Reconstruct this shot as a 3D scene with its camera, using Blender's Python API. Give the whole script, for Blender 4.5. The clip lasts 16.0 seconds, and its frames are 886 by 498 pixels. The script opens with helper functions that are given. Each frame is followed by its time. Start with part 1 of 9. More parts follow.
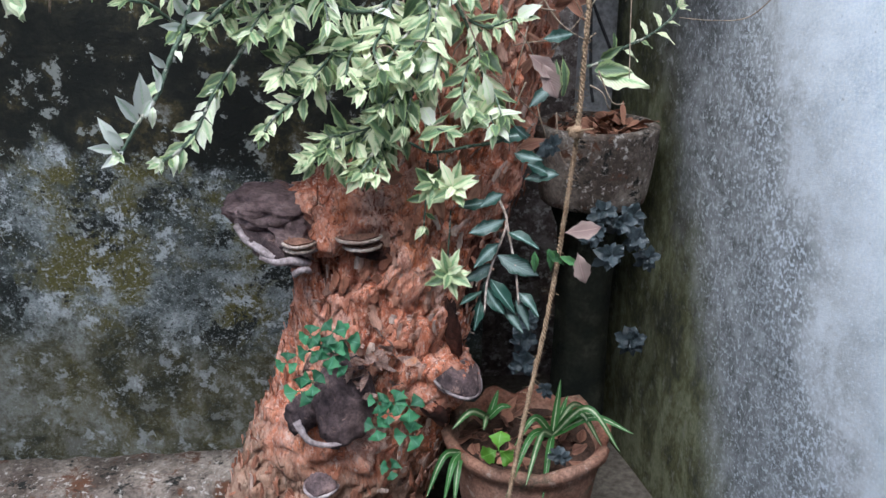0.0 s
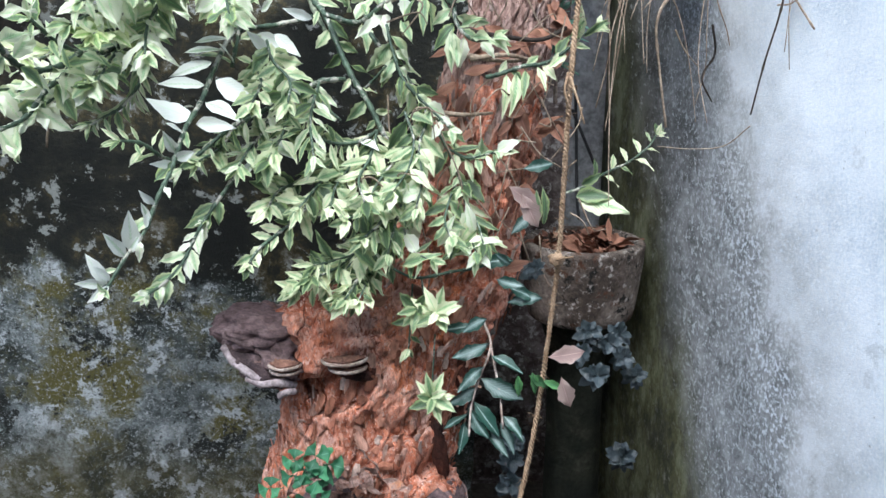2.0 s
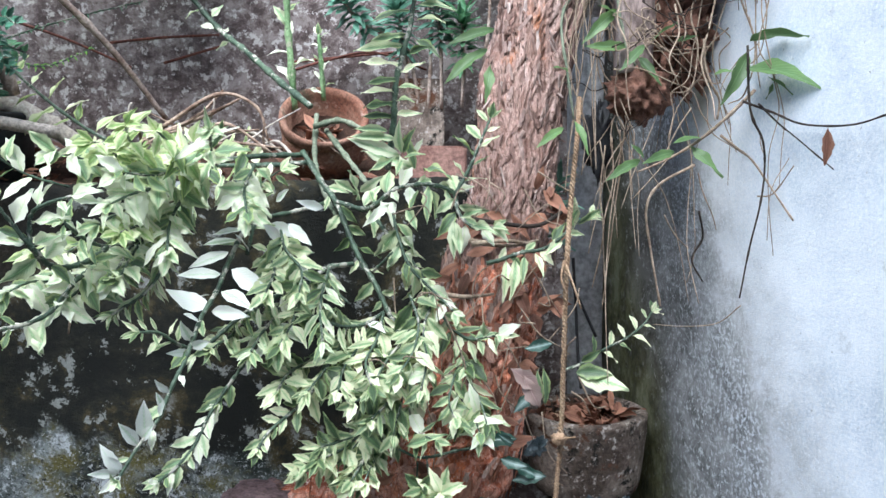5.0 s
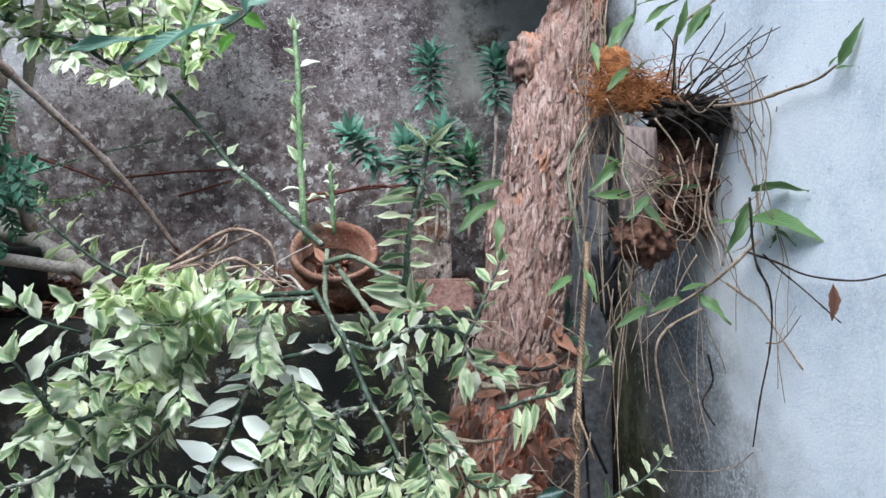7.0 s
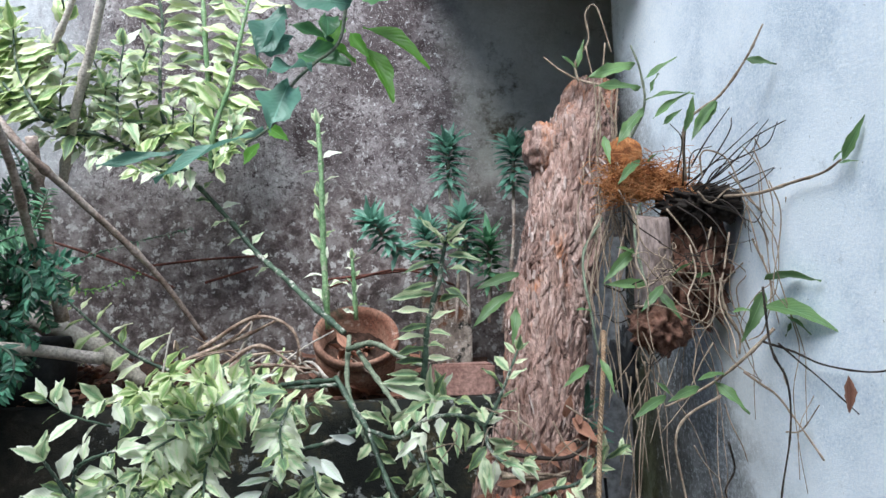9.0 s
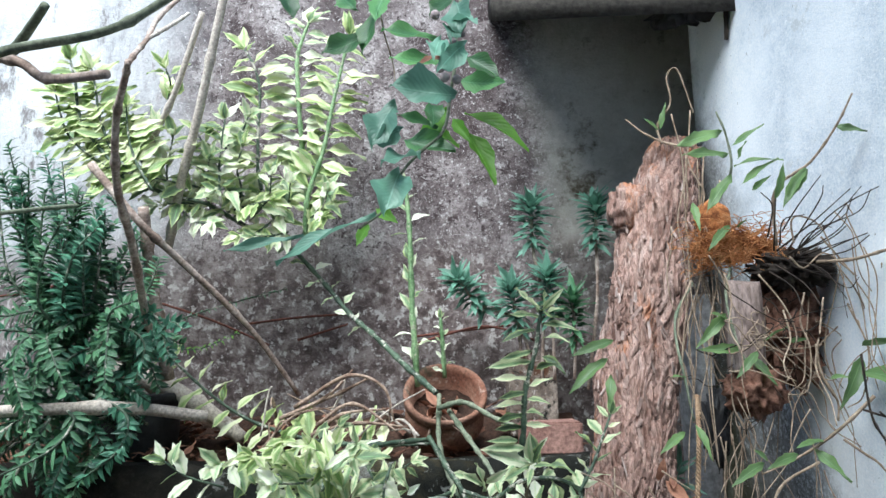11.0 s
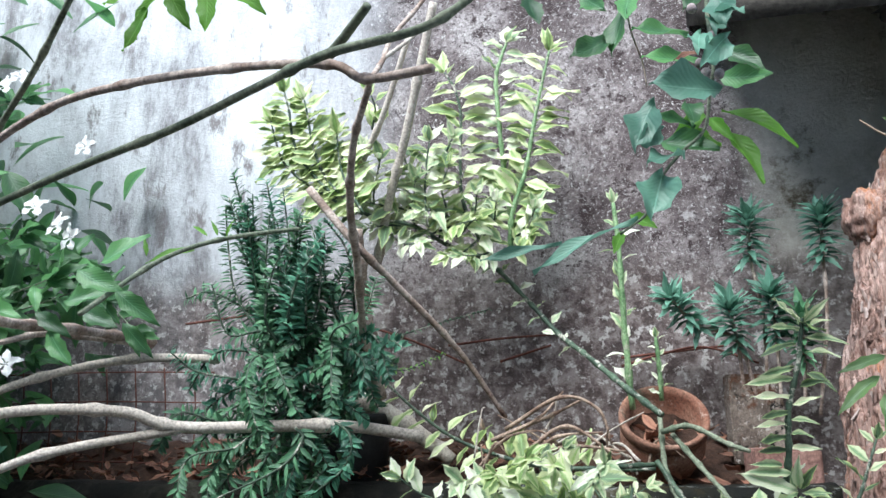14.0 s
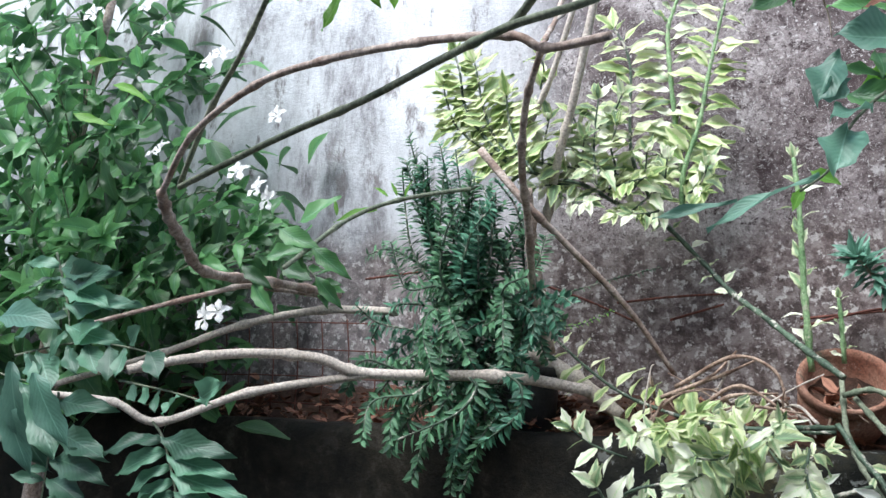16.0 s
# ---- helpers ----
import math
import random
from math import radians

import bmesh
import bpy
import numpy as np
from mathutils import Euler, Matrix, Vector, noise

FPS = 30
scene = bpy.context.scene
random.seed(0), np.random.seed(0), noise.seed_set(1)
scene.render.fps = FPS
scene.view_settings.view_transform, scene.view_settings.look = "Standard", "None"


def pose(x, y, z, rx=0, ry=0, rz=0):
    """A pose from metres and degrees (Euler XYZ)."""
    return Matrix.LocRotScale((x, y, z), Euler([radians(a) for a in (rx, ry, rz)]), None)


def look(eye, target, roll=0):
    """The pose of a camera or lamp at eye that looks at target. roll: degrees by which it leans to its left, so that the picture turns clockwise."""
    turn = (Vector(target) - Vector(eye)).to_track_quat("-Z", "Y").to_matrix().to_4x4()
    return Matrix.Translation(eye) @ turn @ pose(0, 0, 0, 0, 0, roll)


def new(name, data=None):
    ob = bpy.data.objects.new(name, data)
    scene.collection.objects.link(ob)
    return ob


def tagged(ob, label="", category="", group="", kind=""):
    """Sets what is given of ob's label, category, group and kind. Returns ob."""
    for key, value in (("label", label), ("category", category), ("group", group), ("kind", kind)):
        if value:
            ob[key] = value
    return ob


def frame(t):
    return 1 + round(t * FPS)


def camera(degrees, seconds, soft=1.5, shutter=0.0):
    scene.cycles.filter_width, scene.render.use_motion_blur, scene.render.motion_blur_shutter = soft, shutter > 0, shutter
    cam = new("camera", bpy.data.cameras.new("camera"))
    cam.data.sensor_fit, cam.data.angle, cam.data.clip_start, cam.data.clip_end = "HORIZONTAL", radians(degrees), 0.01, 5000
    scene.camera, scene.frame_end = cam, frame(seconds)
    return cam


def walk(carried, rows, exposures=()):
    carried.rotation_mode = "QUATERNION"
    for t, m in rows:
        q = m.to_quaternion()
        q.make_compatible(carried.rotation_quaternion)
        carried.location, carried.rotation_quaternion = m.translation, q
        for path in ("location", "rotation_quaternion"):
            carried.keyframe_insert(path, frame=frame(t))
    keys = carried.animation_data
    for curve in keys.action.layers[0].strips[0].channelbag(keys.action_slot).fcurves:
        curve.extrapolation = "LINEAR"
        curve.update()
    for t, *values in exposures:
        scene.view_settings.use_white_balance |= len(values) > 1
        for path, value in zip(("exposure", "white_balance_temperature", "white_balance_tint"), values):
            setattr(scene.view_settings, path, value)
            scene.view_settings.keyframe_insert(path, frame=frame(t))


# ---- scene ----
cam = camera(57.7, 16.0)
PATH = [
    (0, (0.019, 0.145, 1.311), (0.17, 2.01, 0.604), -0.2),
    (0.5, (0.024, 0.148, 1.327), (0.165, 2.035, 0.68), -0.4),
    (1, (0.036, 0.152, 1.344), (0.192, 2.055, 0.75), -0.2),
    (1.5, (0.048, 0.153, 1.36), (0.195, 2.07, 0.811), -0.4),
    (2, (0.049, 0.148, 1.369), (0.189, 2.075, 0.852), -0.3),
    (2.5, (0.05, 0.145, 1.372), (0.18, 2.077, 0.87), -0.4),
    (3, (0.054, 0.147, 1.381), (0.174, 2.088, 0.914), -0.7),
    (3.5, (0.055, 0.143, 1.391), (0.181, 2.094, 0.971), -0.7),
    (4, (0.055, 0.131, 1.405), (0.178, 2.098, 1.063), -1.0),
    (4.5, (0.052, 0.125, 1.418), (0.173, 2.103, 1.148), -1.0),
    (4.7, (0.051, 0.121, 1.424), (0.182, 2.104, 1.192), -0.8),
    (6.8, (0.039, 0.11, 1.487), (0.174, 2.105, 1.513), -0.8),
    (7, (0.037, 0.108, 1.494), (0.172, 2.102, 1.558), -0.8),
    (7.5, (0.041, 0.101, 1.502), (0.175, 2.092, 1.629), -1.1),
    (8, (0.046, 0.091, 1.513), (0.163, 2.081, 1.674), -1.6),
    (8.5, (0.053, 0.087, 1.522), (0.146, 2.075, 1.724), -1.8),
    (8.7, (0.051, 0.085, 1.523), (0.139, 2.071, 1.738), -1.6),
    (10.8, (0.007, 0.033, 1.564), (-0.057, 2.009, 1.87), -1.6),
    (11, (0.004, 0.032, 1.564), (-0.077, 2.004, 1.89), -1.4),
    (11.5, (-0.01, 0.025, 1.562), (-0.14, 1.988, 1.924), -1.2),
    (12, (-0.038, 0.027, 1.556), (-0.238, 1.982, 1.928), -0.5),
    (12.5, (-0.073, 0.037, 1.55), (-0.342, 1.986, 1.914), 0.6),
    (13, (-0.098, 0.048, 1.549), (-0.433, 1.984, 1.922), 0.1),
    (13.5, (-0.115, 0.054, 1.548), (-0.5, 1.971, 1.968), -0.6),
    (14, (-0.12, 0.051, 1.548), (-0.554, 1.96, 1.955), -0.7),
    (14.5, (-0.12, 0.034, 1.546), (-0.651, 1.924, 1.931), -0.7),
    (15, (-0.119, 0.016, 1.542), (-0.763, 1.875, 1.906), -0.2),
    (15.5, (-0.118, 0.009, 1.54), (-0.829, 1.848, 1.872), 0.8),
    (16, (-0.118, 0.007, 1.54), (-0.94, 1.805, 1.843), 1.3),
]
walk(cam, [(t, look(eye, target, roll)) for t, eye, target, roll in PATH],
     [(0, 1.52, 5910, 9), (1, 1.73, 5950, 8), (4.5, 1.79, 5930, 8), (7, 1.33, 5900, 7), (8.5, 1.28, 5950, 6), (11, 1.4, 6080, 4), (13, 1.41, 6050, 4), (16, 1.33, 6200, 9)])


# ---- light: bright overcast sky over a narrow yard ----
world = bpy.data.worlds.new("sky")
scene.world = world
world.use_nodes = True
wn, wl = world.node_tree.nodes, world.node_tree.links
sky = wn.new("ShaderNodeTexSky")
sky.sky_type, sky.sun_disc = "NISHITA", False
sky.sun_elevation, sky.sun_rotation = radians(58), radians(200)
sky.dust_density, sky.air_density = 1.0, 1.0
wl.new(sky.outputs[0], wn["Background"].inputs[0])
wn["Background"].inputs[1].default_value = 0.08
sun = new("sun", bpy.data.lights.new("sun", "SUN"))
sun.data.energy, sun.data.angle, sun.data.color = 3.55, radians(48), (1.0, 0.995, 0.98)
sun.matrix_world = look((-1.2, -1.6, 5.0), (-0.2, 1.3, 1.2))


# ---- materials ----
def mat(name, rough=0.7, metal=0.0):
    m = bpy.data.materials.new(name)
    m.use_nodes = True
    b = m.node_tree.nodes["Principled BSDF"]
    b.inputs["Roughness"].default_value, b.inputs["Metallic"].default_value = rough, metal
    return m, m.node_tree.nodes, m.node_tree.links, b


def rgb(c):
    return (*c, 1.0)


def coords(n, l, scale=(1, 1, 1)):
    """Object coordinates in metres, stretched by scale."""
    tc, mp = n.new("ShaderNodeTexCoord"), n.new("ShaderNodeMapping")
    l.new(tc.outputs["Object"], mp.inputs["Vector"])
    mp.inputs["Scale"].default_value = scale
    return mp.outputs[0]


def noise_at(n, l, vec, scale, detail=6.0, rough=0.6, warp=0.0):
    t = n.new("ShaderNodeTexNoise")
    t.inputs["Scale"].default_value, t.inputs["Detail"].default_value = scale, detail
    t.inputs["Roughness"].default_value, t.inputs["Distortion"].default_value = rough, warp
    l.new(vec, t.inputs["Vector"])
    return t.outputs["Fac"]


def ramp(n, l, fac, stops):
    r = n.new("ShaderNodeValToRGB")
    e = r.color_ramp.elements
    while len(e) < len(stops):
        e.new(0.5)
    for i, (p, c) in enumerate(stops):
        e[i].position = p
        e[i].color = rgb(c) if isinstance(c, tuple) else (c, c, c, 1)
    l.new(fac, r.inputs[0])
    return r.outputs[0]


def mix(n, l, fac, a, b, mode="MIX"):
    x = n.new("ShaderNodeMix")
    x.data_type, x.blend_type = "RGBA", mode
    for sock, v in ((0, fac), (6, a), (7, b)):
        if isinstance(v, (int, float)):
            x.inputs[sock].default_value = v
        elif isinstance(v, tuple):
            x.inputs[sock].default_value = rgb(v)
        else:
            l.new(v, x.inputs[sock])
    return x.outputs[2]


def bump(n, l, b, height, strength, dist):
    k = n.new("ShaderNodeBump")
    k.inputs["Strength"].default_value, k.inputs["Distance"].default_value = strength, dist
    l.new(height, k.inputs["Height"])
    l.new(k.outputs[0], b.inputs["Normal"])


def surface(name, stops, scale=6.0, fine=90.0, spots=None, rough=0.85, relief=0.004, stretch=(1, 1, 1), warp=0.15, streak=None, flaky=None):
    """A weathered surface: broad stains from stops, fine grain, blots and streaks on top."""
    m, n, l, b = mat(name, rough)
    v = coords(n, l, stretch)
    big = noise_at(n, l, v, scale, 8, 0.65, warp)
    grain = noise_at(n, l, v, fine, 5, 0.7)
    col = ramp(n, l, big, stops)
    col = mix(n, l, 0.5, col, ramp(n, l, grain, [(0.36, 0.12), (0.5, 0.5), (0.64, 0.88)]), "OVERLAY")
    for k, (colour, lo, hi, sc) in enumerate(spots or []):
        v2 = coords(n, l, tuple(s * (1.0 + 0.13 * k) for s in stretch))
        blot = ramp(n, l, noise_at(n, l, v2, sc, 10, 0.76, 0.15), [(lo, 0.0), (hi, 1.0)])
        col = mix(n, l, blot, col, colour)
    if streak:
        colour, lo, hi, sc = streak
        v3 = coords(n, l, (sc, sc, sc * 0.12))
        run = ramp(n, l, noise_at(n, l, v3, 1.0, 6, 0.6, 0.3), [(lo, 0.0), (hi, 1.0)])
        col = mix(n, l, run, col, colour)
    hgt = mix(n, l, 0.5, noise_at(n, l, v, scale * 4, 8, 0.7), grain)
    if flaky:
        fs, pale, deep = flaky
        wv = n.new("ShaderNodeVectorMath")
        wv.operation = "MULTIPLY_ADD"
        nz = n.new("ShaderNodeTexNoise")
        nz.inputs["Scale"].default_value, nz.inputs["Detail"].default_value = fs * 0.35, 6
        l.new(v, nz.inputs["Vector"])
        l.new(nz.outputs["Color"], wv.inputs[0])
        wv.inputs[1].default_value = (1.6 / fs,) * 3
        l.new(v, wv.inputs[2])
        for k, sc in enumerate((fs, fs * 2.3, fs * 6.5)):
            vo = n.new("ShaderNodeTexVoronoi")
            vo.inputs["Scale"].default_value = sc
            l.new(wv.outputs[0], vo.inputs["Vector"])
            sp = n.new("ShaderNodeSeparateColor")
            l.new(vo.outputs["Color"], sp.inputs[0])
            hgt = mix(n, l, 0.45, hgt, sp.outputs[0])
            col = mix(n, l, ramp(n, l, sp.outputs[0], [(0.6, 0.0), (1.0, 0.32)]), col, pale)
            col = mix(n, l, ramp(n, l, sp.outputs[1], [(0.62, 0.0), (1.0, 0.5)]), col, deep)
        cv = n.new("ShaderNodeVectorMath")
        cv.operation = "MULTIPLY_ADD"
        l.new(nz.outputs["Color"], cv.inputs[0])
        cv.inputs[1].default_value = (0.9 / fs,) * 3
        l.new(coords(n, l, (stretch[0], stretch[1], stretch[2] * 0.4)), cv.inputs[2])
        for sc, wide, much in ((fs * 0.5, 0.035, 0.6), (fs * 1.5, 0.045, 0.4)):
            vo = n.new("ShaderNodeTexVoronoi")
            vo.feature = "DISTANCE_TO_EDGE"
            vo.inputs["Scale"].default_value = sc
            l.new(cv.outputs[0], vo.inputs["Vector"])
            gap = noise_at(n, l, v, sc * 0.5, 4, 0.6)
            crack = math_node(n, l, "MULTIPLY", ramp(n, l, vo.outputs["Distance"], [(0.0, 1.0), (wide, 0.0)]), ramp(n, l, gap, [(0.49, 0.0), (0.6, much)]))
            col = mix(n, l, crack, col, tuple(c * 0.35 for c in deep))
            hgt = mix(n, l, crack, hgt, (0.0, 0.0, 0.0))
    l.new(col, b.inputs["Base Color"])
    bump(n, l, b, hgt, 0.9, relief)
    b.inputs["Specular IOR Level"].default_value = 0.25
    return m


def leaf_mat(name, inner, edge, margin=0.45, rough=0.45, light=0.35, vary=0.25):
    """A leaf: inner colour with an uneven margin of another, pale midrib, light through the blade."""
    m, n, l, b = mat(name, rough)
    uv = n.new("ShaderNodeUVMap")
    sp = n.new("ShaderNodeSeparateXYZ")
    l.new(uv.outputs[0], sp.inputs[0])
    off = n.new("ShaderNodeMath")
    off.operation = "SUBTRACT"
    l.new(sp.outputs[0], off.inputs[0])
    off.inputs[1].default_value = 0.5
    ab = n.new("ShaderNodeMath")
    ab.operation = "ABSOLUTE"
    l.new(off.outputs[0], ab.inputs[0])
    info = n.new("ShaderNodeObjectInfo")
    geo = n.new("ShaderNodeNewGeometry")
    rnd = n.new("ShaderNodeMath")
    rnd.operation = "ADD"
    l.new(info.outputs["Random"], rnd.inputs[0])
    l.new(geo.outputs["Random Per Island"], rnd.inputs[1])
    fr = n.new("ShaderNodeMath")
    fr.operation = "FRACT"
    l.new(rnd.outputs[0], fr.inputs[0])
    v = coords(n, l)
    wob = n.new("ShaderNodeMath")
    wob.operation = "MULTIPLY_ADD"
    l.new(noise_at(n, l, v, 130.0, 4, 0.6), wob.inputs[0])
    wob.inputs[1].default_value = 0.35
    l.new(ab.outputs[0], wob.inputs[2])
    sh = n.new("ShaderNodeMath")
    sh.operation = "MULTIPLY_ADD"
    l.new(fr.outputs[0], sh.inputs[0])
    sh.inputs[1].default_value = 0.34
    l.new(wob.outputs[0], sh.inputs[2])
    k = margin * 0.5 + 0.29
    vein = math_node(n, l, "SINE", math_node(n, l, "SUBTRACT", math_node(n, l, "MULTIPLY", sp.outputs[1], 70.0), math_node(n, l, "MULTIPLY", ab.outputs[0], 44.0)), 0.0)
    mark = math_node(n, l, "MULTIPLY_ADD", vein, 0.045, sh.outputs[0])
    col = mix(n, l, ramp(n, l, mark, [(k - 0.11, 0.0), (k + 0.09, 1.0)]), inner, edge)
    rib = ramp(n, l, ab.outputs[0], [(0.0, 1.0), (0.035, 0.0)])
    col = mix(n, l, rib, col, tuple(min(1, c * 1.5 + 0.04) for c in inner))
    tone = ramp(n, l, fr.outputs[0], [(0.0, 0.5 - vary * 0.6), (1.0, 0.5 + vary * 0.6)])
    col = mix(n, l, 0.8, col, tone, "OVERLAY")
    blot = ramp(n, l, noise_at(n, l, v, 40.0, 6, 0.7), [(0.35, 0.42), (0.65, 0.58)])
    col = mix(n, l, 0.6, col, blot, "OVERLAY")
    l.new(col, b.inputs["Base Color"])
    tr = n.new("ShaderNodeBsdfTranslucent")
    l.new(col, tr.inputs[0])
    ms = n.new("ShaderNodeMixShader")
    ms.inputs[0].default_value = light
    l.new(b.outputs[0], ms.inputs[1])
    l.new(tr.outputs[0], ms.inputs[2])
    l.new(ms.outputs[0], n["Material Output"].inputs[0])
    bump(n, l, b, math_node(n, l, "MULTIPLY_ADD", vein, 0.25, noise_at(n, l, v, 220.0, 4, 0.6)), 0.4, 0.001)
    return m


def math_node(n, l, op, a, b, c=None):
    x = n.new("ShaderNodeMath")
    x.operation = op
    for i, v in enumerate((a, b, c)):
        if v is None:
            continue
        if isinstance(v, (int, float)):
            x.inputs[i].default_value = v
        else:
            l.new(v, x.inputs[i])
    return x.outputs[0]


def zone(m, colour, sx, sz, limit, soft, wobble, amount=1.0, scale=4.0, sign=1.0):
    """A patch of colour, stain and painted shade alike, of its own outline: covers where sx * x + sz * z + noise lies
    under the limit (sign -1: over it).
    """
    n, l = m.node_tree.nodes, m.node_tree.links
    b = n["Principled BSDF"]
    old = b.inputs["Base Color"].links[0].from_socket
    v = coords(n, l)
    sp = n.new("ShaderNodeSeparateXYZ")
    l.new(v, sp.inputs[0])
    q = math_node(n, l, "ADD", math_node(n, l, "MULTIPLY", sp.outputs[0], sx), math_node(n, l, "MULTIPLY", sp.outputs[2], sz))
    q = math_node(n, l, "MULTIPLY_ADD", math_node(n, l, "SUBTRACT", noise_at(n, l, v, scale, 11, 0.76, 0.2), 0.5), wobble, q)
    mr = n.new("ShaderNodeMapRange")
    l.new(q, mr.inputs[0])
    mr.inputs[1].default_value, mr.inputs[2].default_value = limit - soft, limit + soft
    mr.inputs[3].default_value, mr.inputs[4].default_value = (amount, 0.0) if sign > 0 else (0.0, amount)
    l.new(mix(n, l, mr.outputs[0], old, colour(n, l, v) if callable(colour) else colour), b.inputs["Base Color"])
    return m


def mottle(stops, scale, specks=None, stretch=None):
    """A mottled colour for a zone: broad ramp with crisp specks."""
    def make(n, l, v):
        v = coords(n, l, stretch) if stretch else v
        c = ramp(n, l, noise_at(n, l, v, scale, 12, 0.8, 0.15), stops)
        if specks:
            col, lo, hi, sc = specks
            c = mix(n, l, ramp(n, l, noise_at(n, l, v, sc, 8, 0.75), [(lo, 0.0), (hi, 1.0)]), c, col)
        return c
    return make


# bed front: pale worn cement below, black and brown above height 0.93 and at the left end
M_LOW = surface("mossy_concrete", [(0.4, (0.012, 0.016, 0.014)), (0.48, (0.055, 0.065, 0.064)), (0.54, (0.13, 0.147, 0.15)), (0.62, (0.24, 0.262, 0.27))], 7.0, 170,
                [((0.075, 0.068, 0.02), 0.5, 0.58, 3.5), ((0.33, 0.355, 0.37), 0.565, 0.585, 17.0), ((0.008, 0.01, 0.009), 0.555, 0.575, 9.0), ((0.25, 0.265, 0.27), 0.575, 0.595, 62.0), ((0.012, 0.014, 0.012), 0.585, 0.6, 48.0), ((0.31, 0.33, 0.34), 0.58, 0.6, 150.0), ((0.012, 0.013, 0.012), 0.57, 0.59, 170.0)], relief=0.007)
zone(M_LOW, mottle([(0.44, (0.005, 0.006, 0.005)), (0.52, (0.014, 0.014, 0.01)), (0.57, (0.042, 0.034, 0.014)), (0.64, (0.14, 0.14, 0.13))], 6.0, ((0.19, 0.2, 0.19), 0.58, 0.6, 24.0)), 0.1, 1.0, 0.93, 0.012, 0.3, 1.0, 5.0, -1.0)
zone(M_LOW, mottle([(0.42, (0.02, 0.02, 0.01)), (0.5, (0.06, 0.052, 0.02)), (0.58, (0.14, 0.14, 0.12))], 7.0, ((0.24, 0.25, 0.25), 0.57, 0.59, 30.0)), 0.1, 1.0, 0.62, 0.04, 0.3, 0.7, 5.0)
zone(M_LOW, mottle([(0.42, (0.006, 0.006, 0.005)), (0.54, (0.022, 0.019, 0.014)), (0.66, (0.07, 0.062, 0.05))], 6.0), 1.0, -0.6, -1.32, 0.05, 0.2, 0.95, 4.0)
# back wall: dark lilac-grey plaster with crisp pale lichen, much whiter further along
M_UP = surface("lichen_plaster", [(0.4, (0.075, 0.058, 0.06)), (0.48, (0.15, 0.125, 0.128)), (0.54, (0.225, 0.196, 0.2)), (0.62, (0.34, 0.31, 0.312))], 7.0, 120,
               [((0.36, 0.335, 0.34), 0.58, 0.63, 24.0), ((0.042, 0.028, 0.03), 0.54, 0.6, 15.0), ((0.56, 0.54, 0.54), 0.585, 0.605, 85.0), ((0.04, 0.028, 0.03), 0.565, 0.59, 65.0), ((0.05, 0.036, 0.038), 0.57, 0.59, 160.0), ((0.52, 0.5, 0.5), 0.59, 0.605, 180.0)], relief=0.006)
zone(M_UP, mottle([(0.34, (0.13, 0.125, 0.135)), (0.41, (0.285, 0.283, 0.3)), (0.47, (0.46, 0.468, 0.497)), (0.57, (0.6, 0.617, 0.65))], 4.5, ((0.2, 0.185, 0.19), 0.56, 0.64, 14.0), (1, 1, 0.4)), 1.0, -0.12, -0.99, 0.15, 0.45, 1.0, 3.0)
# Smooth grey plaster here, its colour lifted to make up for eave shade
zone(M_UP, mottle([(0.42, (0.42, 0.4, 0.36)), (0.58, (0.6, 0.58, 0.54))], 4.0, ((0.11, 0.09, 0.06), 0.55, 0.64, 6.0)), 1.0, 0.0, 0.16, 0.05, 0.3, 0.9, 3.0, -1.0)
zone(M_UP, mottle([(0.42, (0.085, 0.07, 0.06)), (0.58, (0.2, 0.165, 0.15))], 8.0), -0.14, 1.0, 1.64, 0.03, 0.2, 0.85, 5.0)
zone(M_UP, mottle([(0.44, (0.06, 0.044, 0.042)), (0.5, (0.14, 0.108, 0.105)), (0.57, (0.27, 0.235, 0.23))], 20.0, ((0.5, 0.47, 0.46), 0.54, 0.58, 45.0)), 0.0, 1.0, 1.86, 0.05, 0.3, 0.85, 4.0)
# house wall: limewash, grey and speckled near the corner, green at the foot, some shade painted in
M_WHITE = surface("limewashed_plaster", [(0.42, (0.64, 0.7, 0.77)), (0.5, (0.77, 0.82, 0.88)), (0.6, (0.84, 0.88, 0.93))], 4.0, 260,
                  [((0.6, 0.64, 0.68), 0.59, 0.66, 12.0), ((0.36, 0.38, 0.4), 0.635, 0.65, 60.0), ((0.9, 0.93, 0.97), 0.58, 0.64, 70.0)], relief=0.0014, rough=0.75)
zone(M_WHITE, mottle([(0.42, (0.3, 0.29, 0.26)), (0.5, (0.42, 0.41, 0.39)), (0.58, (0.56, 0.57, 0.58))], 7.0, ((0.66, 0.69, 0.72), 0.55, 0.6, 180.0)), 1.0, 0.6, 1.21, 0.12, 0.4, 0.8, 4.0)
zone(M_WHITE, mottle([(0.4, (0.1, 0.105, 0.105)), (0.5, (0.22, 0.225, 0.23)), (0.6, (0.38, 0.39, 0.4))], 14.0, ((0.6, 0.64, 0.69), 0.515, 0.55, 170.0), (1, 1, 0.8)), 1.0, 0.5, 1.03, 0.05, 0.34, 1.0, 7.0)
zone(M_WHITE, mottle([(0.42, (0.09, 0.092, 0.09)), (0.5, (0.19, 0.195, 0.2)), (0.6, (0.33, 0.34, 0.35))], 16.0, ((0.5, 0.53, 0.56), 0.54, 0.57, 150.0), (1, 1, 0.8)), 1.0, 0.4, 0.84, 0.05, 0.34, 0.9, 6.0)
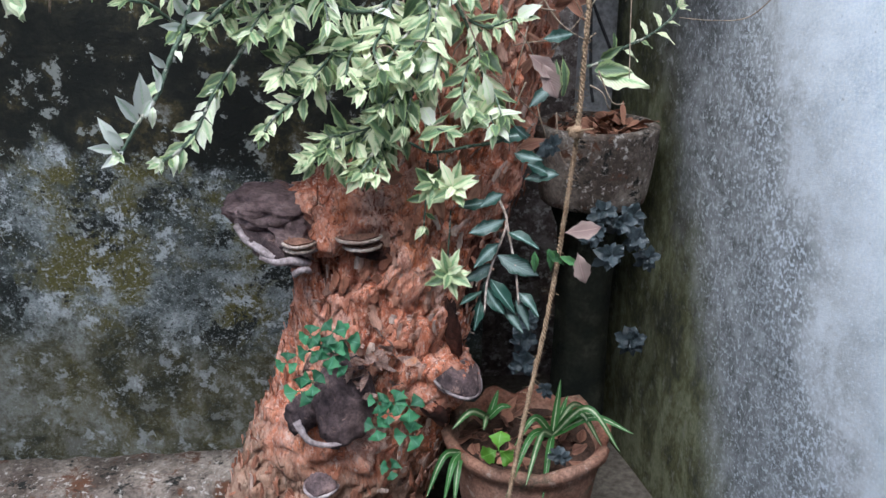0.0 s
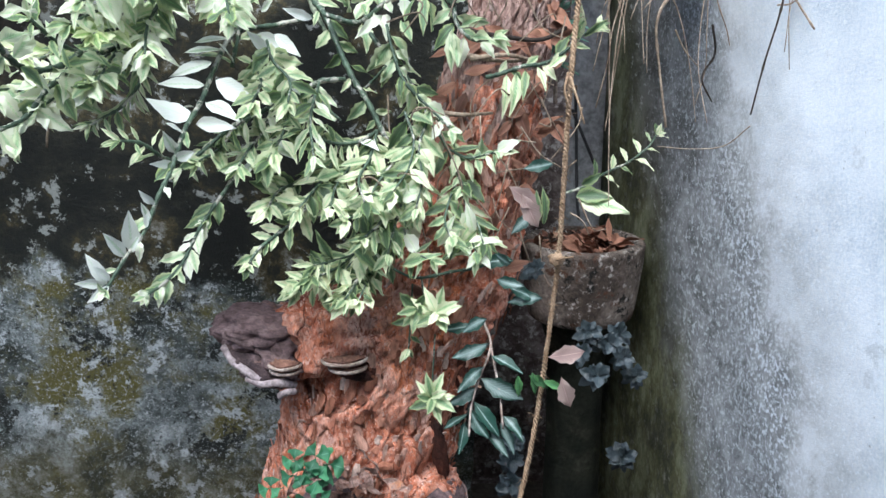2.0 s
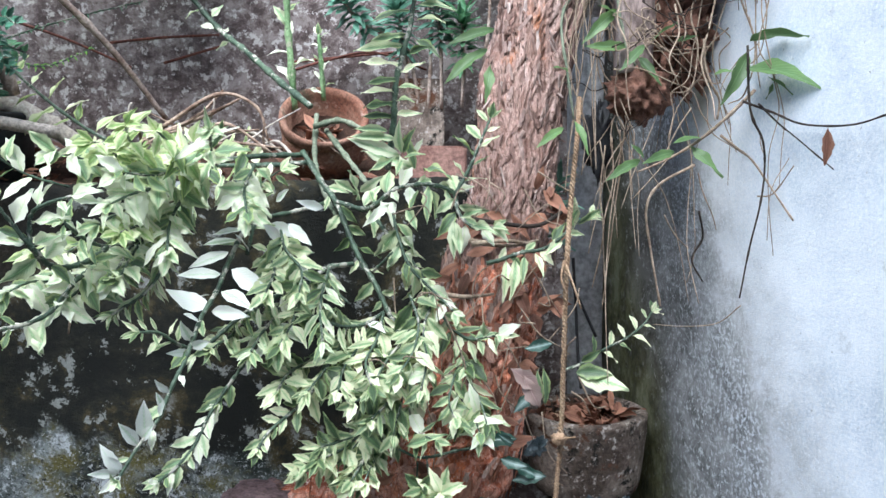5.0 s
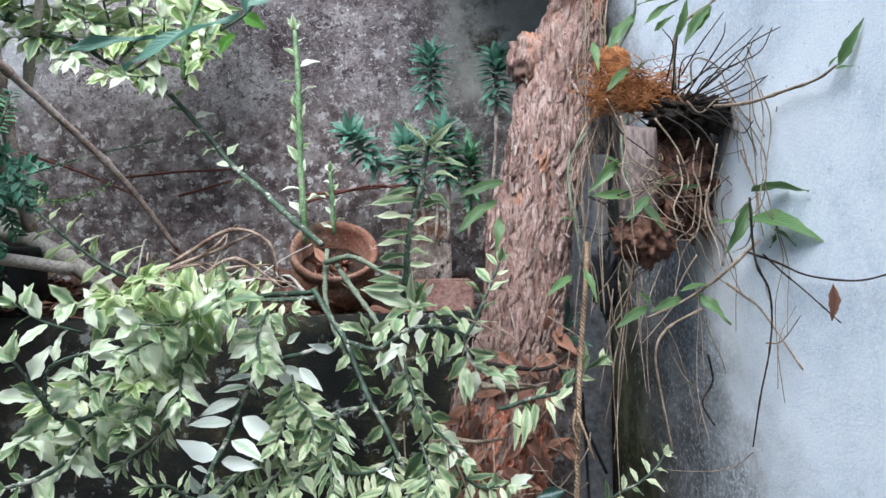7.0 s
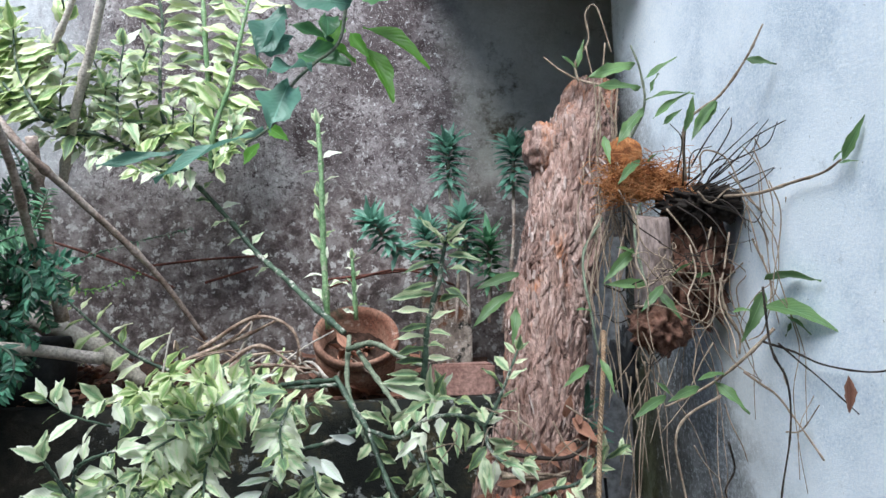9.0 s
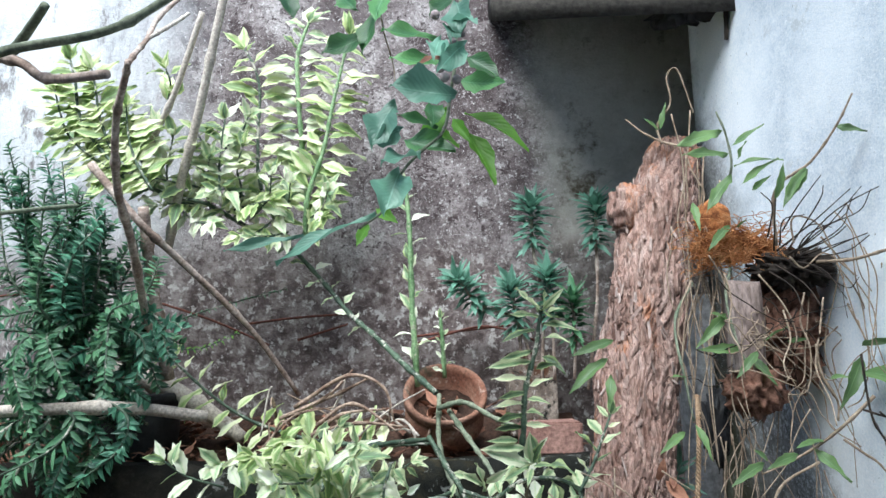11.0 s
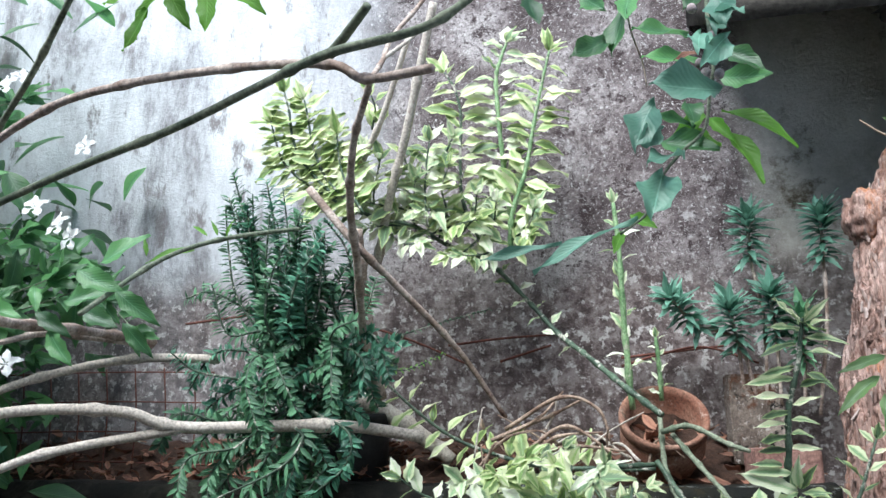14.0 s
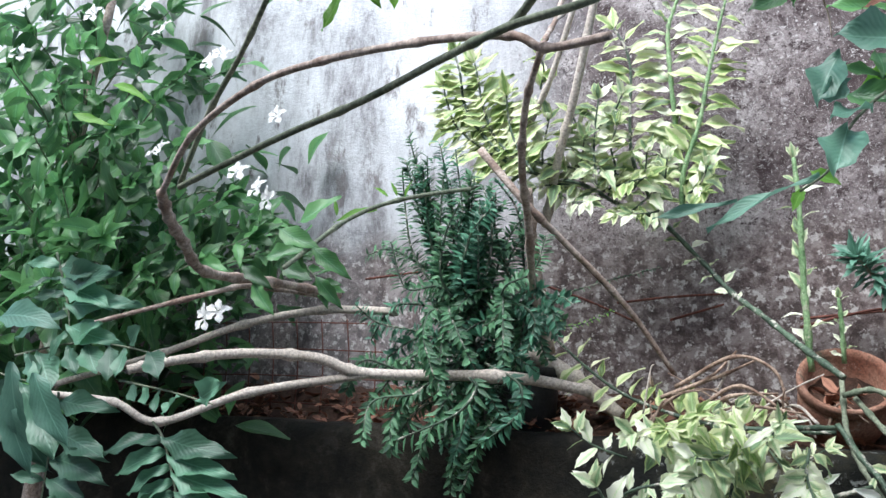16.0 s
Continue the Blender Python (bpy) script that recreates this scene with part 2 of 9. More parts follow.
# Near-black by the corner: stain plus the root ball's shade put in the colour
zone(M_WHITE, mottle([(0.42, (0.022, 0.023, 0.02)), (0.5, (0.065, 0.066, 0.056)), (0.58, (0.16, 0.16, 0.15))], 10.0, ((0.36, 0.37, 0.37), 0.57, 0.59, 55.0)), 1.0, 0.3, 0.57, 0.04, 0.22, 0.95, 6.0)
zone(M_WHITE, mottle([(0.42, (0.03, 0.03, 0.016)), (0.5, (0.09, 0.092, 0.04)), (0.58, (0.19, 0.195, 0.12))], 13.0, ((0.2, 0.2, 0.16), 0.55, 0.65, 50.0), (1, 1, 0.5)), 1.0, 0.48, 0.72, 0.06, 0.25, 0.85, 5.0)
M_PIER = surface("algae_cement", [(0.4, (0.07, 0.052, 0.042)), (0.5, (0.16, 0.128, 0.108)), (0.62, (0.3, 0.25, 0.215))], 9.0, 150,
                 [((0.1, 0.045, 0.025), 0.55, 0.6, 12.0), ((0.012, 0.012, 0.01), 0.57, 0.6, 20.0), ((0.42, 0.38, 0.35), 0.57, 0.59, 60.0)], relief=0.008)
# Near-black so the added pier reads as the shaded hollow under the pot
M_PIERSHADE = surface("pier_shade", [(0.38, (0.006, 0.008, 0.006)), (0.52, (0.02, 0.022, 0.015)), (0.66, (0.07, 0.068, 0.05))], 9.0, 130, relief=0.006)
# One dark colour for both eaves, lowered to deepen the shade under them
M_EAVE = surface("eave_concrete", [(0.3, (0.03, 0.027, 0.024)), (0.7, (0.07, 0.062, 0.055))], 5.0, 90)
M_TERRA = surface("terracotta", [(0.38, (0.16, 0.065, 0.042)), (0.5, (0.22, 0.115, 0.08)), (0.62, (0.3, 0.175, 0.13))], 7.0, 200,
                  [((0.1, 0.08, 0.055), 0.55, 0.63, 9.0), ((0.4, 0.29, 0.24), 0.58, 0.64, 30.0)], relief=0.0015)
M_SOIL = surface("damp_soil", [(0.3, (0.03, 0.018, 0.013)), (0.6, (0.075, 0.04, 0.028)), (0.8, (0.14, 0.08, 0.055))], 18.0, 150, relief=0.01)
M_GROUND = surface("yard_earth", [(0.3, (0.06, 0.05, 0.04)), (0.7, (0.14, 0.12, 0.1))], 6.0, 80, relief=0.01)
M_ROT = surface("rotten_wood", [(0.36, (0.16, 0.04, 0.022)), (0.44, (0.46, 0.135, 0.07)), (0.53, (0.64, 0.225, 0.125)), (0.62, (0.72, 0.39, 0.29))], 9.0, 260,
                [((0.58, 0.36, 0.3), 0.54, 0.58, 9.0), ((0.68, 0.21, 0.085), 0.54, 0.6, 3.5), ((0.19, 0.055, 0.032), 0.58, 0.6, 18.0), ((0.1, 0.035, 0.025), 0.595, 0.605, 60.0), ((0.72, 0.5, 0.42), 0.585, 0.6, 45.0), ((0.13, 0.045, 0.03), 0.565, 0.585, 150.0), ((0.78, 0.56, 0.47), 0.575, 0.595, 170.0)], relief=0.011, stretch=(1, 1, 0.5), rough=0.95, warp=0.3,
                flaky=(42.0, (0.76, 0.48, 0.38), (0.26, 0.08, 0.046)))
zone(M_ROT, mottle([(0.4, (0.12, 0.072, 0.05)), (0.5, (0.28, 0.175, 0.12)), (0.6, (0.46, 0.32, 0.24))], 24.0, ((0.1, 0.05, 0.035), 0.56, 0.59, 60.0), (1, 1, 0.3)), 0.25, 1.0, 0.57, 0.05, 0.3, 0.8, 7.0)
M_BARK = surface("fibrous_bark", [(0.38, (0.13, 0.075, 0.062)), (0.46, (0.285, 0.175, 0.145)), (0.54, (0.385, 0.258, 0.222)), (0.62, (0.48, 0.355, 0.318))], 18.0, 240,
                 [((0.46, 0.2, 0.105), 0.54, 0.6, 6.0), ((0.15, 0.075, 0.058), 0.585, 0.605, 40.0), ((0.13, 0.07, 0.055), 0.57, 0.59, 140.0)], relief=0.014, stretch=(1, 1, 0.2), rough=0.95, warp=0.4,
                 flaky=(90.0, (0.48, 0.36, 0.31), (0.17, 0.09, 0.07)))
M_PLANK = surface("weathered_plank", [(0.38, (0.2, 0.15, 0.135)), (0.5, (0.34, 0.27, 0.25)), (0.62, (0.46, 0.39, 0.37))], 14.0, 200, relief=0.003, stretch=(1, 1, 0.3))
M_DRY = surface("dry_stem", [(0.4, (0.15, 0.095, 0.07)), (0.6, (0.36, 0.27, 0.21))], 30.0, 220, relief=0.001)


def island_mat(name, stops, rough=0.9):
    """Loose flakes, each of its own tone."""
    m, n, l, b = mat(name, rough)
    geo = n.new("ShaderNodeNewGeometry")
    v = coords(n, l, (1, 1, 0.3))
    col = ramp(n, l, geo.outputs["Random Per Island"], stops)
    col = mix(n, l, 0.6, col, ramp(n, l, noise_at(n, l, v, 150.0, 6, 0.7), [(0.38, 0.2), (0.62, 0.8)]), "OVERLAY")
    l.new(col, b.inputs["Base Color"])
    bump(n, l, b, noise_at(n, l, v, 260.0, 5, 0.7), 0.7, 0.003)
    b.inputs["Specular IOR Level"].default_value = 0.2
    return m


M_CHIP = island_mat("wood_flakes", [(0.0, (0.2, 0.08, 0.05)), (0.35, (0.36, 0.15, 0.095)), (0.6, (0.46, 0.22, 0.15)), (0.85, (0.48, 0.31, 0.25)), (1.0, (0.52, 0.4, 0.34))])
M_STRIP = island_mat("bark_strips", [(0.0, (0.2, 0.125, 0.105)), (0.4, (0.28, 0.185, 0.16)), (0.75, (0.35, 0.255, 0.225)), (1.0, (0.44, 0.35, 0.32))])
M_FUNG = surface("dark_bracket_fungus", [(0.38, (0.035, 0.024, 0.026)), (0.5, (0.1, 0.068, 0.07)), (0.62, (0.2, 0.135, 0.132))], 16.0, 170, [((0.26, 0.17, 0.15), 0.57, 0.62, 30.0)], relief=0.005, rough=0.75)
M_KNOB = surface("mauve_weathered_wood", [(0.38, (0.06, 0.038, 0.04)), (0.5, (0.15, 0.1, 0.1)), (0.62, (0.27, 0.19, 0.185))], 10.0, 190, [((0.3, 0.16, 0.11), 0.57, 0.62, 9.0)], relief=0.006, stretch=(0.5, 1, 1), rough=0.85)
M_SHELF = surface("brown_shelf_fungus", [(0.35, (0.1, 0.05, 0.035)), (0.65, (0.27, 0.14, 0.1))], 40.0, 200, relief=0.002)
M_LIP = surface("pale_fungus_lip", [(0.38, (0.2, 0.155, 0.155)), (0.62, (0.42, 0.35, 0.355))], 20.0, 150, relief=0.001)
M_ROPE = surface("coir_rope", [(0.3, (0.2, 0.12, 0.07)), (0.7, (0.42, 0.3, 0.2))], 60.0, 400, relief=0.001)
M_ROOT = surface("dry_roots", [(0.3, (0.14, 0.095, 0.065)), (0.7, (0.42, 0.33, 0.25))], 30.0, 200, relief=0.001)
M_DARKROOT = surface("dark_roots", [(0.35, (0.014, 0.011, 0.01)), (0.65, (0.06, 0.045, 0.036))], 30.0, 200, relief=0.001)
M_BRANCH = surface("brown_branch", [(0.4, (0.27, 0.195, 0.16)), (0.6, (0.52, 0.43, 0.38))], 25.0, 200, relief=0.001)
M_GREYBR = surface("pale_branch", [(0.3, (0.36, 0.31, 0.265)), (0.6, (0.56, 0.5, 0.445)), (0.8, (0.66, 0.61, 0.56))], 9.0, 200, relief=0.001)
M_GREENBR = surface("green_branch", [(0.38, (0.1, 0.125, 0.085)), (0.62, (0.24, 0.26, 0.19))], 18.0, 200, relief=0.001)
M_PALESTEM = surface("pale_green_stem", [(0.4, (0.11, 0.2, 0.09)), (0.6, (0.24, 0.36, 0.19))], 25.0, 200,
                       [((0.4, 0.4, 0.3), 0.57, 0.61, 40.0)], relief=0.0006, rough=0.5)
M_STEM = surface("succulent_stem", [(0.38, (0.03, 0.05, 0.035)), (0.6, (0.085, 0.125, 0.085))], 25.0, 200,
                 [((0.44, 0.42, 0.36), 0.54, 0.58, 30.0)], relief=0.0008, rough=0.5)
M_DEAD = leaf_mat("dead_leaf", (0.16, 0.065, 0.04), (0.26, 0.125, 0.08), 0.5, 0.8, 0.1, 0.5)
M_RUST = surface("rusty_iron", [(0.3, (0.08, 0.03, 0.025)), (0.7, (0.2, 0.08, 0.06))], 40.0, 200, relief=0.0005)
M_HUSK = surface("orange_coir", [(0.4, (0.2, 0.07, 0.025)), (0.5, (0.42, 0.165, 0.06)), (0.6, (0.54, 0.27, 0.12))], 40.0, 300, relief=0.003)
M_PIPE = surface("grey_plastic", [(0.3, (0.22, 0.22, 0.23)), (0.7, (0.3, 0.3, 0.31))], 4.0, 60, relief=0.0004, rough=0.5)
M_BLACK = surface("black_plastic", [(0.3, (0.012, 0.012, 0.013)), (0.7, (0.035, 0.035, 0.038))], 8.0, 80, relief=0.001, rough=0.5)
M_BRICK = surface("red_brick", [(0.3, (0.17, 0.085, 0.07)), (0.7, (0.32, 0.19, 0.16))], 20.0, 160, relief=0.002)
M_PETAL = leaf_mat("white_petal", (0.85, 0.86, 0.84), (0.88, 0.88, 0.88), 0.5, 0.5, 0.3, 0.05)

L_VAR = leaf_mat("cream_edged_leaf", (0.15, 0.27, 0.12), (0.54, 0.6, 0.36), 0.42, 0.45, 0.28, 0.75)
L_PALE = leaf_mat("pale_cream_leaf", (0.26, 0.41, 0.21), (0.62, 0.675, 0.45), 0.42, 0.45, 0.3, 0.65)
L_YELL = leaf_mat("yellow_edged_leaf", (0.25, 0.4, 0.12), (0.64, 0.7, 0.4), 0.44, 0.45, 0.33, 0.6)
L_WHITE = leaf_mat("white_variegated_leaf", (0.42, 0.53, 0.37), (0.76, 0.79, 0.72), 0.14, 0.45, 0.2, 0.2)
L_COMBLIGHT = leaf_mat("teal_comb_leaf", (0.045, 0.15, 0.1), (0.09, 0.24, 0.15), 0.4, 0.3, 0.3, 0.6)
L_COMB = leaf_mat("dark_comb_leaf", (0.045, 0.135, 0.075), (0.09, 0.21, 0.105), 0.4, 0.4, 0.28, 0.5)
L_TREE = leaf_mat("jasmine_leaf", (0.072, 0.192, 0.078), (0.105, 0.25, 0.092), 0.6, 0.32, 0.4, 0.7)
L_BLUE = leaf_mat("blue_green_leaf", (0.12, 0.265, 0.195), (0.15, 0.31, 0.23), 0.6, 0.4, 0.35, 0.4)
L_FRESH = leaf_mat("fresh_leaf", (0.14, 0.34, 0.04), (0.16, 0.38, 0.05), 0.6, 0.4, 0.5, 0.25)
L_CLOVER = leaf_mat("clover_leaf", (0.04, 0.17, 0.085), (0.06, 0.22, 0.1), 0.6, 0.5, 0.3, 0.4)
L_SILVER = leaf_mat("silver_striped_leaf", (0.2, 0.27, 0.25), (0.018, 0.055, 0.04), 0.4, 0.4, 0.12, 0.3)
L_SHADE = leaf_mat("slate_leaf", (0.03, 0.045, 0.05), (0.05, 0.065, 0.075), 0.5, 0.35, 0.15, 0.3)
L_ORCHID = leaf_mat("orchid_leaf", (0.115, 0.205, 0.08), (0.145, 0.245, 0.09), 0.6, 0.4, 0.35, 0.25)
L_FROND = leaf_mat("frond_leaf", (0.1, 0.23, 0.15), (0.13, 0.28, 0.18), 0.6, 0.38, 0.35, 0.5)
L_SPIDER = leaf_mat("striped_grass_leaf", (0.5, 0.55, 0.36), (0.05, 0.16, 0.04), 0.16, 0.4, 0.3, 0.2)


# ---- building tools ----
def shape(name, verts, faces, material, uvs=None, smooth=True):
    me = bpy.data.meshes.new(name)
    me.from_pydata([tuple(v) for v in verts], [], faces)
    me.materials.append(material)
    if smooth:
        me.polygons.foreach_set("use_smooth", [True] * len(me.polygons))
    if uvs:
        layer = me.uv_layers.new(name="UVMap")
        for lp in me.loops:
            layer.data[lp.index].uv = uvs[lp.vertex_index]
    return me


def thing(name, at, label, category, group="", kind=""):
    ob = new(name)
    ob.location = at
    ob.empty_display_size = 0.02
    return tagged(ob, label, category, group, kind)


def part(name, me, parent, label="", m=None):
    """A mesh under a thing; its vertices (or the pose m) are in world metres."""
    ob = new(name, me)
    ob.parent = parent
    origin = Vector()
    p = parent
    while p:
        origin += p.location if p.type == "EMPTY" else Vector()
        p = p.parent
    ob.matrix_basis = Matrix.Translation(-origin) @ (m or Matrix())
    if parent.type != "EMPTY":
        ob.matrix_basis = m or Matrix()
    return tagged(ob, label)


def curve_points(pts, per=6):
    """A smooth line through the points."""
    p = [Vector(q) for q in pts]
    if len(p) == 2:
        return [p[0].lerp(p[1], i / per) for i in range(per + 1)]
    p = [p[0] * 2 - p[1]] + p + [p[-1] * 2 - p[-2]]
    out = []
    for i in range(1, len(p) - 2):
        a, b, c, d = p[i - 1:i + 3]
        for k in range(per):
            t = k / per
            out.append(0.5 * (2 * b + (c - a) * t + (2 * a - 5 * b + 4 * c - d) * t * t + (3 * b - a - 3 * c + d) * t ** 3))
    return out + [p[-2]]


def tube_data(line, r0, r1, sides=8, rough=0.0, rnd=None, knots=0):
    """Vertices and faces of a tapered round stick along a line, a little uneven, with swollen joints."""
    rnd = rnd or random.Random(3)
    v, f = [], []
    n = len(line)
    up = Vector((0.3, 0.2, 1)).normalized()
    for i, p in enumerate(line):
        d = (line[min(i + 1, n - 1)] - line[max(i - 1, 0)]).normalized()
        s = d.cross(up)
        if s.length < 0.1:
            s = d.cross(Vector((1, 0, 0)))
        s.normalize()
        w = s.cross(d)
        r = r0 + (r1 - r0) * i / (n - 1)
        if knots and i % knots == 0 and 0 < i < n - 1:
            r *= 1.35
        for k in range(sides):
            a = 2 * math.pi * k / sides
            q = r * (1 + rough * (rnd.random() - 0.5))
            v.append(p + (s * math.cos(a) + w * math.sin(a)) * q)
    for i in range(n - 1):
        for k in range(sides):
            a, b = i * sides + k, i * sides + (k + 1) % sides
            f.append((a, b, b + sides, a + sides))
    f.append(tuple(range(sides - 1, -1, -1)))
    f.append(tuple(range((n - 1) * sides, n * sides)))
    return v, f


def tube(name, pts, r0, r1, material, sides=8, per=6, rough=0.1, knots=0, seed=1):
    v, f = tube_data(curve_points(pts, per), r0, r1, sides, rough, random.Random(seed), knots)
    return shape(name, v, f, material)


def tubes(name, lines, r0, r1, material, sides=5, per=5, rough=0.1):
    """Many fine strands as one mesh."""
    V, F = [], []
    for k, pts in enumerate(lines):
        v, f = tube_data(curve_points(pts, per), r0, r1, sides, rough, random.Random(k))
        F += [tuple(i + len(V) for i in q) for q in f]
        V += v
    return shape(name, V, F, material)


def leaf_data(length, width, droop=0.2, fold=0.25, wave=0.0, rows=13, belly=0.42, stalk=0.0, jag=0.0, bend=0.0, ph=0.0):
    """A pointed blade along +y, its face up (+z), folded along the midrib, bowed down by droop."""
    v, f, uv = [], [], []
    cols = (-1, -0.5, 0, 0.5, 1)
    for i in range(rows + 1):
        t = i / rows
        arc = math.sin(math.pi * t ** (math.log(0.5) / math.log(belly))) if 0 < t < 1 else 0.0
        edge = t / belly if t < belly else (1 - t) / (1 - belly)
        w = width / 2 * max(0.03, 0.9 * arc + 0.1 * edge)
        for c in cols:
            z = fold * abs(c) * w - droop * length * t * t + wave * width * math.sin(9 * t + 2 * c) * abs(c)
            u = w * (1 + jag * math.sin(23 * t + ph + 1.7 * c) * abs(c))
            v.append(Vector((c * u + bend * length * t * t, length * t + stalk, z)))
            uv.append((0.5 + c * 0.5, t))
    for i in range(rows):
        for c in range(4):
            a = i * 5 + c
            f.append((a, a + 1, a + 6, a + 5))
    return v, f, uv


def leaf_meshes(name, material, length, width, count=4, seed=0, **kw):
    rnd = random.Random(seed)
    out = []
    for k in range(count):
        v, f, uv = leaf_data(length, width * rnd.uniform(0.85, 1.15), rnd.uniform(-0.02, 0.35), rnd.uniform(0.15, 0.5), rnd.uniform(0.04, 0.2), jag=0.12, bend=rnd.uniform(-0.22, 0.22), ph=rnd.uniform(0, 6), **kw)
        out.append(shape(name, v, f, material, uv))
    return out


def aim(at, way, face, scale=1.0):
    """A pose with +y along way and +z as near to face as can be."""
    y = Vector(way).normalized()
    x = y.cross(Vector(face))
    if x.length < 1e-4:
        x = y.cross(Vector((0.3, 0.9, 0.2)))
    x.normalize()
    z = x.cross(y)
    m = Matrix((x, y, z)).transposed().to_4x4()
    return Matrix.Translation(at) @ m @ Matrix.Scale(scale, 4)


TO_EYE = Vector((0.0, -0.8, 0.45)).normalized()


def leafy(plant, pts, blades, r0=0.005, r1=0.0025, gap=0.017, first=0.1, size=1.0, spread=58, side=None, hang=0.0, seed=0,
          material=None, tip=True, zig=0.25, face=None, wild=0.5, name="leaf", thin=0.0):
    """A stem along pts with leaves in two ranks, each leaf an object on a shared mesh. hang: how far leaves fall downwards."""
    rnd = random.Random(seed)
    line = curve_points(pts, 7)
    total = sum((b - a).length for a, b in zip(line, line[1:]))
    v, f = tube_data(line, r0 * 0.52, r1 * 0.5, 7, 0.15, rnd, 3 if zig else 0)
    stem = part("stem", shape("stem", v, f, material or M_STEM), plant)
    base = stem.matrix_basis.inverted() if plant.type == "EMPTY" else Matrix()
    s, want, k = 0.0, total * first, 0
    for i in range(len(line) - 1):
        seg = (line[i + 1] - line[i]).length
        while want <= s + seg and seg > 0:
            p = line[i].lerp(line[i + 1], (want - s) / seg)
            d = (line[i + 1] - line[i]).normalized()
            lat = Vector(side) if side else d.cross(TO_EYE)
            lat = (lat - d * lat.dot(d))
            if lat.length < 0.05:
                lat = Vector((1, 0, 0))
            lat.normalize()
            lat = lat if k % 2 else -lat
            a = radians(spread + rnd.uniform(-14, 14))
            way = d * math.cos(a) + lat * math.sin(a) + Vector([rnd.uniform(-wild, wild) for _ in range(3)]) + Vector((0, 0, -hang))
            fc = (Vector(face) if face else d * 0.5 + TO_EYE + Vector((0, 0, 0.3))) + Vector([rnd.uniform(-wild, wild) * 1.9 for _ in range(3)])
            k += 1
            want += gap * rnd.uniform(0.75, 1.3)
            if rnd.random() < thin:
                continue
            grow = size * rnd.uniform(0.55, 1.1) * (1.0 - 0.35 * max(0.0, (want / total - 0.75) / 0.25))
            part(name, rnd.choice(blades), stem, m=aim(p + way.normalized() * r0 * 0.5, way, fc, grow))
        s += seg
    if tip:
        d = (line[-1] - line[-3]).normalized()
        for j in range(4):
            a = j * 1.7 + rnd.random()
            o = d.orthogonal().normalized()
            way = d + (o * math.cos(a) + d.cross(o) * math.sin(a)) * 0.55 + Vector((0, 0, -hang * 0.3))
            part(name, rnd.choice(blades), stem, m=aim(line[-1], way, TO_EYE + d * 0.2, size * rnd.uniform(0.45, 0.75)))
    return stem


def comb(plant, pts, material, r0=0.003, r1=0.0015, gap=0.0055, length=0.02, width=0.007, seed=0, hang=0.15, spread=62, stem_mat=None, label="", brush=0.0):
    """A stem closely set with small leaves in two ranks; the leaves are one mesh."""
    rnd = random.Random(seed)
    line = curve_points(pts, 8)
    v, f = tube_data(line, r0, r1, 6, 0.1, rnd)
    stem = part("stem", shape("stem", v, f, stem_mat or M_STEM), plant)
    V, F, U = [], [], []
    total, s, want, k = sum((b - a).length for a, b in zip(line, line[1:])), 0.0, 0.01, 0
    turn = rnd.uniform(-0.8, 0.8)
    for i in range(len(line) - 1):
        seg = (line[i + 1] - line[i]).length
        d = (line[i + 1] - line[i]).normalized()
        lat = d.cross(TO_EYE)
        lat = lat.normalized() if lat.length > 0.05 else Vector((1, 0, 0))
        lat = Matrix.Rotation(turn, 3, d) @ lat
        across = d.cross(lat).normalized()
        while want <= s + seg:
            p = line[i].lerp(line[i + 1], (want - s) / seg)
            sg = 1 if k % 2 else -1
            a = radians(spread + rnd.uniform(-12, 12))
            roll = rnd.gauss(0, brush)
            way = d * math.cos(a) + (lat * sg * math.cos(roll) + across * math.sin(roll)) * math.sin(a) + Vector((rnd.uniform(-.2, .2), rnd.uniform(-.2, .2), -hang + rnd.uniform(-.15, .15)))
            taper = 0.7 + 0.3 * min(1.0, 4 * min(want / total, 1.08 - want / total))
            lv, lf, lu = leaf_data(length * taper * rnd.uniform(0.8, 1.15), width * rnd.uniform(0.8, 1.2), rnd.uniform(0, 0.35), 0.3, 0.0, 3)
            m = aim(p, way, d * 0.6 + TO_EYE + Vector((rnd.uniform(-.4, .4), 0, rnd.uniform(0, .6))))
            F += [tuple(q + len(V) for q in t) for t in lf]
            V += [m @ q for q in lv]
            U += lu
            k += 1
            want += gap
        s += seg
    leaves = part("leaves", shape("leaves", V, F, material, U), stem)
    tagged(leaves, label or "close two-ranked leaves along the stem", kind="stuff")
    return stem


def lathe(name, profile, material, sides=40, wobble=0.0, seed=0, at=(0, 0, 0), tilt=(0, 0)):
    """A turned vessel from (radius, height) pairs."""
    rnd = random.Random(seed)
    ph = [rnd.uniform(0, 6.28) for _ in range(3)]
    rot = Euler((radians(tilt[0]), radians(tilt[1]), 0)).to_matrix()
    v, f = [], []
    n = len(profile)
    for r, z in profile:
        for k in range(sides):
            a = 2 * math.pi * k / sides
            q = r * (1 + wobble * (math.sin(2 * a + ph[0]) + 0.6 * math.sin(5 * a + ph[1]) + 0.4 * math.sin(9 * a + 30 * z + ph[2])))
            v.append(rot @ Vector((q * math.cos(a), q * math.sin(a), z)) + Vector(at))
    for i in range(n - 1):
        for k in range(sides):
            a, b = i * sides + k, i * sides + (k + 1) % sides
            f.append((a, b, b + sides, a + sides))
    f.append(tuple(range(sides - 1, -1, -1)))
    f.append(tuple(range((n - 1) * sides, n * sides)))
    return shape(name, v, f, material)


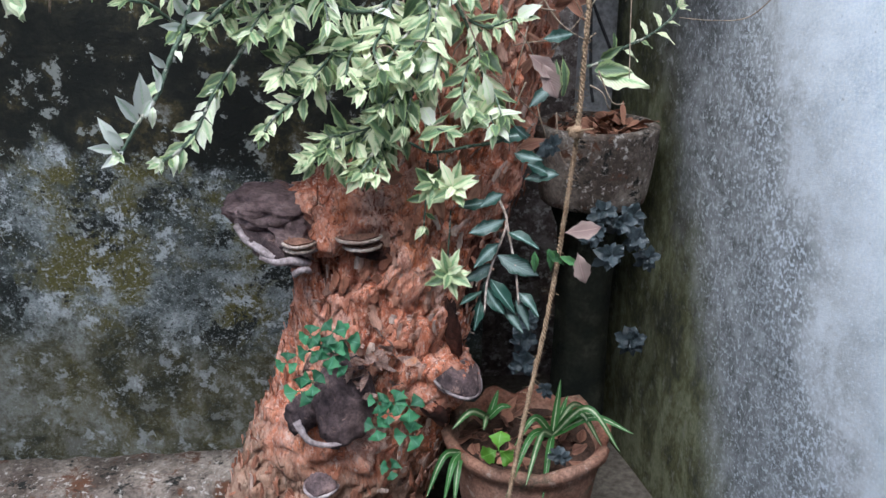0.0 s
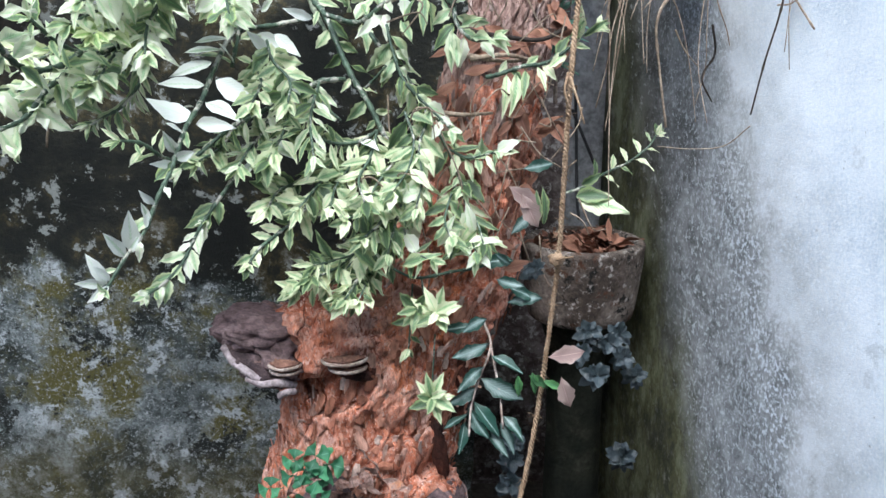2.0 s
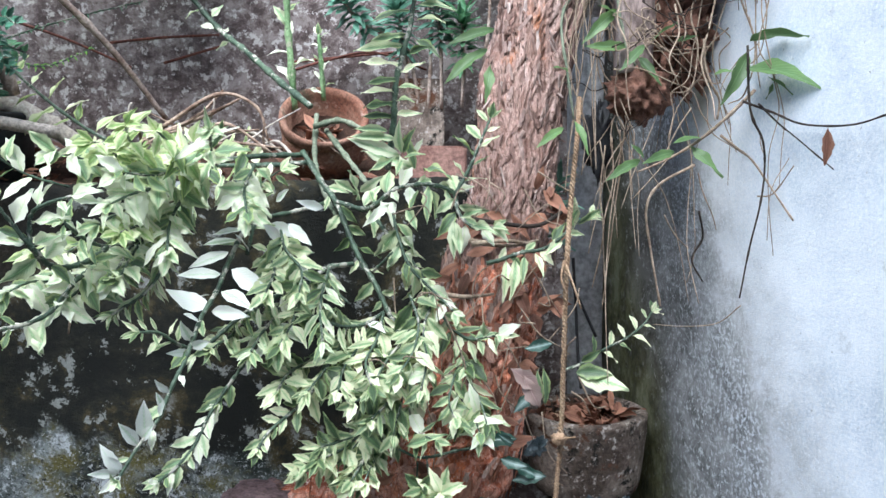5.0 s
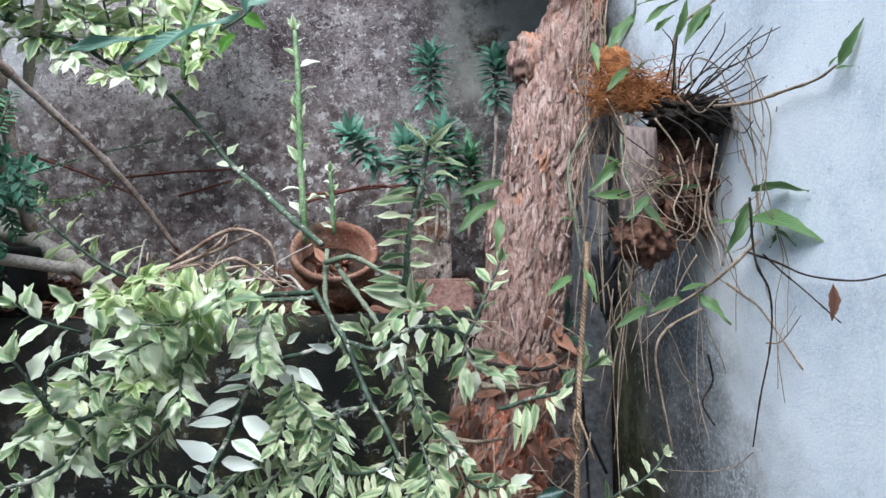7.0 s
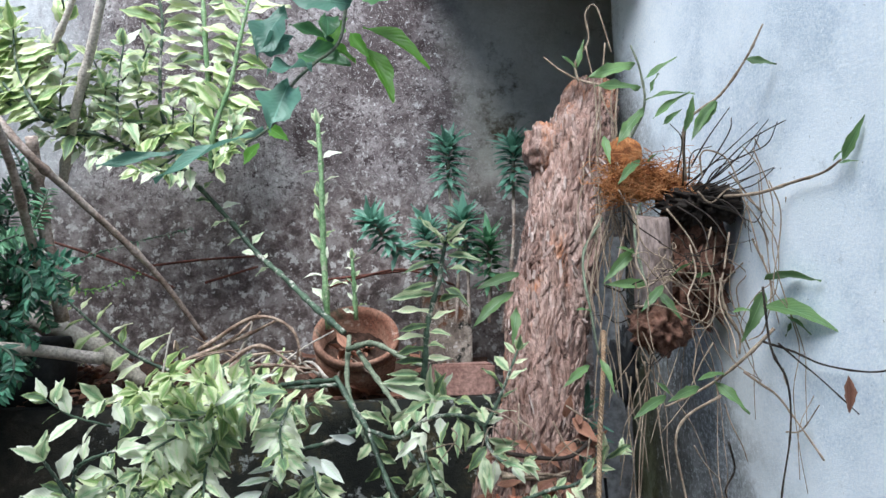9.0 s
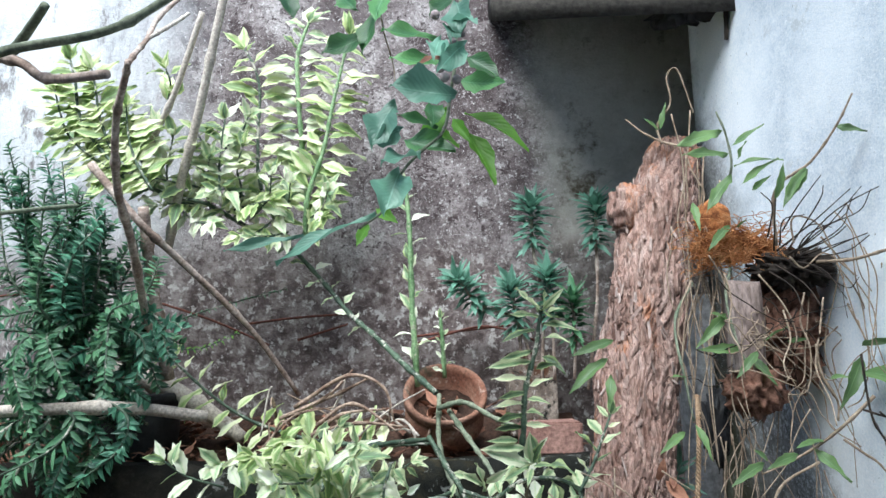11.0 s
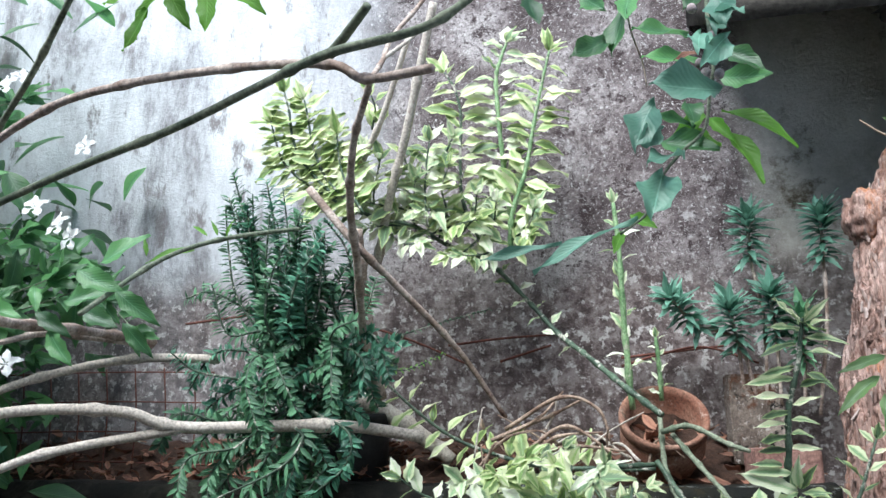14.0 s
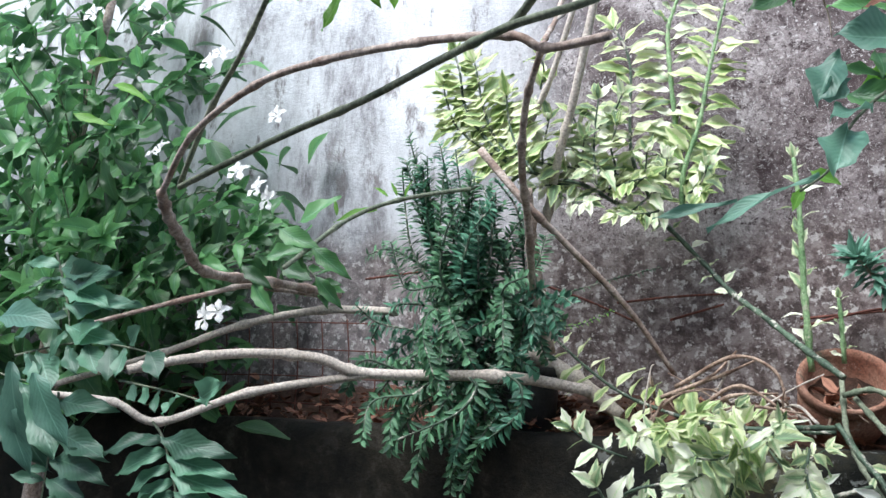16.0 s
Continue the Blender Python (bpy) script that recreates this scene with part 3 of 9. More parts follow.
def slab(name, x0, y0, z0, x1, y1, z1, material, step=0.02, uneven=0.004, seed=0):
    """A cast wall or slab whose front and top are a little uneven, its edges worn."""
    o = Vector((seed * 7.1, seed * 3.3, 0))
    nx, nz = max(2, min(150, int((x1 - x0) / step))), max(2, min(90, int((z1 - z0) / step)))
    v, f = [], []
    for back in (0, 1):
        for j in range(nz + 1):
            for i in range(nx + 1):
                p = Vector((x0 + (x1 - x0) * i / nx, y1 if back else y0, z0 + (z1 - z0) * j / nz))
                d = noise.fractal(p * 5 + o, 1.0, 2.0, 2) * uneven
                e = noise.noise(p * 23 + o) * uneven * 1.2
                if not back:
                    p.y += d + (uneven * 1.5 if j == nz or i == nx else 0)
                if j == nz:
                    p.z += e - abs(d)
                if i == nx:
                    p.x += e
                v.append(p)
    w = nx + 1
    m = w * (nz + 1)
    for j in range(nz):
        for i in range(nx):
            a = j * w + i
            f.append((a, a + 1, a + w + 1, a + w))
            f.append((m + a, m + a + w, m + a + w + 1, m + a + 1))
    for i in range(nx):
        f.append((i, m + i, m + i + 1, i + 1))
        a = nz * w + i
        f.append((a, a + 1, m + a + 1, m + a))
    for j in range(nz):
        a = j * w
        f.append((a, a + w, m + a + w, m + a))
        b = a + nx
        f.append((b, m + b, m + b + w, b + w))
    return shape(name, v, f, material)


def scatter(name, blades_v, spots, material):
    """Loose flat pieces at the given poses as one mesh."""
    V, F, U = [], [], []
    for m, (lv, lf, lu) in zip(spots, blades_v):
        F += [tuple(q + len(V) for q in t) for t in lf]
        V += [m @ q for q in lv]
        U += lu
    return shape(name, V, F, material, U)


# ---- setting ----
FLOOR = 0.36
BED = 1.43
ground = tagged(new("ground", shape("ground", [(-400, -400, FLOOR), (400, -400, FLOOR), (400, 400, FLOOR), (-400, 400, FLOOR)], [(0, 1, 2, 3)], M_GROUND)),
                "bare brown yard earth", "ground", kind="structure")
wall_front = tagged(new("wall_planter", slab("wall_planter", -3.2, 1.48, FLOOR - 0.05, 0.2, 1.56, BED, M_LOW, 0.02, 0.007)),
                    "dark algae-stained concrete front of a raised bed, blackest near its top", "wall", kind="structure")
footing = tagged(new("trim_footing", slab("trim_footing", -3.2, 1.36, FLOOR - 0.05, -0.2, 1.478, FLOOR + 0.05, M_PIER, 0.02, 0.006, 3)),
                 "pale worn concrete footing along the wall", "footing", kind="structure")
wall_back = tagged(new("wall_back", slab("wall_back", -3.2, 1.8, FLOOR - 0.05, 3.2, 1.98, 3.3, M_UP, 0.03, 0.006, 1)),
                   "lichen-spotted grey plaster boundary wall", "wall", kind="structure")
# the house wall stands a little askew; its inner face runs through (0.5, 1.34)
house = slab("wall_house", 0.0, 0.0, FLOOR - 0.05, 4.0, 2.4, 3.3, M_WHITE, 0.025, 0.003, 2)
wall_house = tagged(new("wall_house", house), "limewashed house wall, stains and painted shade towards its foot and corner", "wall", kind="structure")
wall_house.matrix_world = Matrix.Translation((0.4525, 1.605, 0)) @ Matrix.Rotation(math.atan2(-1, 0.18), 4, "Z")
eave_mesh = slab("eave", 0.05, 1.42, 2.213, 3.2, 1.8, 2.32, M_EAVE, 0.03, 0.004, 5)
for q in eave_mesh.vertices:  # the slab falls towards the yard, sloped to keep the wall behind it dark
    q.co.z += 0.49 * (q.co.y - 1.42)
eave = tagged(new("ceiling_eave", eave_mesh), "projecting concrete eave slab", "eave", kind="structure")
# Unseen slab, added so that the upper house wall falls into shade
over = slab("shade_overhang", 0.2, -0.12, 2.47, 3.6, 0.05, 2.56, M_EAVE, 0.04, 0.004, 8)
added_overhang = tagged(new("ceiling_shade_overhang", over), "unseen overhang added to shade the top of the house wall", "eave", kind="structure")
added_overhang.matrix_world = wall_house.matrix_world.copy()
# Added unseen wall behind the camera; it blocks low sky light
wall_far = tagged(new("wall_opposite", slab("wall_opposite", -4.2, -1.9, FLOOR - 0.05, 2.0, -1.7, 4.4, M_UP, 0.2, 0.01, 6)),
                  "plain grey wall added unseen behind the camera to cut low sky light", "wall", kind="structure")
sv, sf = [], []
for j in range(16):
    for i in range(171):
        p = Vector((-3.2 + 3.4 * i / 170, 1.555 + 0.255 * j / 15, 0))
        p.z = BED - 0.03 + 0.1 * (j / 15) ** 1.3 + 0.016 * noise.fractal(p * 14, 0.7, 2.1, 5)
        sv.append(p)
for j in range(15):
    for i in range(170):
        a = j * 171 + i
        sf.append((a, a + 1, a + 172, a + 171))
soil = tagged(new("soil", shape("soil", sv, sf, M_SOIL)), "dark damp soil in the raised bed", "soil", kind="structure")


# ---- the stump ----
RINGS = [(-0.13, 1.33, 0.33, 0.20), (-0.09, 1.33, 0.41, 0.178), (-0.048, 1.32, 0.53, 0.165), (-0.02, 1.31, 0.63, 0.15), (0.006, 1.31, 0.724, 0.148), (0.03, 1.31, 0.82, 0.14),
         (0.04, 1.31, 0.9, 0.148), (0.075, 1.32, 0.97, 0.15), (0.125, 1.33, 1.03, 0.118), (0.175, 1.335, 1.12, 0.086), (0.21, 1.35, 1.286, 0.079),
         (0.245, 1.375, 1.413, 0.067), (0.275, 1.43, 1.58, 0.069), (0.331, 1.5, 1.8, 0.07), (0.362, 1.53, 1.915, 0.062), (0.388, 1.555, 1.99, 0.05), (0.394, 1.56, 2.02, 0.03)]


def ring_at(z):
    for a, b in zip(RINGS, RINGS[1:]):
        if a[2] <= z <= b[2]:
            t = (z - a[2]) / (b[2] - a[2])
            return [p + (q - p) * t for p, q in zip(a, b)]
    return list(RINGS[-1])


def stump_mesh(z0, z1, material, flake, fibre, rows, sides=190, seed=0, plate=(1.0, 0.5)):
    """Weathered trunk: lobes, lifted plates parted by cracks, fibres and pits."""
    v, f = [], []
    for i in range(rows + 1):
        z = z0 + (z1 - z0) * i / rows
        cx, cy, _, r = ring_at(z)
        for k in range(sides):
            a = 2 * math.pi * k / sides
            c, s = math.cos(a), math.sin(a)
            q0 = Vector((c * 0.11, s * 0.11, z))
            warp = Vector((noise.noise(q0 * 14), noise.noise(q0 * 14 + Vector((9, 0, 0))), noise.noise(q0 * 14 + Vector((0, 7, 0))))) * 0.025
            u = q0 + warp
            big = noise.fractal(Vector((c * 1.3, s * 1.3, z * 4.5)) + Vector((seed, 0, 0)), 0.9, 2.1, 4)
            w = Vector((u.x, u.y, u.z * plate[1])) * 42 * plate[0]
            d, pts = noise.voronoi(w)
            crack = max(0.0, 1 - (d[1] - d[0]) * 3.2)
            lift = noise.cell(pts[0] * 3.7) + 0.35 * (w.z - pts[0].z)
            fib = 1 - abs(noise.noise(Vector((u.x * 120, u.y * 120, u.z * 16)))) * 2
            fin = noise.fractal(Vector((u.x * 60, u.y * 60, u.z * 45)), 0.7, 2.2, 4)
            pit = max(0.0, noise.noise(Vector((u.x * 22, u.y * 22, u.z * 15 + 4))) - 0.25)
            gouge = max(0.0, noise.noise(Vector((c * 2.2 + 5, s * 2.2, z * 9))) - 0.05)
            q = r * (1 + 0.11 * big) + flake * (0.28 * fin + 0.9 * lift - 1.0 * crack - 2.2 * pit - 2.0 * gouge) + fibre * (fib - 0.6)
            v.append(Vector((cx + q * c, cy + q * s * 0.9, z + 0.004 * fin)))
    for i in range(rows):
        for k in range(sides):
            a, b = i * sides + k, i * sides + (k + 1) % sides
            f.append((a, b, b + sides, a + sides))
    f.append(tuple(range(sides - 1, -1, -1)))
    f.append(tuple(range(rows * sides, (rows + 1) * sides)))
    return shape("stump", v, f, material)


stump = thing("tree_stump", (-0.1, 1.33, FLOOR), "tall leaning dead stump, rotten orange wood below and fibrous bark above", "tree stump")
part("rotten_trunk", stump_mesh(0.33, 1.3, M_ROT, 0.0085, 0.006, 330, 240, 0, (0.75, 0.42)), stump, "crumbling orange rotten wood")
part("bark_trunk", stump_mesh(1.24, 2.018, M_BARK, 0.0048, 0.0055, 330, 220, 0, (1.3, 0.3)), stump, "pinkish brown fibrous bark")


def on_stump(a, z, out=0.0, seed=0):
    """A place on the stump's face at the angle a and height z, and the way out of it."""
    cx, cy, _, r = ring_at(z)
    c, s = math.cos(a), math.sin(a)
    big = noise.fractal(Vector((c * 1.3, s * 1.3, z * 4.5)) + Vector((seed, 0, 0)), 0.9, 2.1, 4)
    q = r * (1 + 0.11 * big) + out
    return Vector((cx + q * c, cy + q * s * 0.9, z)), Vector((c, s * 0.9, 0)).normalized()


def flakes(name, count, z0, z1, tall, wide, material, seed, turn, raise_by=0.12):
    """Curled flakes of wood or bark lifting from the stump, as one mesh."""
    r = random.Random(seed)
    V, F = [], []
    for _ in range(count):
        z = r.uniform(z0, z1)
        p, out = on_stump(r.uniform(2.9, 6.6), z, r.uniform(-0.003, 0.002))
        along = Vector((0.16, 0, 1)) if r.random() < 0.9 else Vector((r.uniform(-1, 1), 0, 0.4))
        m = aim(p, Matrix.Rotation(r.gauss(0, turn), 3, out) @ along, out)
        h, w = tall * r.uniform(0.4, 1.3), wide * r.uniform(0.4, 1.3)
        curl, lift, n = r.uniform(0.05, 0.5), r.uniform(0.0, raise_by), 5
        k0 = len(V)
        for thick in (0.0, -0.0014):
            for i in range(n + 1):
                t = i / n
                ww = w * (0.55 + 0.45 * math.sin(2.6 * t + 0.3)) * r.uniform(0.75, 1.15)
                sh = r.uniform(-0.12, 0.12) * w
                for c in (-1, 0, 1):
                    V.append(m @ Vector((c * ww / 2 + sh, (t - 0.5) * h, 0.001 + thick + lift * h * max(0, t - 0.4) ** 2 * 2.5 - curl * ww * 0.25 * c * c + r.uniform(-0.0004, 0.0004))))
        g = (n + 1) * 3
        for i in range(n):
            for c in range(2):
                a = k0 + i * 3 + c
                F.append((a, a + 1, a + 4, a + 3))
                F.append((a + g, a + g + 3, a + g + 4, a + g + 1))
            a, b = k0 + i * 3, k0 + i * 3 + 2
            F.append((a, a + 3, a + 3 + g, a + g))
            F.append((b, b + g, b + g + 3, b + 3))
        e = k0 + n * 3
        for c in range(2):
            F.append((e + c, e + c + 1, e + c + 1 + g, e + c + g))
            F.append((k0 + c, k0 + c + g, k0 + c + 1 + g, k0 + c + 1))
    return shape(name, V, F, material, smooth=False)


tagged(part("flaking_wood", flakes("flaking_wood", 1150, 0.38, 1.3, 0.026, 0.01, M_CHIP, 3, 0.35, 0.2), stump, "ragged flakes of rotten wood"), kind="stuff")
tagged(part("peeling_bark", flakes("peeling_bark", 380, 1.22, 2.0, 0.026, 0.006, M_STRIP, 4, 0.3, 0.05), stump, "narrow peeling strips of bark"), kind="stuff")


def lump(name, at, size, material, rough=0.15, freq=9.0, seed=0, flat=None, rot=(0, 0, 0), seg=36):
    """A rounded, uneven body, as a burl, clod or bracket; flat cuts it off below that height."""
    v, f = [], []
    rows = seg // 2
    R = Euler([radians(a) for a in rot]).to_matrix()
    for i in range(rows + 1):
        th = math.pi * i / rows
        for k in range(seg):
            a = 2 * math.pi * k / seg
            u = Vector((math.sin(th) * math.cos(a), math.sin(th) * math.sin(a), math.cos(th)))
            r = 1 + rough * noise.fractal(u * freq * 0.25 + Vector((seed, seed * 2.0, 0)), 0.8, 2.1, 5)
            p = Vector((u.x * size[0], u.y * size[1], u.z * size[2])) * r
            if flat is not None and p.z < flat:
                p.z = flat + (p.z - flat) * 0.12
            v.append(R @ p + Vector(at))
    for i in range(rows):
        for k in range(seg):
            a, b = i * seg + k, i * seg + (k + 1) % seg
            f.append((a, a + seg, b + seg, b))
    return shape(name, v, f, material)


for at, size, sd in (((-0.03, 1.25, 0.955), (0.08, 0.07, 0.066), 3), ((0.0, 1.25, 0.85), (0.055, 0.048, 0.05), 5), ((-0.06, 1.225, 0.6), (0.1, 0.07, 0.1), 8), ((0.094, 1.23, 0.697), (0.06, 0.055, 0.055), 9), ((0.027, 1.26, 0.753), (0.06, 0.05, 0.1), 11), ((-0.075, 1.255, 0.83), (0.034, 0.04, 0.07), 15)):
    part("burl", lump("burl", at, size, M_ROT, 0.26, 8, sd, seg=96), stump, "flaking rotten burl")
part("knob", lump("knob", (-0.124, 1.237, 0.967), (0.074, 0.045, 0.036), M_KNOB, 0.24, 8, 13, rot=(0, 4, 0), seg=80), stump, "dark purple-brown weathered knob")
part("knob", lump("knob", (-0.103, 1.23, 0.937), (0.05, 0.045, 0.036), M_KNOB, 0.3, 8, 17, rot=(0, 30, 0), seg=72), stump, "dark purple-brown weathered knob")
# Dark lumps set on the stump where holes, clefts and burl shade fall
M_ROTSHADE = surface("rot_shade", [(0.4, (0.02, 0.008, 0.006)), (0.6, (0.09, 0.03, 0.02))], 30.0, 200, relief=0.006)
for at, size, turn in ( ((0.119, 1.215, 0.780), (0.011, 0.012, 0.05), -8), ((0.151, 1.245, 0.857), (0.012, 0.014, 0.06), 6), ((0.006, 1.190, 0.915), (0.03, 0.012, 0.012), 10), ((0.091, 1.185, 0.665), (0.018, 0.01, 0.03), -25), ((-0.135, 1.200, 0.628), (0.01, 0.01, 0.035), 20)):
    part("shade_lump", lump("shade_lump", at, size, M_ROTSHADE, 0.35, 9, int(at[2] * 100), rot=(0, turn, 0), seg=32), stump, "dark rot-coloured lump in place of a shaded hole or cleft")
part("broken_stub", lump("broken_stub", (0.294, 1.51, 1.869), (0.042, 0.04, 0.05), M_BARK, 0.22, 12, 4, seg=56), stump)


def bracket(at, width, depth, thick, turn, label, tilt=8, name="bracket_fungus", lip=None, cap=None):
    """A shelf fungus: zoned dark cap with a pale swollen lip."""
    fun = thing(name, at, label, "fungus", "fungi on the stump")
    seg, rows = 40, 10
    v, f = [], []
    for side in (1, -1):
        for i in range(rows + 1):
            t = i / rows
            for k in range(seg + 1):
                a = math.pi * k / seg
                w = 1 + 0.06 * math.sin(5 * a) + 0.05 * noise.noise(Vector((a * 2, width * 50, 0)))
                x, y = width / 2 * t * math.cos(a) * w, -depth * t * math.sin(a) * w
                z = (thick * (1 - t ** 2.2) * (1.0 if side > 0 else -0.35)) + 0.004 * math.sin(t * 24) * side * t
                v.append(Vector((x, y, z)))
    n = (rows + 1) * (seg + 1)
    for s in (0, 1):
        for i in range(rows):
            for k in range(seg):
                a = s * n + i * (seg + 1) + k
                q = (a, a + 1, a + seg + 2, a + seg + 1)
                f.append(q if s else q[::-1])
    m = Matrix.Translation(at) @ Matrix.Rotation(radians(turn), 4, "Z") @ Matrix.Rotation(radians(tilt), 4, "X")
    part("cap", shape("cap", [m @ p for p in v], f, cap or M_FUNG), fun)
    rim = [m @ Vector((width / 2 * math.cos(a) * 0.99, -depth * math.sin(a) * 0.99, -0.001)) for a in [math.pi * k / 18 for k in range(19)]]
    part("lip", tube("lip", rim, 0.0026, 0.0026, lip or M_LIP, 7, 2, 0.3), fun, "swollen lip")
    return fun


shelf = thing("bracket_fungus", (-0.133, 1.2, 0.906), "dark bracket fungus with a swollen lilac lip below a knob", "fungus", "fungi on the stump")
part("cap", lump("cap", (-0.128, 1.22, 0.919), (0.05, 0.045, 0.02), M_FUNG, 0.3, 9, 31, rot=(0, 30, 0), seg=40), shelf)
part("lip", tube("lip", [(-0.18, 1.21, 0.952), (-0.167, 1.195, 0.937), (-0.144, 1.18, 0.925), (-0.128, 1.175, 0.914)], 0.0045, 0.006, M_LIP, 8, 5, 0.35), shelf, "swollen lilac lip")
part("lip", tube("lip", [(-0.146, 1.18, 0.916), (-0.125, 1.17, 0.911), (-0.102, 1.17, 0.912), (-0.083, 1.19, 0.899)], 0.004, 0.006, M_LIP, 8, 5, 0.35), shelf, "swollen lilac lip")
part("lip", tube("lip", [(-0.102, 1.175, 0.89), (-0.092, 1.17, 0.898), (-0.082, 1.18, 0.894)], 0.005, 0.0045, M_LIP, 8, 5, 0.35), shelf, "swollen lilac lip")
bracket((-0.093, 1.185, 0.936), 0.045, 0.022, 0.004, -14, "small brown shelf fungus", 4, lip=M_BRANCH, cap=M_SHELF)
bracket((-0.093, 1.185, 0.927), 0.042, 0.018, 0.003, -14, "small brown shelf fungus", 4, lip=M_BRANCH, cap=M_SHELF)
bracket((-0.012, 1.175, 0.943), 0.06, 0.022, 0.004, 6, "small brown shelf fungus", 2, lip=M_BRANCH, cap=M_SHELF)
bracket((-0.008, 1.178, 0.93), 0.05, 0.02, 0.003, 4, "small brown shelf fungus", 2, lip=M_BRANCH, cap=M_SHELF)
bracket((0.117, 1.2, 0.72), 0.085, 0.055, 0.014, 48, "dark rounded bracket fungus on the side of the stump", 34)
bracket((-0.08, 1.14, 0.573), 0.05, 0.03, 0.02, -15, "small dark bracket fungus", 5)
dome = thing("bracket_fungus", (-0.046, 1.16, 0.692), "dark dome-shaped fungus low on the stump", "fungus", "fungi on the stump")
part("cap", lump("cap", (-0.045, 1.165, 0.692), (0.045, 0.038, 0.064), M_FUNG, 0.16, 8, 21, rot=(-18, 8, 0), seg=48), dome)
part("lip", tube("lip", [(-0.11, 1.14, 0.68), (-0.095, 1.13, 0.655), (-0.071, 1.13, 0.644), (-0.047, 1.13, 0.646)], 0.006, 0.003, M_LIP, 8, 4, 0.3), dome, "pale swollen lip")
part("side_lobe", lump("side_lobe", (-0.104, 1.16, 0.677), (0.022, 0.025, 0.028), M_FUNG, 0.3, 8, 23), dome)


# ---- pots ----
def pot(at, rim, foot, height, material, label, name="flower_pot", scallop=0, plain=False, tilt=(0, 0), fill=0.02, lip=0.012, wobble=0.006, soilmat=None, belly=0.0):
    p = thing(name, at, label, "flower pot")
    prof = [(foot * 0.96, 0), (foot, 0.004), (foot + (rim - foot) * 0.5 + belly, height * 0.5), (rim * 0.94 + belly * 0.3, height * 0.82), (rim * 0.93, height - 0.024), (rim + lip * 0.4, height - 0.02),
            (rim + lip * 0.6, height - 0.006), (rim + lip * 0.2, height), (rim - 0.006, height - 0.001), (rim - 0.012, height - 0.01), (rim - 0.016, height - fill - 0.012)]
    if plain:
        prof = [(foot * 0.9, 0), (foot * 0.97, 0.006), (foot, 0.02), (foot + (rim - foot) * 0.4, height * 0.4), (rim * 0.99, height * 0.75), (rim, height - 0.012), (rim * 1.01, height - 0.004), (rim - 0.006, height),
                (rim - 0.016, height - 0.002), (rim - 0.02, height - 0.012), (rim - 0.02, height - fill - 0.01)]
    me = lathe("body", prof, material, 48, wobble, 3, at, tilt)
    if scallop:
        R = Euler((radians(tilt[0]), radians(tilt[1]), 0)).to_matrix()
        for k, q in enumerate(me.vertices):
            row = k // 48
            if 4 < row < 9:
                a = 2 * math.pi * (k % 48) / 48
                q.co += R @ Vector((math.cos(a), math.sin(a), 0)) * (0.006 * math.cos(scallop * a)) + Vector((0, 0, 0.007 * math.cos(scallop * a)))
    part("body", me, p)
    v, f = [], []
    R = Euler((radians(tilt[0]), radians(tilt[1]), 0)).to_matrix()
    for i in range(9):
        for k in range(30):
            a, r = 2 * math.pi * k / 30, (rim - 0.013) * i / 8
            w = Vector((r * math.cos(a), r * math.sin(a), height - fill))
            w.z += 0.009 * noise.fractal(w * 40 + Vector(at), 0.7, 2, 4)
            v.append(R @ w + Vector(at))
    for i in range(8):
        for k in range(30):
            a, b = i * 30 + k, i * 30 + (k + 1) % 30
            f.append((a, a + 30, b + 30, b))
    part("potting_soil", shape("potting_soil", v, f, soilmat or M_SOIL), p, "crumbly dark potting soil")
    return p


pot((0.238, 1.22, FLOOR + 0.002), 0.122, 0.085, 0.235, M_TERRA, "scalloped terracotta pot with dead leaves and a spider plant", scallop=10, fill=0.03, wobble=0.01)
pot((0.368, 1.4, 0.915), 0.098, 0.088, 0.13, M_PIER, "weathered cement pot full of dead leaves", fill=0.024, plain=True, wobble=0.016)
mouth, lean = Vector((-0.063, 1.6, 1.545)), Euler((radians(44), radians(5), 0)).to_matrix()
pot(mouth - lean @ Vector((0, 0, 0.14)), 0.079, 0.055, 0.14, M_TERRA, "tilted round terracotta pot half full of soil", tilt=(44, 5), fill=0.055, lip=0.003, belly=0.01)
# Support added under the pot, none is seen; dark as the shade there
pier = tagged(new("pier", lathe("pier", [(0.05, FLOOR - 0.02), (0.05, 0.5), (0.047, 0.7), (0.05, 0.85), (0.07, 0.914)], M_PIERSHADE, 40, 0.03, 4, (0.375, 1.44, 0))),
              "added pier under a pot, coloured near-black like the shaded hollow there", "pier", kind="structure")


# ---- variegated plants ----
B_VAR = leaf_meshes("leaf", L_VAR, 0.044, 0.019, 8, 1)
B_PALE = leaf_meshes("leaf", L_PALE, 0.048, 0.021, 8, 2)
B_YELL = leaf_meshes("leaf", L_YELL, 0.048, 0.019, 8, 3)
B_SLIM = leaf_meshes("leaf", L_VAR, 0.044, 0.011, 6, 4)
B_WHITE = [shape("leaf", *(lambda d: (d[0], d[1], L_WHITE, d[2]))(leaf_data(0.052, 0.021 + 0.001 * k, 0.04 * k, 0.2, 0.03, jag=0.05, bend=0.06 * (k - 2), ph=k))) for k in range(5)]
B_SLIMB = leaf_meshes("leaf", L_PALE, 0.046, 0.0125, 6, 7)
B_MIX = B_VAR + B_SLIM + B_PALE[:2]
B_LONG = B_PALE[:4] + leaf_meshes("leaf", L_PALE, 0.047, 0.012, 4, 6)
B_FINE = B_SLIM + B_VAR[:3]


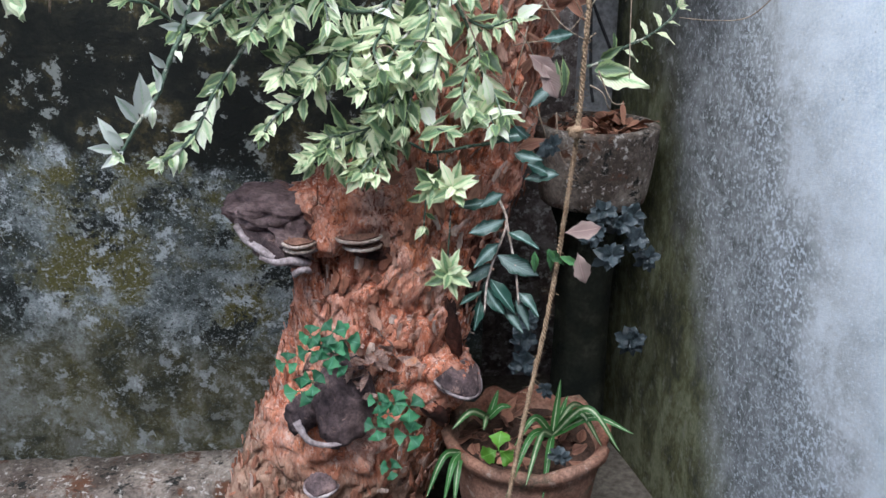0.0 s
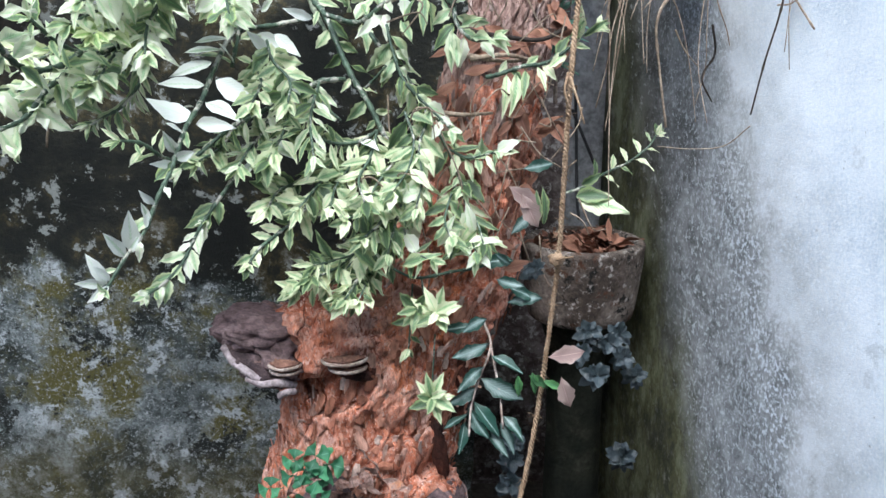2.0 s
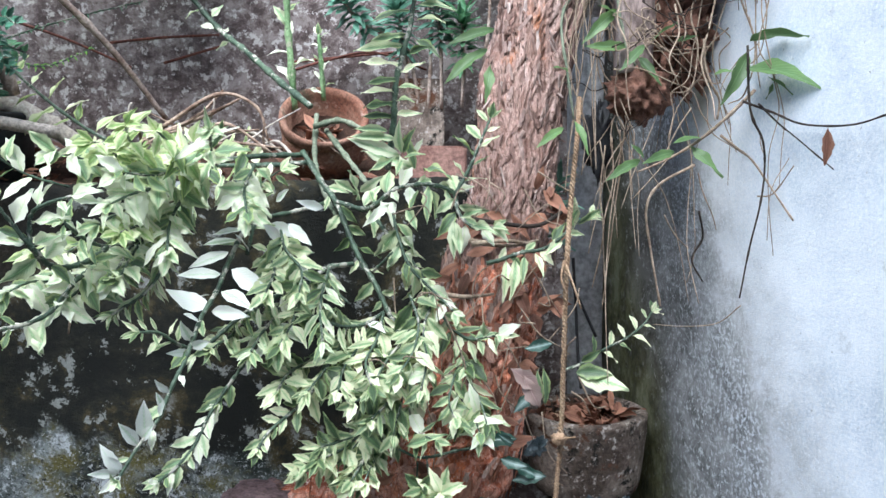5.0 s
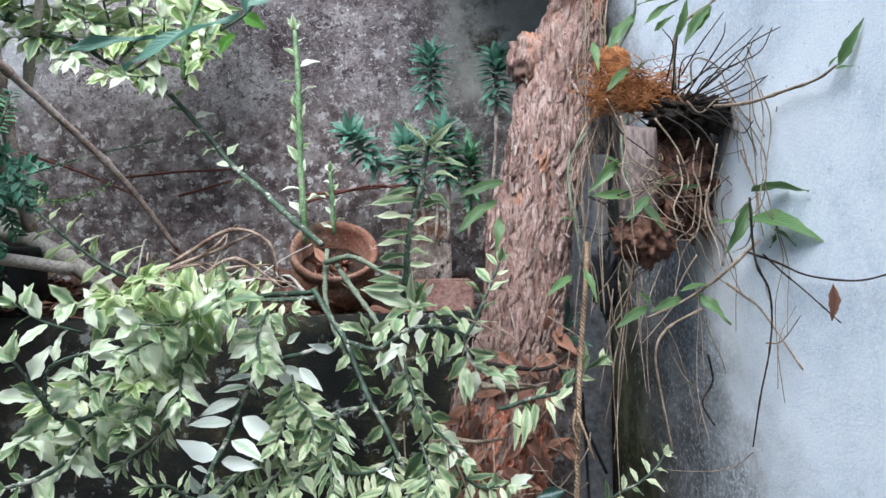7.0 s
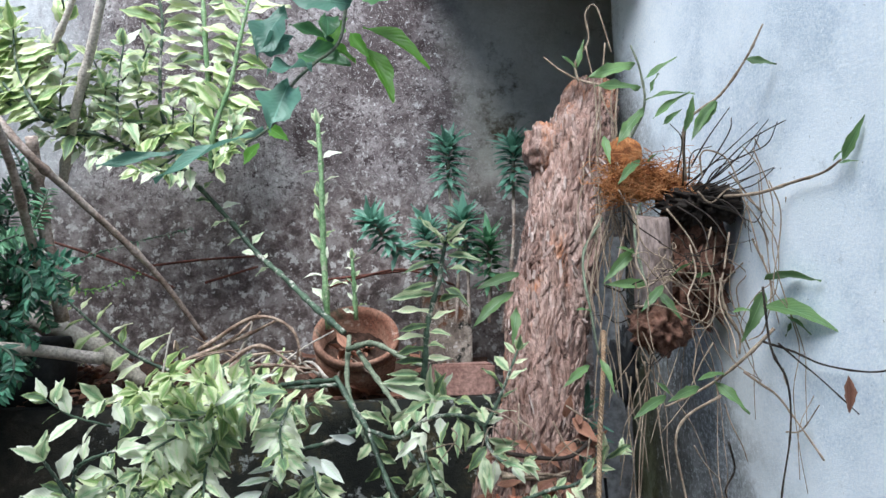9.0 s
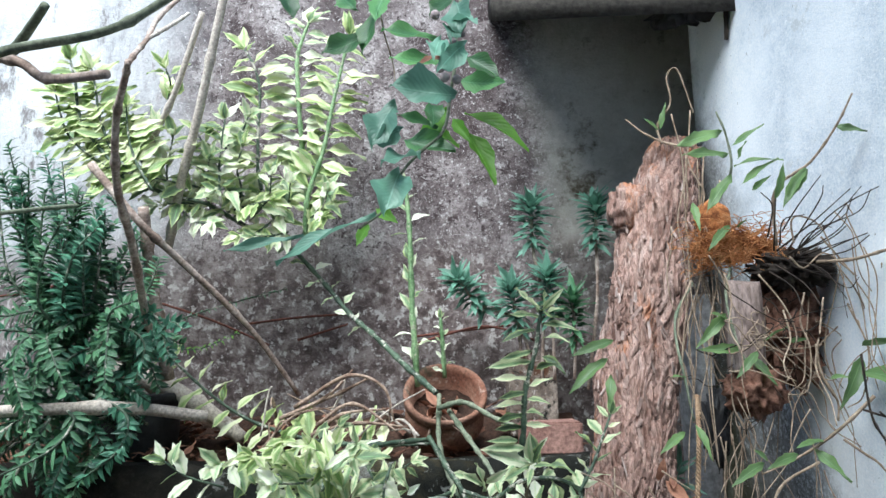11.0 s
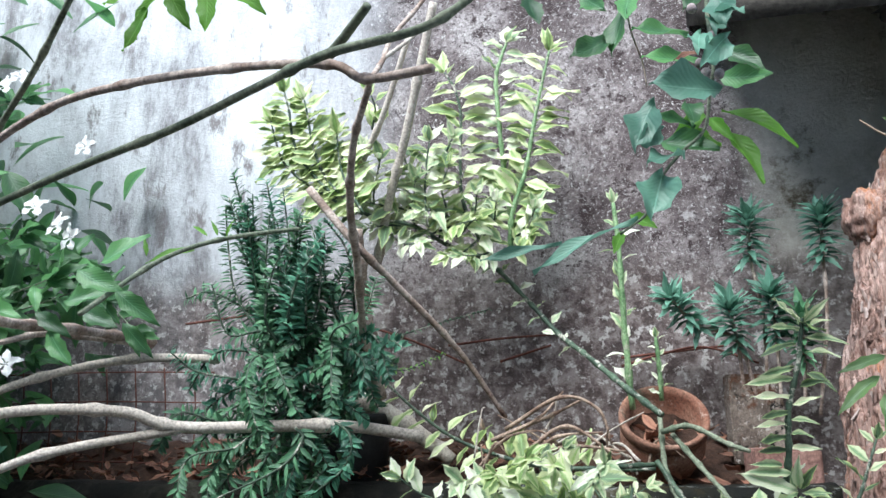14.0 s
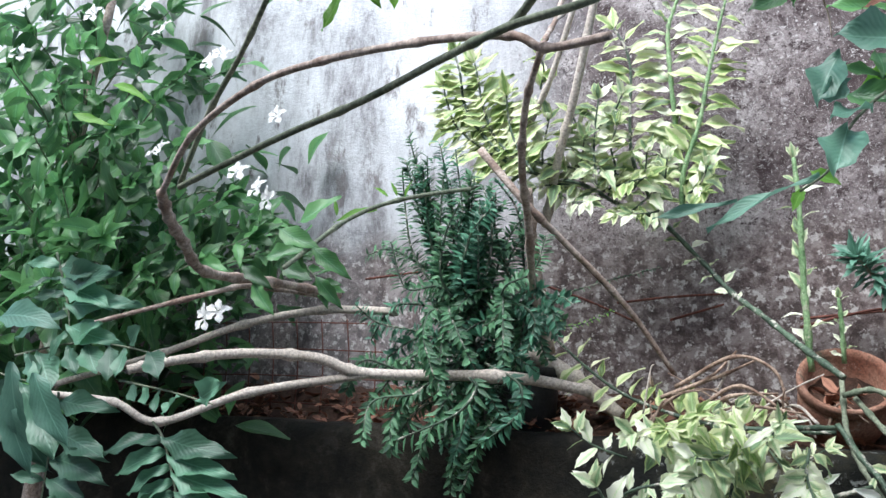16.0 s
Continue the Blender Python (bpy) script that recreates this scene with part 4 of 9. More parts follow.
def rosette(plant, at, blades, count, size=1.0, up=(0, 0, 1), open_deg=60, seed=0, jitter=0.25, name="leaf"):
    rnd = random.Random(seed)
    d = Vector(up).normalized()
    o = d.orthogonal().normalized()
    q = d.cross(o)
    for k in range(count):
        a = k * 2.4 + rnd.uniform(-0.3, 0.3)
        e = radians(open_deg * (0.35 + 0.65 * (count - k) / count) + rnd.uniform(-8, 8))
        way = d * math.cos(e) + (o * math.cos(a) + q * math.sin(a)) * math.sin(e)
        way += Vector([rnd.uniform(-jitter, jitter) for _ in range(3)]) * 0.5
        part(name, rnd.choice(blades), plant, m=aim(Vector(at) + d * 0.002 * k, way, d + TO_EYE * 0.4, size * rnd.uniform(0.75, 1.1)))


RANKED = dict(wild=0.22)


def set_leaves(stem, blades, pairs, widen=0.68, reach=1.0):
    """Single leaves on a stem, each from its foot to its tip."""
    rnd = random.Random(len(pairs) * 7 + int(abs(pairs[0][0][0]) * 1000))
    for foot, end in pairs:
        a, b = Vector(foot), Vector(end)
        me = rnd.choice(blades)
        span = max(q.co.y for q in me.vertices)
        face = TO_EYE + Vector([rnd.uniform(-0.5, 0.5) for _ in range(3)])
        part("leaf", me, stem, m=aim(a, b - a, face, (b - a).length * reach / span) @ Matrix.Diagonal((widen, 1, 1, 1)))


cascade = thing("variegated_shrub", (-0.05, 1.46, BED), "cream-edged succulent shrub cascading over the raised bed's front", "shrub")
main_stem = leafy(cascade, [(-0.085, 1.420, 1.474), (-0.052, 1.389, 1.422), (-0.031, 1.357, 1.396), (-0.009, 1.326, 1.345), (0.008, 1.294, 1.311), (0.029, 1.263, 1.279), (0.046, 1.231, 1.246), (0.066, 1.200, 1.209)], B_VAR, 0.0085, 0.006, 0.02, 0.2, 0.9, 60, seed=10, hang=0.3)
white_stem = leafy(cascade, [(-0.047, 1.330, 1.393), (-0.091, 1.292, 1.382), (-0.131, 1.253, 1.376), (-0.144, 1.215, 1.364), (-0.159, 1.177, 1.325), (-0.166, 1.138, 1.295), (-0.178, 1.100, 1.268)], B_WHITE, 0.0065, 0.0055, 0.5, 0.95, 0.9, seed=11, tip=False)
set_leaves(white_stem, B_WHITE, [((-0.142, 1.190, 1.365), (-0.176, 1.170, 1.363)), ((-0.149, 1.180, 1.352), (-0.187, 1.150, 1.351)), ((-0.158, 1.170, 1.337), (-0.196, 1.130, 1.325)), ((-0.165, 1.150, 1.311), (-0.204, 1.110, 1.317)), ((-0.177, 1.140, 1.286), (-0.196, 1.110, 1.289)), ((-0.150, 1.150, 1.317), (-0.097, 1.100, 1.292)), ((-0.160, 1.130, 1.292), (-0.115, 1.090, 1.280)), ((-0.171, 1.120, 1.269), (-0.125, 1.090, 1.270)), ((-0.181, 1.100, 1.258), (-0.193, 1.070, 1.277)), ((-0.189, 1.090, 1.238), (-0.195, 1.060, 1.263)), ((-0.191, 1.080, 1.227), (-0.208, 1.050, 1.233)), ((-0.188, 1.080, 1.233), (-0.161, 1.050, 1.244))], 0.7)
white_tip = leafy(cascade, [(-0.178, 1.100, 1.268), (-0.187, 1.083, 1.240), (-0.192, 1.066, 1.220), (-0.203, 1.049, 1.196), (-0.216, 1.031, 1.161), (-0.234, 1.014, 1.136), (-0.249, 0.997, 1.111), (-0.249, 0.980, 1.109)], B_PALE, 0.0055, 0.003, 0.035, 0.02, 0.6, 40, seed=12, wild=0.3)
set_leaves(white_tip, B_WHITE, [((-0.231, 1.030, 1.137), (-0.225, 1.000, 1.204)), ((-0.236, 1.020, 1.134), (-0.252, 0.990, 1.181)), ((-0.249, 1.000, 1.114), (-0.262, 0.980, 1.145)), ((-0.253, 1.000, 1.110), (-0.271, 0.980, 1.159)), ((-0.255, 1.000, 1.109), (-0.286, 0.970, 1.126)), ((-0.247, 0.990, 1.111), (-0.271, 0.970, 1.089)), ((-0.232, 1.020, 1.140), (-0.212, 1.000, 1.170)), ((-0.215, 1.030, 1.165), (-0.200, 1.010, 1.192)), ((-0.210, 1.030, 1.172), (-0.215, 1.020, 1.203)), ((-0.205, 1.040, 1.189), (-0.223, 1.020, 1.209))], 0.8, 0.72)
leafy(cascade, [(-0.106, 1.200, 1.273), (-0.123, 1.174, 1.235), (-0.139, 1.149, 1.197), (-0.159, 1.123, 1.168), (-0.175, 1.097, 1.142), (-0.189, 1.071, 1.112), (-0.206, 1.046, 1.095), (-0.217, 1.020, 1.091)], B_PALE, 0.005, 0.003, 0.0075, 0.45, 0.7, 30, seed=13, hang=0.1, wild=0.3)
leafy(cascade, [(-0.009, 1.200, 1.231), (-0.035, 1.170, 1.190), (-0.056, 1.140, 1.152), (-0.079, 1.110, 1.138), (-0.101, 1.080, 1.125), (-0.109, 1.050, 1.115)], B_VAR, 0.005, 0.003, 0.010, 0.3, 0.72, 35, seed=14, hang=0.25, wild=0.3)
leafy(cascade, [(0.000, 1.230, 1.312), (-0.031, 1.208, 1.311), (-0.054, 1.187, 1.298), (-0.101, 1.165, 1.277), (-0.135, 1.143, 1.261), (-0.166, 1.122, 1.236), (-0.188, 1.100, 1.218)], B_SLIMB, 0.0065, 0.004, 0.0085, 0.16, 0.85, 66, seed=15, hang=0.85, **RANKED)
leafy(cascade, [(-0.000, 1.240, 1.312), (-0.032, 1.218, 1.310), (-0.055, 1.196, 1.298), (-0.102, 1.174, 1.276), (-0.137, 1.152, 1.260), (-0.168, 1.130, 1.235)], B_VAR, 0.003, 0.003, 0.012, 0.3, 0.85, 60, seed=16, hang=0.5, wild=0.5, tip=False)
leafy(cascade, [(-0.041, 1.230, 1.294), (-0.024, 1.215, 1.276), (-0.006, 1.200, 1.262)], B_VAR, 0.004, 0.003, 0.06, 0.9, 0.5, seed=17, tip=False)
leafy(cascade, [(0.027, 1.230, 1.301), (0.042, 1.215, 1.316), (0.054, 1.200, 1.330)], B_VAR, 0.004, 0.003, 0.06, 0.9, 0.5, seed=18, tip=False)
leafy(cascade, [(0.041, 1.210, 1.247), (0.017, 1.192, 1.235), (-0.007, 1.175, 1.235), (-0.028, 1.157, 1.243), (-0.051, 1.140, 1.257)], B_SLIM, 0.005, 0.003, 0.005, 0.05, 0.9, 70, seed=19, hang=0.7, **RANKED)
leafy(cascade, [(-0.186, 1.120, 1.221), (-0.206, 1.097, 1.232), (-0.222, 1.073, 1.252), (-0.238, 1.050, 1.258)], B_SLIM, 0.0045, 0.003, 0.0075, 0.3, 0.8, 60, seed=20, hang=-0.05, **RANKED)
leafy(cascade, [(-0.143, 1.220, 1.329), (-0.133, 1.230, 1.373), (-0.136, 1.240, 1.405), (-0.138, 1.250, 1.427)], B_VAR, 0.005, 0.003, 0.011, 0.05, 0.95, 50, seed=21, wild=0.5)
leafy(cascade, [(-0.055, 1.200, 1.297), (-0.066, 1.167, 1.278), (-0.074, 1.133, 1.251), (-0.088, 1.100, 1.226)], B_VAR, 0.004, 0.0025, 0.0066, 0.05, 0.98, 52, seed=900, hang=0.4, wild=0.55)
leafy(cascade, [(-0.092, 1.200, 1.275), (-0.103, 1.167, 1.250), (-0.116, 1.133, 1.233), (-0.122, 1.100, 1.220)], B_SLIMB, 0.004, 0.0025, 0.0066, 0.05, 0.98, 52, seed=901, hang=0.4, wild=0.55)
leafy(cascade, [(-0.144, 1.200, 1.254), (-0.150, 1.150, 1.236), (-0.168, 1.100, 1.226)], B_FINE, 0.004, 0.0025, 0.0066, 0.05, 0.92, 52, seed=902, hang=0.4, wild=0.55)
leafy(cascade, [(-0.031, 1.200, 1.311), (-0.038, 1.167, 1.285), (-0.039, 1.133, 1.261), (-0.034, 1.100, 1.231)], B_SLIMB, 0.004, 0.0025, 0.0066, 0.05, 0.98, 52, seed=903, hang=0.4, wild=0.55)
leafy(cascade, [(-0.009, 1.200, 1.231), (-0.020, 1.167, 1.205), (-0.039, 1.133, 1.183), (-0.054, 1.100, 1.169)], B_FINE, 0.004, 0.0025, 0.0066, 0.05, 0.98, 52, seed=904, hang=0.4, wild=0.55)
leafy(cascade, [(0.016, 1.200, 1.234), (0.006, 1.167, 1.208), (-0.011, 1.133, 1.189), (-0.017, 1.100, 1.168)], B_FINE, 0.004, 0.0025, 0.0066, 0.05, 0.98, 52, seed=905, hang=0.4, wild=0.55)
leafy(cascade, [(-0.094, 1.200, 1.362), (-0.084, 1.167, 1.339), (-0.061, 1.133, 1.316), (-0.061, 1.100, 1.292)], B_VAR, 0.004, 0.0025, 0.0066, 0.05, 0.98, 52, seed=906, hang=0.4, wild=0.55)
leafy(cascade, [(-0.114, 1.200, 1.337), (-0.097, 1.150, 1.316), (-0.101, 1.100, 1.293)], B_VAR, 0.004, 0.0025, 0.0066, 0.05, 0.92, 52, seed=907, hang=0.4, wild=0.55)
leafy(cascade, [(-0.060, 1.200, 1.184), (-0.084, 1.150, 1.180), (-0.091, 1.100, 1.170)], B_VAR, 0.004, 0.0025, 0.0066, 0.05, 0.86, 52, seed=908, hang=0.4, wild=0.55)
leafy(cascade, [(0.041, 1.200, 1.248), (0.031, 1.167, 1.218), (0.017, 1.133, 1.196), (0.024, 1.100, 1.174)], B_FINE, 0.004, 0.0025, 0.0066, 0.05, 0.98, 52, seed=909, hang=0.4, wild=0.55)
leafy(cascade, [(0.066, 1.200, 1.209), (0.052, 1.167, 1.181), (0.027, 1.133, 1.159), (0.003, 1.100, 1.153)], B_VAR, 0.004, 0.0025, 0.0066, 0.05, 0.92, 52, seed=910, hang=0.4, wild=0.55)
leafy(cascade, [(0.066, 1.200, 1.209), (0.059, 1.167, 1.173), (0.044, 1.133, 1.144), (0.023, 1.100, 1.131)], B_FINE, 0.004, 0.0025, 0.0066, 0.05, 0.98, 52, seed=911, hang=0.4, wild=0.55)
leafy(cascade, [(0.043, 1.200, 1.135), (0.021, 1.167, 1.106), (-0.015, 1.133, 1.083), (-0.059, 1.100, 1.075)], B_VAR, 0.004, 0.0025, 0.0066, 0.05, 0.92, 52, seed=912, hang=0.4, wild=0.55)
leafy(cascade, [(0.051, 1.200, 1.119), (0.031, 1.167, 1.098), (0.013, 1.133, 1.070), (-0.004, 1.100, 1.052)], B_VAR, 0.004, 0.0025, 0.0066, 0.05, 0.98, 52, seed=913, hang=0.4, wild=0.55)
leafy(cascade, [(0.011, 1.200, 1.073), (-0.017, 1.167, 1.084), (-0.040, 1.133, 1.083), (-0.044, 1.100, 1.083)], B_SLIM, 0.004, 0.0025, 0.0066, 0.05, 0.98, 52, seed=914, hang=0.4, wild=0.55)
set_leaves(main_stem, B_WHITE, [((-0.137, 1.200, 1.335), (-0.143, 1.170, 1.362)), ((-0.111, 1.240, 1.370), (-0.067, 1.200, 1.351)), ((-0.097, 1.220, 1.346), (-0.112, 1.180, 1.371)), ((-0.086, 1.220, 1.370), (-0.054, 1.180, 1.342)), ((-0.041, 1.250, 1.389), (-0.072, 1.220, 1.399)), ((-0.110, 1.280, 1.399), (-0.087, 1.250, 1.414)), ((-0.074, 1.200, 1.322), (-0.056, 1.160, 1.296)), ((-0.094, 1.160, 1.244), (-0.062, 1.120, 1.228)), ((-0.108, 1.160, 1.220), (-0.126, 1.120, 1.204)), ((0.019, 1.200, 1.236), (0.042, 1.160, 1.231))])

left_cascade = thing("variegated_shrub", (-0.3, 1.47, BED), "pale variegated succulent shrub spilling far over the bed's edge", "shrub")
left_stem = leafy(left_cascade, [(-0.085, 1.430, 1.468), (-0.150, 1.388, 1.466), (-0.202, 1.346, 1.457), (-0.225, 1.303, 1.442), (-0.242, 1.261, 1.401), (-0.257, 1.219, 1.372), (-0.279, 1.177, 1.352), (-0.293, 1.134, 1.350), (-0.306, 1.092, 1.361), (-0.316, 1.050, 1.386)], B_LONG, 0.008, 0.0035, 0.0078, 0.3, 0.95, 55, seed=31, hang=0.35, wild=0.4)
leafy(left_cascade, [(-0.245, 1.200, 1.368), (-0.245, 1.180, 1.340), (-0.244, 1.160, 1.313), (-0.260, 1.140, 1.288), (-0.278, 1.120, 1.276), (-0.286, 1.100, 1.270)], B_SLIMB, 0.005, 0.0025, 0.0046, 0.1, 0.7, 40, seed=32, hang=0.3, **RANKED)
leafy(left_cascade, [(-0.332, 1.000, 1.363), (-0.328, 1.030, 1.341), (-0.322, 1.060, 1.333), (-0.306, 1.090, 1.337), (-0.293, 1.120, 1.351)], B_PALE, 0.0065, 0.006, 0.012, 0.02, 0.95, 60, seed=33, hang=0.1, wild=0.45, tip=False)
low_stem = leafy(left_cascade, [(-0.307, 1.140, 1.344), (-0.315, 1.112, 1.323), (-0.321, 1.084, 1.313), (-0.337, 1.056, 1.284), (-0.355, 1.028, 1.274), (-0.373, 1.000, 1.274)], B_PALE, 0.006, 0.004, 0.0105, 0.05, 1.0, 55, seed=34, hang=0.3, wild=0.5)
leafy(left_cascade, [(-0.332, 1.000, 1.363), (-0.332, 1.000, 1.382), (-0.328, 1.000, 1.399), (-0.311, 1.000, 1.409), (-0.286, 1.000, 1.416)], B_PALE, 0.005, 0.003, 0.02, 0.1, 1.0, 60, seed=35, wild=0.3)
leafy(left_cascade, [(-0.332, 1.000, 1.363), (-0.345, 0.990, 1.388), (-0.356, 0.980, 1.410)], B_PALE, 0.005, 0.003, 0.02, 0.1, 1.0, 60, seed=36, wild=0.3)
leafy(left_cascade, [(-0.218, 1.200, 1.409), (-0.227, 1.160, 1.422), (-0.251, 1.120, 1.418), (-0.273, 1.080, 1.405)], B_LONG, 0.004, 0.0025, 0.0075, 0.05, 1.0, 55, seed=940, hang=0.35, wild=0.5)
leafy(left_cascade, [(-0.234, 1.200, 1.389), (-0.252, 1.160, 1.399), (-0.269, 1.120, 1.396), (-0.288, 1.080, 1.381)], B_LONG, 0.004, 0.0025, 0.0075, 0.05, 1.0, 55, seed=941, hang=0.35, wild=0.5)
leafy(left_cascade, [(-0.252, 1.200, 1.373), (-0.258, 1.140, 1.376), (-0.264, 1.080, 1.371)], B_YELL, 0.004, 0.0025, 0.0075, 0.05, 1.0, 55, seed=942, hang=0.35, wild=0.5)
leafy(left_cascade, [(-0.218, 1.200, 1.413), (-0.222, 1.140, 1.379), (-0.211, 1.080, 1.348)], B_LONG, 0.004, 0.0025, 0.0075, 0.05, 1.0, 55, seed=943, hang=0.35, wild=0.5)
leafy(left_cascade, [(-0.286, 1.200, 1.351), (-0.282, 1.140, 1.333), (-0.276, 1.080, 1.317)], B_LONG, 0.004, 0.0025, 0.0075, 0.05, 1.0, 55, seed=944, hang=0.35, wild=0.5)
leafy(left_cascade, [(-0.314, 1.200, 1.348), (-0.316, 1.160, 1.326), (-0.323, 1.120, 1.305), (-0.328, 1.080, 1.293)], B_PALE, 0.004, 0.0025, 0.0075, 0.05, 1.0, 55, seed=945, hang=0.35, wild=0.5)
leafy(left_cascade, [(-0.272, 1.200, 1.357), (-0.272, 1.140, 1.336), (-0.267, 1.080, 1.318)], B_MIX, 0.004, 0.0025, 0.0075, 0.05, 1.0, 55, seed=946, hang=0.35, wild=0.5)
leafy(left_cascade, [(-0.347, 1.200, 1.357), (-0.355, 1.160, 1.343), (-0.363, 1.120, 1.352), (-0.365, 1.080, 1.348)], B_YELL, 0.004, 0.0025, 0.0075, 0.05, 1.0, 55, seed=947, hang=0.35, wild=0.5)
leafy(left_cascade, [(-0.200, 1.200, 1.437), (-0.212, 1.160, 1.445), (-0.233, 1.120, 1.437), (-0.258, 1.080, 1.441)], B_PALE, 0.004, 0.0025, 0.0075, 0.05, 1.0, 55, seed=948, hang=0.35, wild=0.5)
leafy(left_cascade, [(-0.210, 1.200, 1.430), (-0.204, 1.160, 1.458), (-0.211, 1.120, 1.474), (-0.217, 1.080, 1.489)], B_YELL, 0.004, 0.0025, 0.0075, 0.05, 1.0, 55, seed=949, hang=0.35, wild=0.5)
leafy(left_cascade, [(-0.180, 1.200, 1.447), (-0.168, 1.140, 1.469), (-0.156, 1.080, 1.488)], B_LONG, 0.004, 0.0025, 0.0075, 0.05, 1.0, 55, seed=950, hang=0.35, wild=0.5)
leafy(left_cascade, [(-0.285, 1.200, 1.437), (-0.304, 1.160, 1.449), (-0.320, 1.120, 1.459), (-0.333, 1.080, 1.466)], B_PALE, 0.004, 0.0025, 0.0075, 0.05, 1.0, 55, seed=951, hang=0.35, wild=0.5)
leafy(left_cascade, [(-0.298, 1.200, 1.448), (-0.288, 1.140, 1.470), (-0.290, 1.080, 1.477)], B_YELL, 0.004, 0.0025, 0.0075, 0.05, 1.0, 55, seed=952, hang=0.35, wild=0.5)
leafy(left_cascade, [(-0.373, 1.200, 1.317), (-0.379, 1.160, 1.306), (-0.387, 1.120, 1.310), (-0.395, 1.080, 1.304)], B_PALE, 0.004, 0.0025, 0.0075, 0.05, 1.0, 55, seed=953, hang=0.35, wild=0.5)
leafy(left_cascade, [(-0.125, 1.200, 1.450), (-0.129, 1.140, 1.420), (-0.117, 1.080, 1.391)], B_PALE, 0.004, 0.0025, 0.0075, 0.05, 1.0, 55, seed=954, hang=0.35, wild=0.5)
leafy(left_cascade, [(-0.257, 1.200, 1.440), (-0.259, 1.160, 1.465), (-0.261, 1.120, 1.481), (-0.252, 1.080, 1.495)], B_YELL, 0.004, 0.0025, 0.0075, 0.05, 1.0, 55, seed=955, hang=0.35, wild=0.5)
part("dead_stalk", tube("dead_stalk", [(-0.348, 1.150, 1.286), (-0.357, 1.150, 1.239)], 0.0022, 0.0012, M_ROOT, 6, 4, 0.2), low_stem, "dry pale stalk end")
set_leaves(left_stem, B_VAR, [((-0.186, 1.300, 1.436), (-0.192, 1.280, 1.400)), ((-0.222, 1.350, 1.480), (-0.223, 1.300, 1.459)), ((-0.271, 1.350, 1.473), (-0.239, 1.300, 1.506)), ((-0.165, 1.350, 1.469), (-0.162, 1.300, 1.441)), ((-0.134, 1.300, 1.400), (-0.133, 1.280, 1.445)), ((-0.204, 1.330, 1.448), (-0.230, 1.300, 1.434)), ((-0.277, 1.300, 1.477), (-0.287, 1.260, 1.450)), ((-0.347, 1.200, 1.450), (-0.329, 1.180, 1.478)), ((-0.309, 1.100, 1.475), (-0.331, 1.080, 1.459)), ((-0.237, 1.280, 1.411), (-0.220, 1.250, 1.373))])

right_cascade = thing("variegated_shrub", (0.1, 1.46, BED), "cream-edged succulent shrub leaning over the stump", "shrub")
right_stem = leafy(right_cascade, [(-0.029, 1.330, 1.396), (0.018, 1.310, 1.385), (0.057, 1.290, 1.411), (0.093, 1.270, 1.420), (0.123, 1.250, 1.417), (0.142, 1.230, 1.406), (0.145, 1.210, 1.382), (0.163, 1.190, 1.362), (0.187, 1.170, 1.363)], B_PALE, 0.007, 0.004, 0.014, 0.15, 1.0, 55, seed=51, hang=0.35, wild=0.45)
set_leaves(right_stem, B_PALE, [((0.076, 1.240, 1.385), (0.087, 1.200, 1.363)), ((0.051, 1.250, 1.392), (0.018, 1.220, 1.373)), ((0.092, 1.250, 1.412), (0.076, 1.220, 1.385)), ((0.107, 1.240, 1.416), (0.097, 1.200, 1.380)), ((0.100, 1.250, 1.441), (0.136, 1.220, 1.442)), ((0.088, 1.250, 1.442), (0.076, 1.220, 1.490)), ((0.083, 1.250, 1.444), (0.024, 1.220, 1.467)), ((0.088, 1.250, 1.461), (0.097, 1.220, 1.485)), ((0.006, 1.300, 1.398), (-0.002, 1.280, 1.439)), ((0.009, 1.300, 1.411), (0.036, 1.270, 1.428)), ((0.003, 1.300, 1.406), (-0.020, 1.270, 1.428)), ((0.158, 1.170, 1.365), (0.188, 1.140, 1.366)), ((0.146, 1.170, 1.377), (0.169, 1.140, 1.393)), ((0.137, 1.180, 1.372), (0.127, 1.150, 1.331)), ((0.137, 1.180, 1.372), (0.144, 1.150, 1.329))])
leafy(right_cascade, [(0.141, 1.220, 1.406), (0.162, 1.230, 1.440), (0.178, 1.240, 1.474), (0.195, 1.250, 1.511)], B_MIX, 0.005, 0.003, 0.014, 0.05, 0.9, 50, seed=52, wild=0.35)
side_stem = leafy(right_cascade, [(0.177, 1.160, 1.317), (0.194, 1.163, 1.320), (0.223, 1.167, 1.329), (0.253, 1.170, 1.333), (0.278, 1.173, 1.347), (0.293, 1.177, 1.361), (0.319, 1.180, 1.377)], B_VAR, 0.0055, 0.003, 0.018, 0.1, 0.75, 50, seed=53, wild=0.3, hang=0.1)
set_leaves(side_stem, B_VAR, [((0.203, 1.160, 1.320), (0.199, 1.130, 1.275)), ((0.215, 1.160, 1.322), (0.212, 1.130, 1.273)), ((0.227, 1.160, 1.324), (0.220, 1.130, 1.298)), ((0.242, 1.160, 1.329), (0.248, 1.130, 1.305)), ((0.294, 1.180, 1.358), (0.298, 1.160, 1.403)), ((0.304, 1.180, 1.365), (0.326, 1.160, 1.388)), ((0.289, 1.180, 1.354), (0.291, 1.160, 1.387)), ((0.280, 1.180, 1.346), (0.259, 1.150, 1.327))])
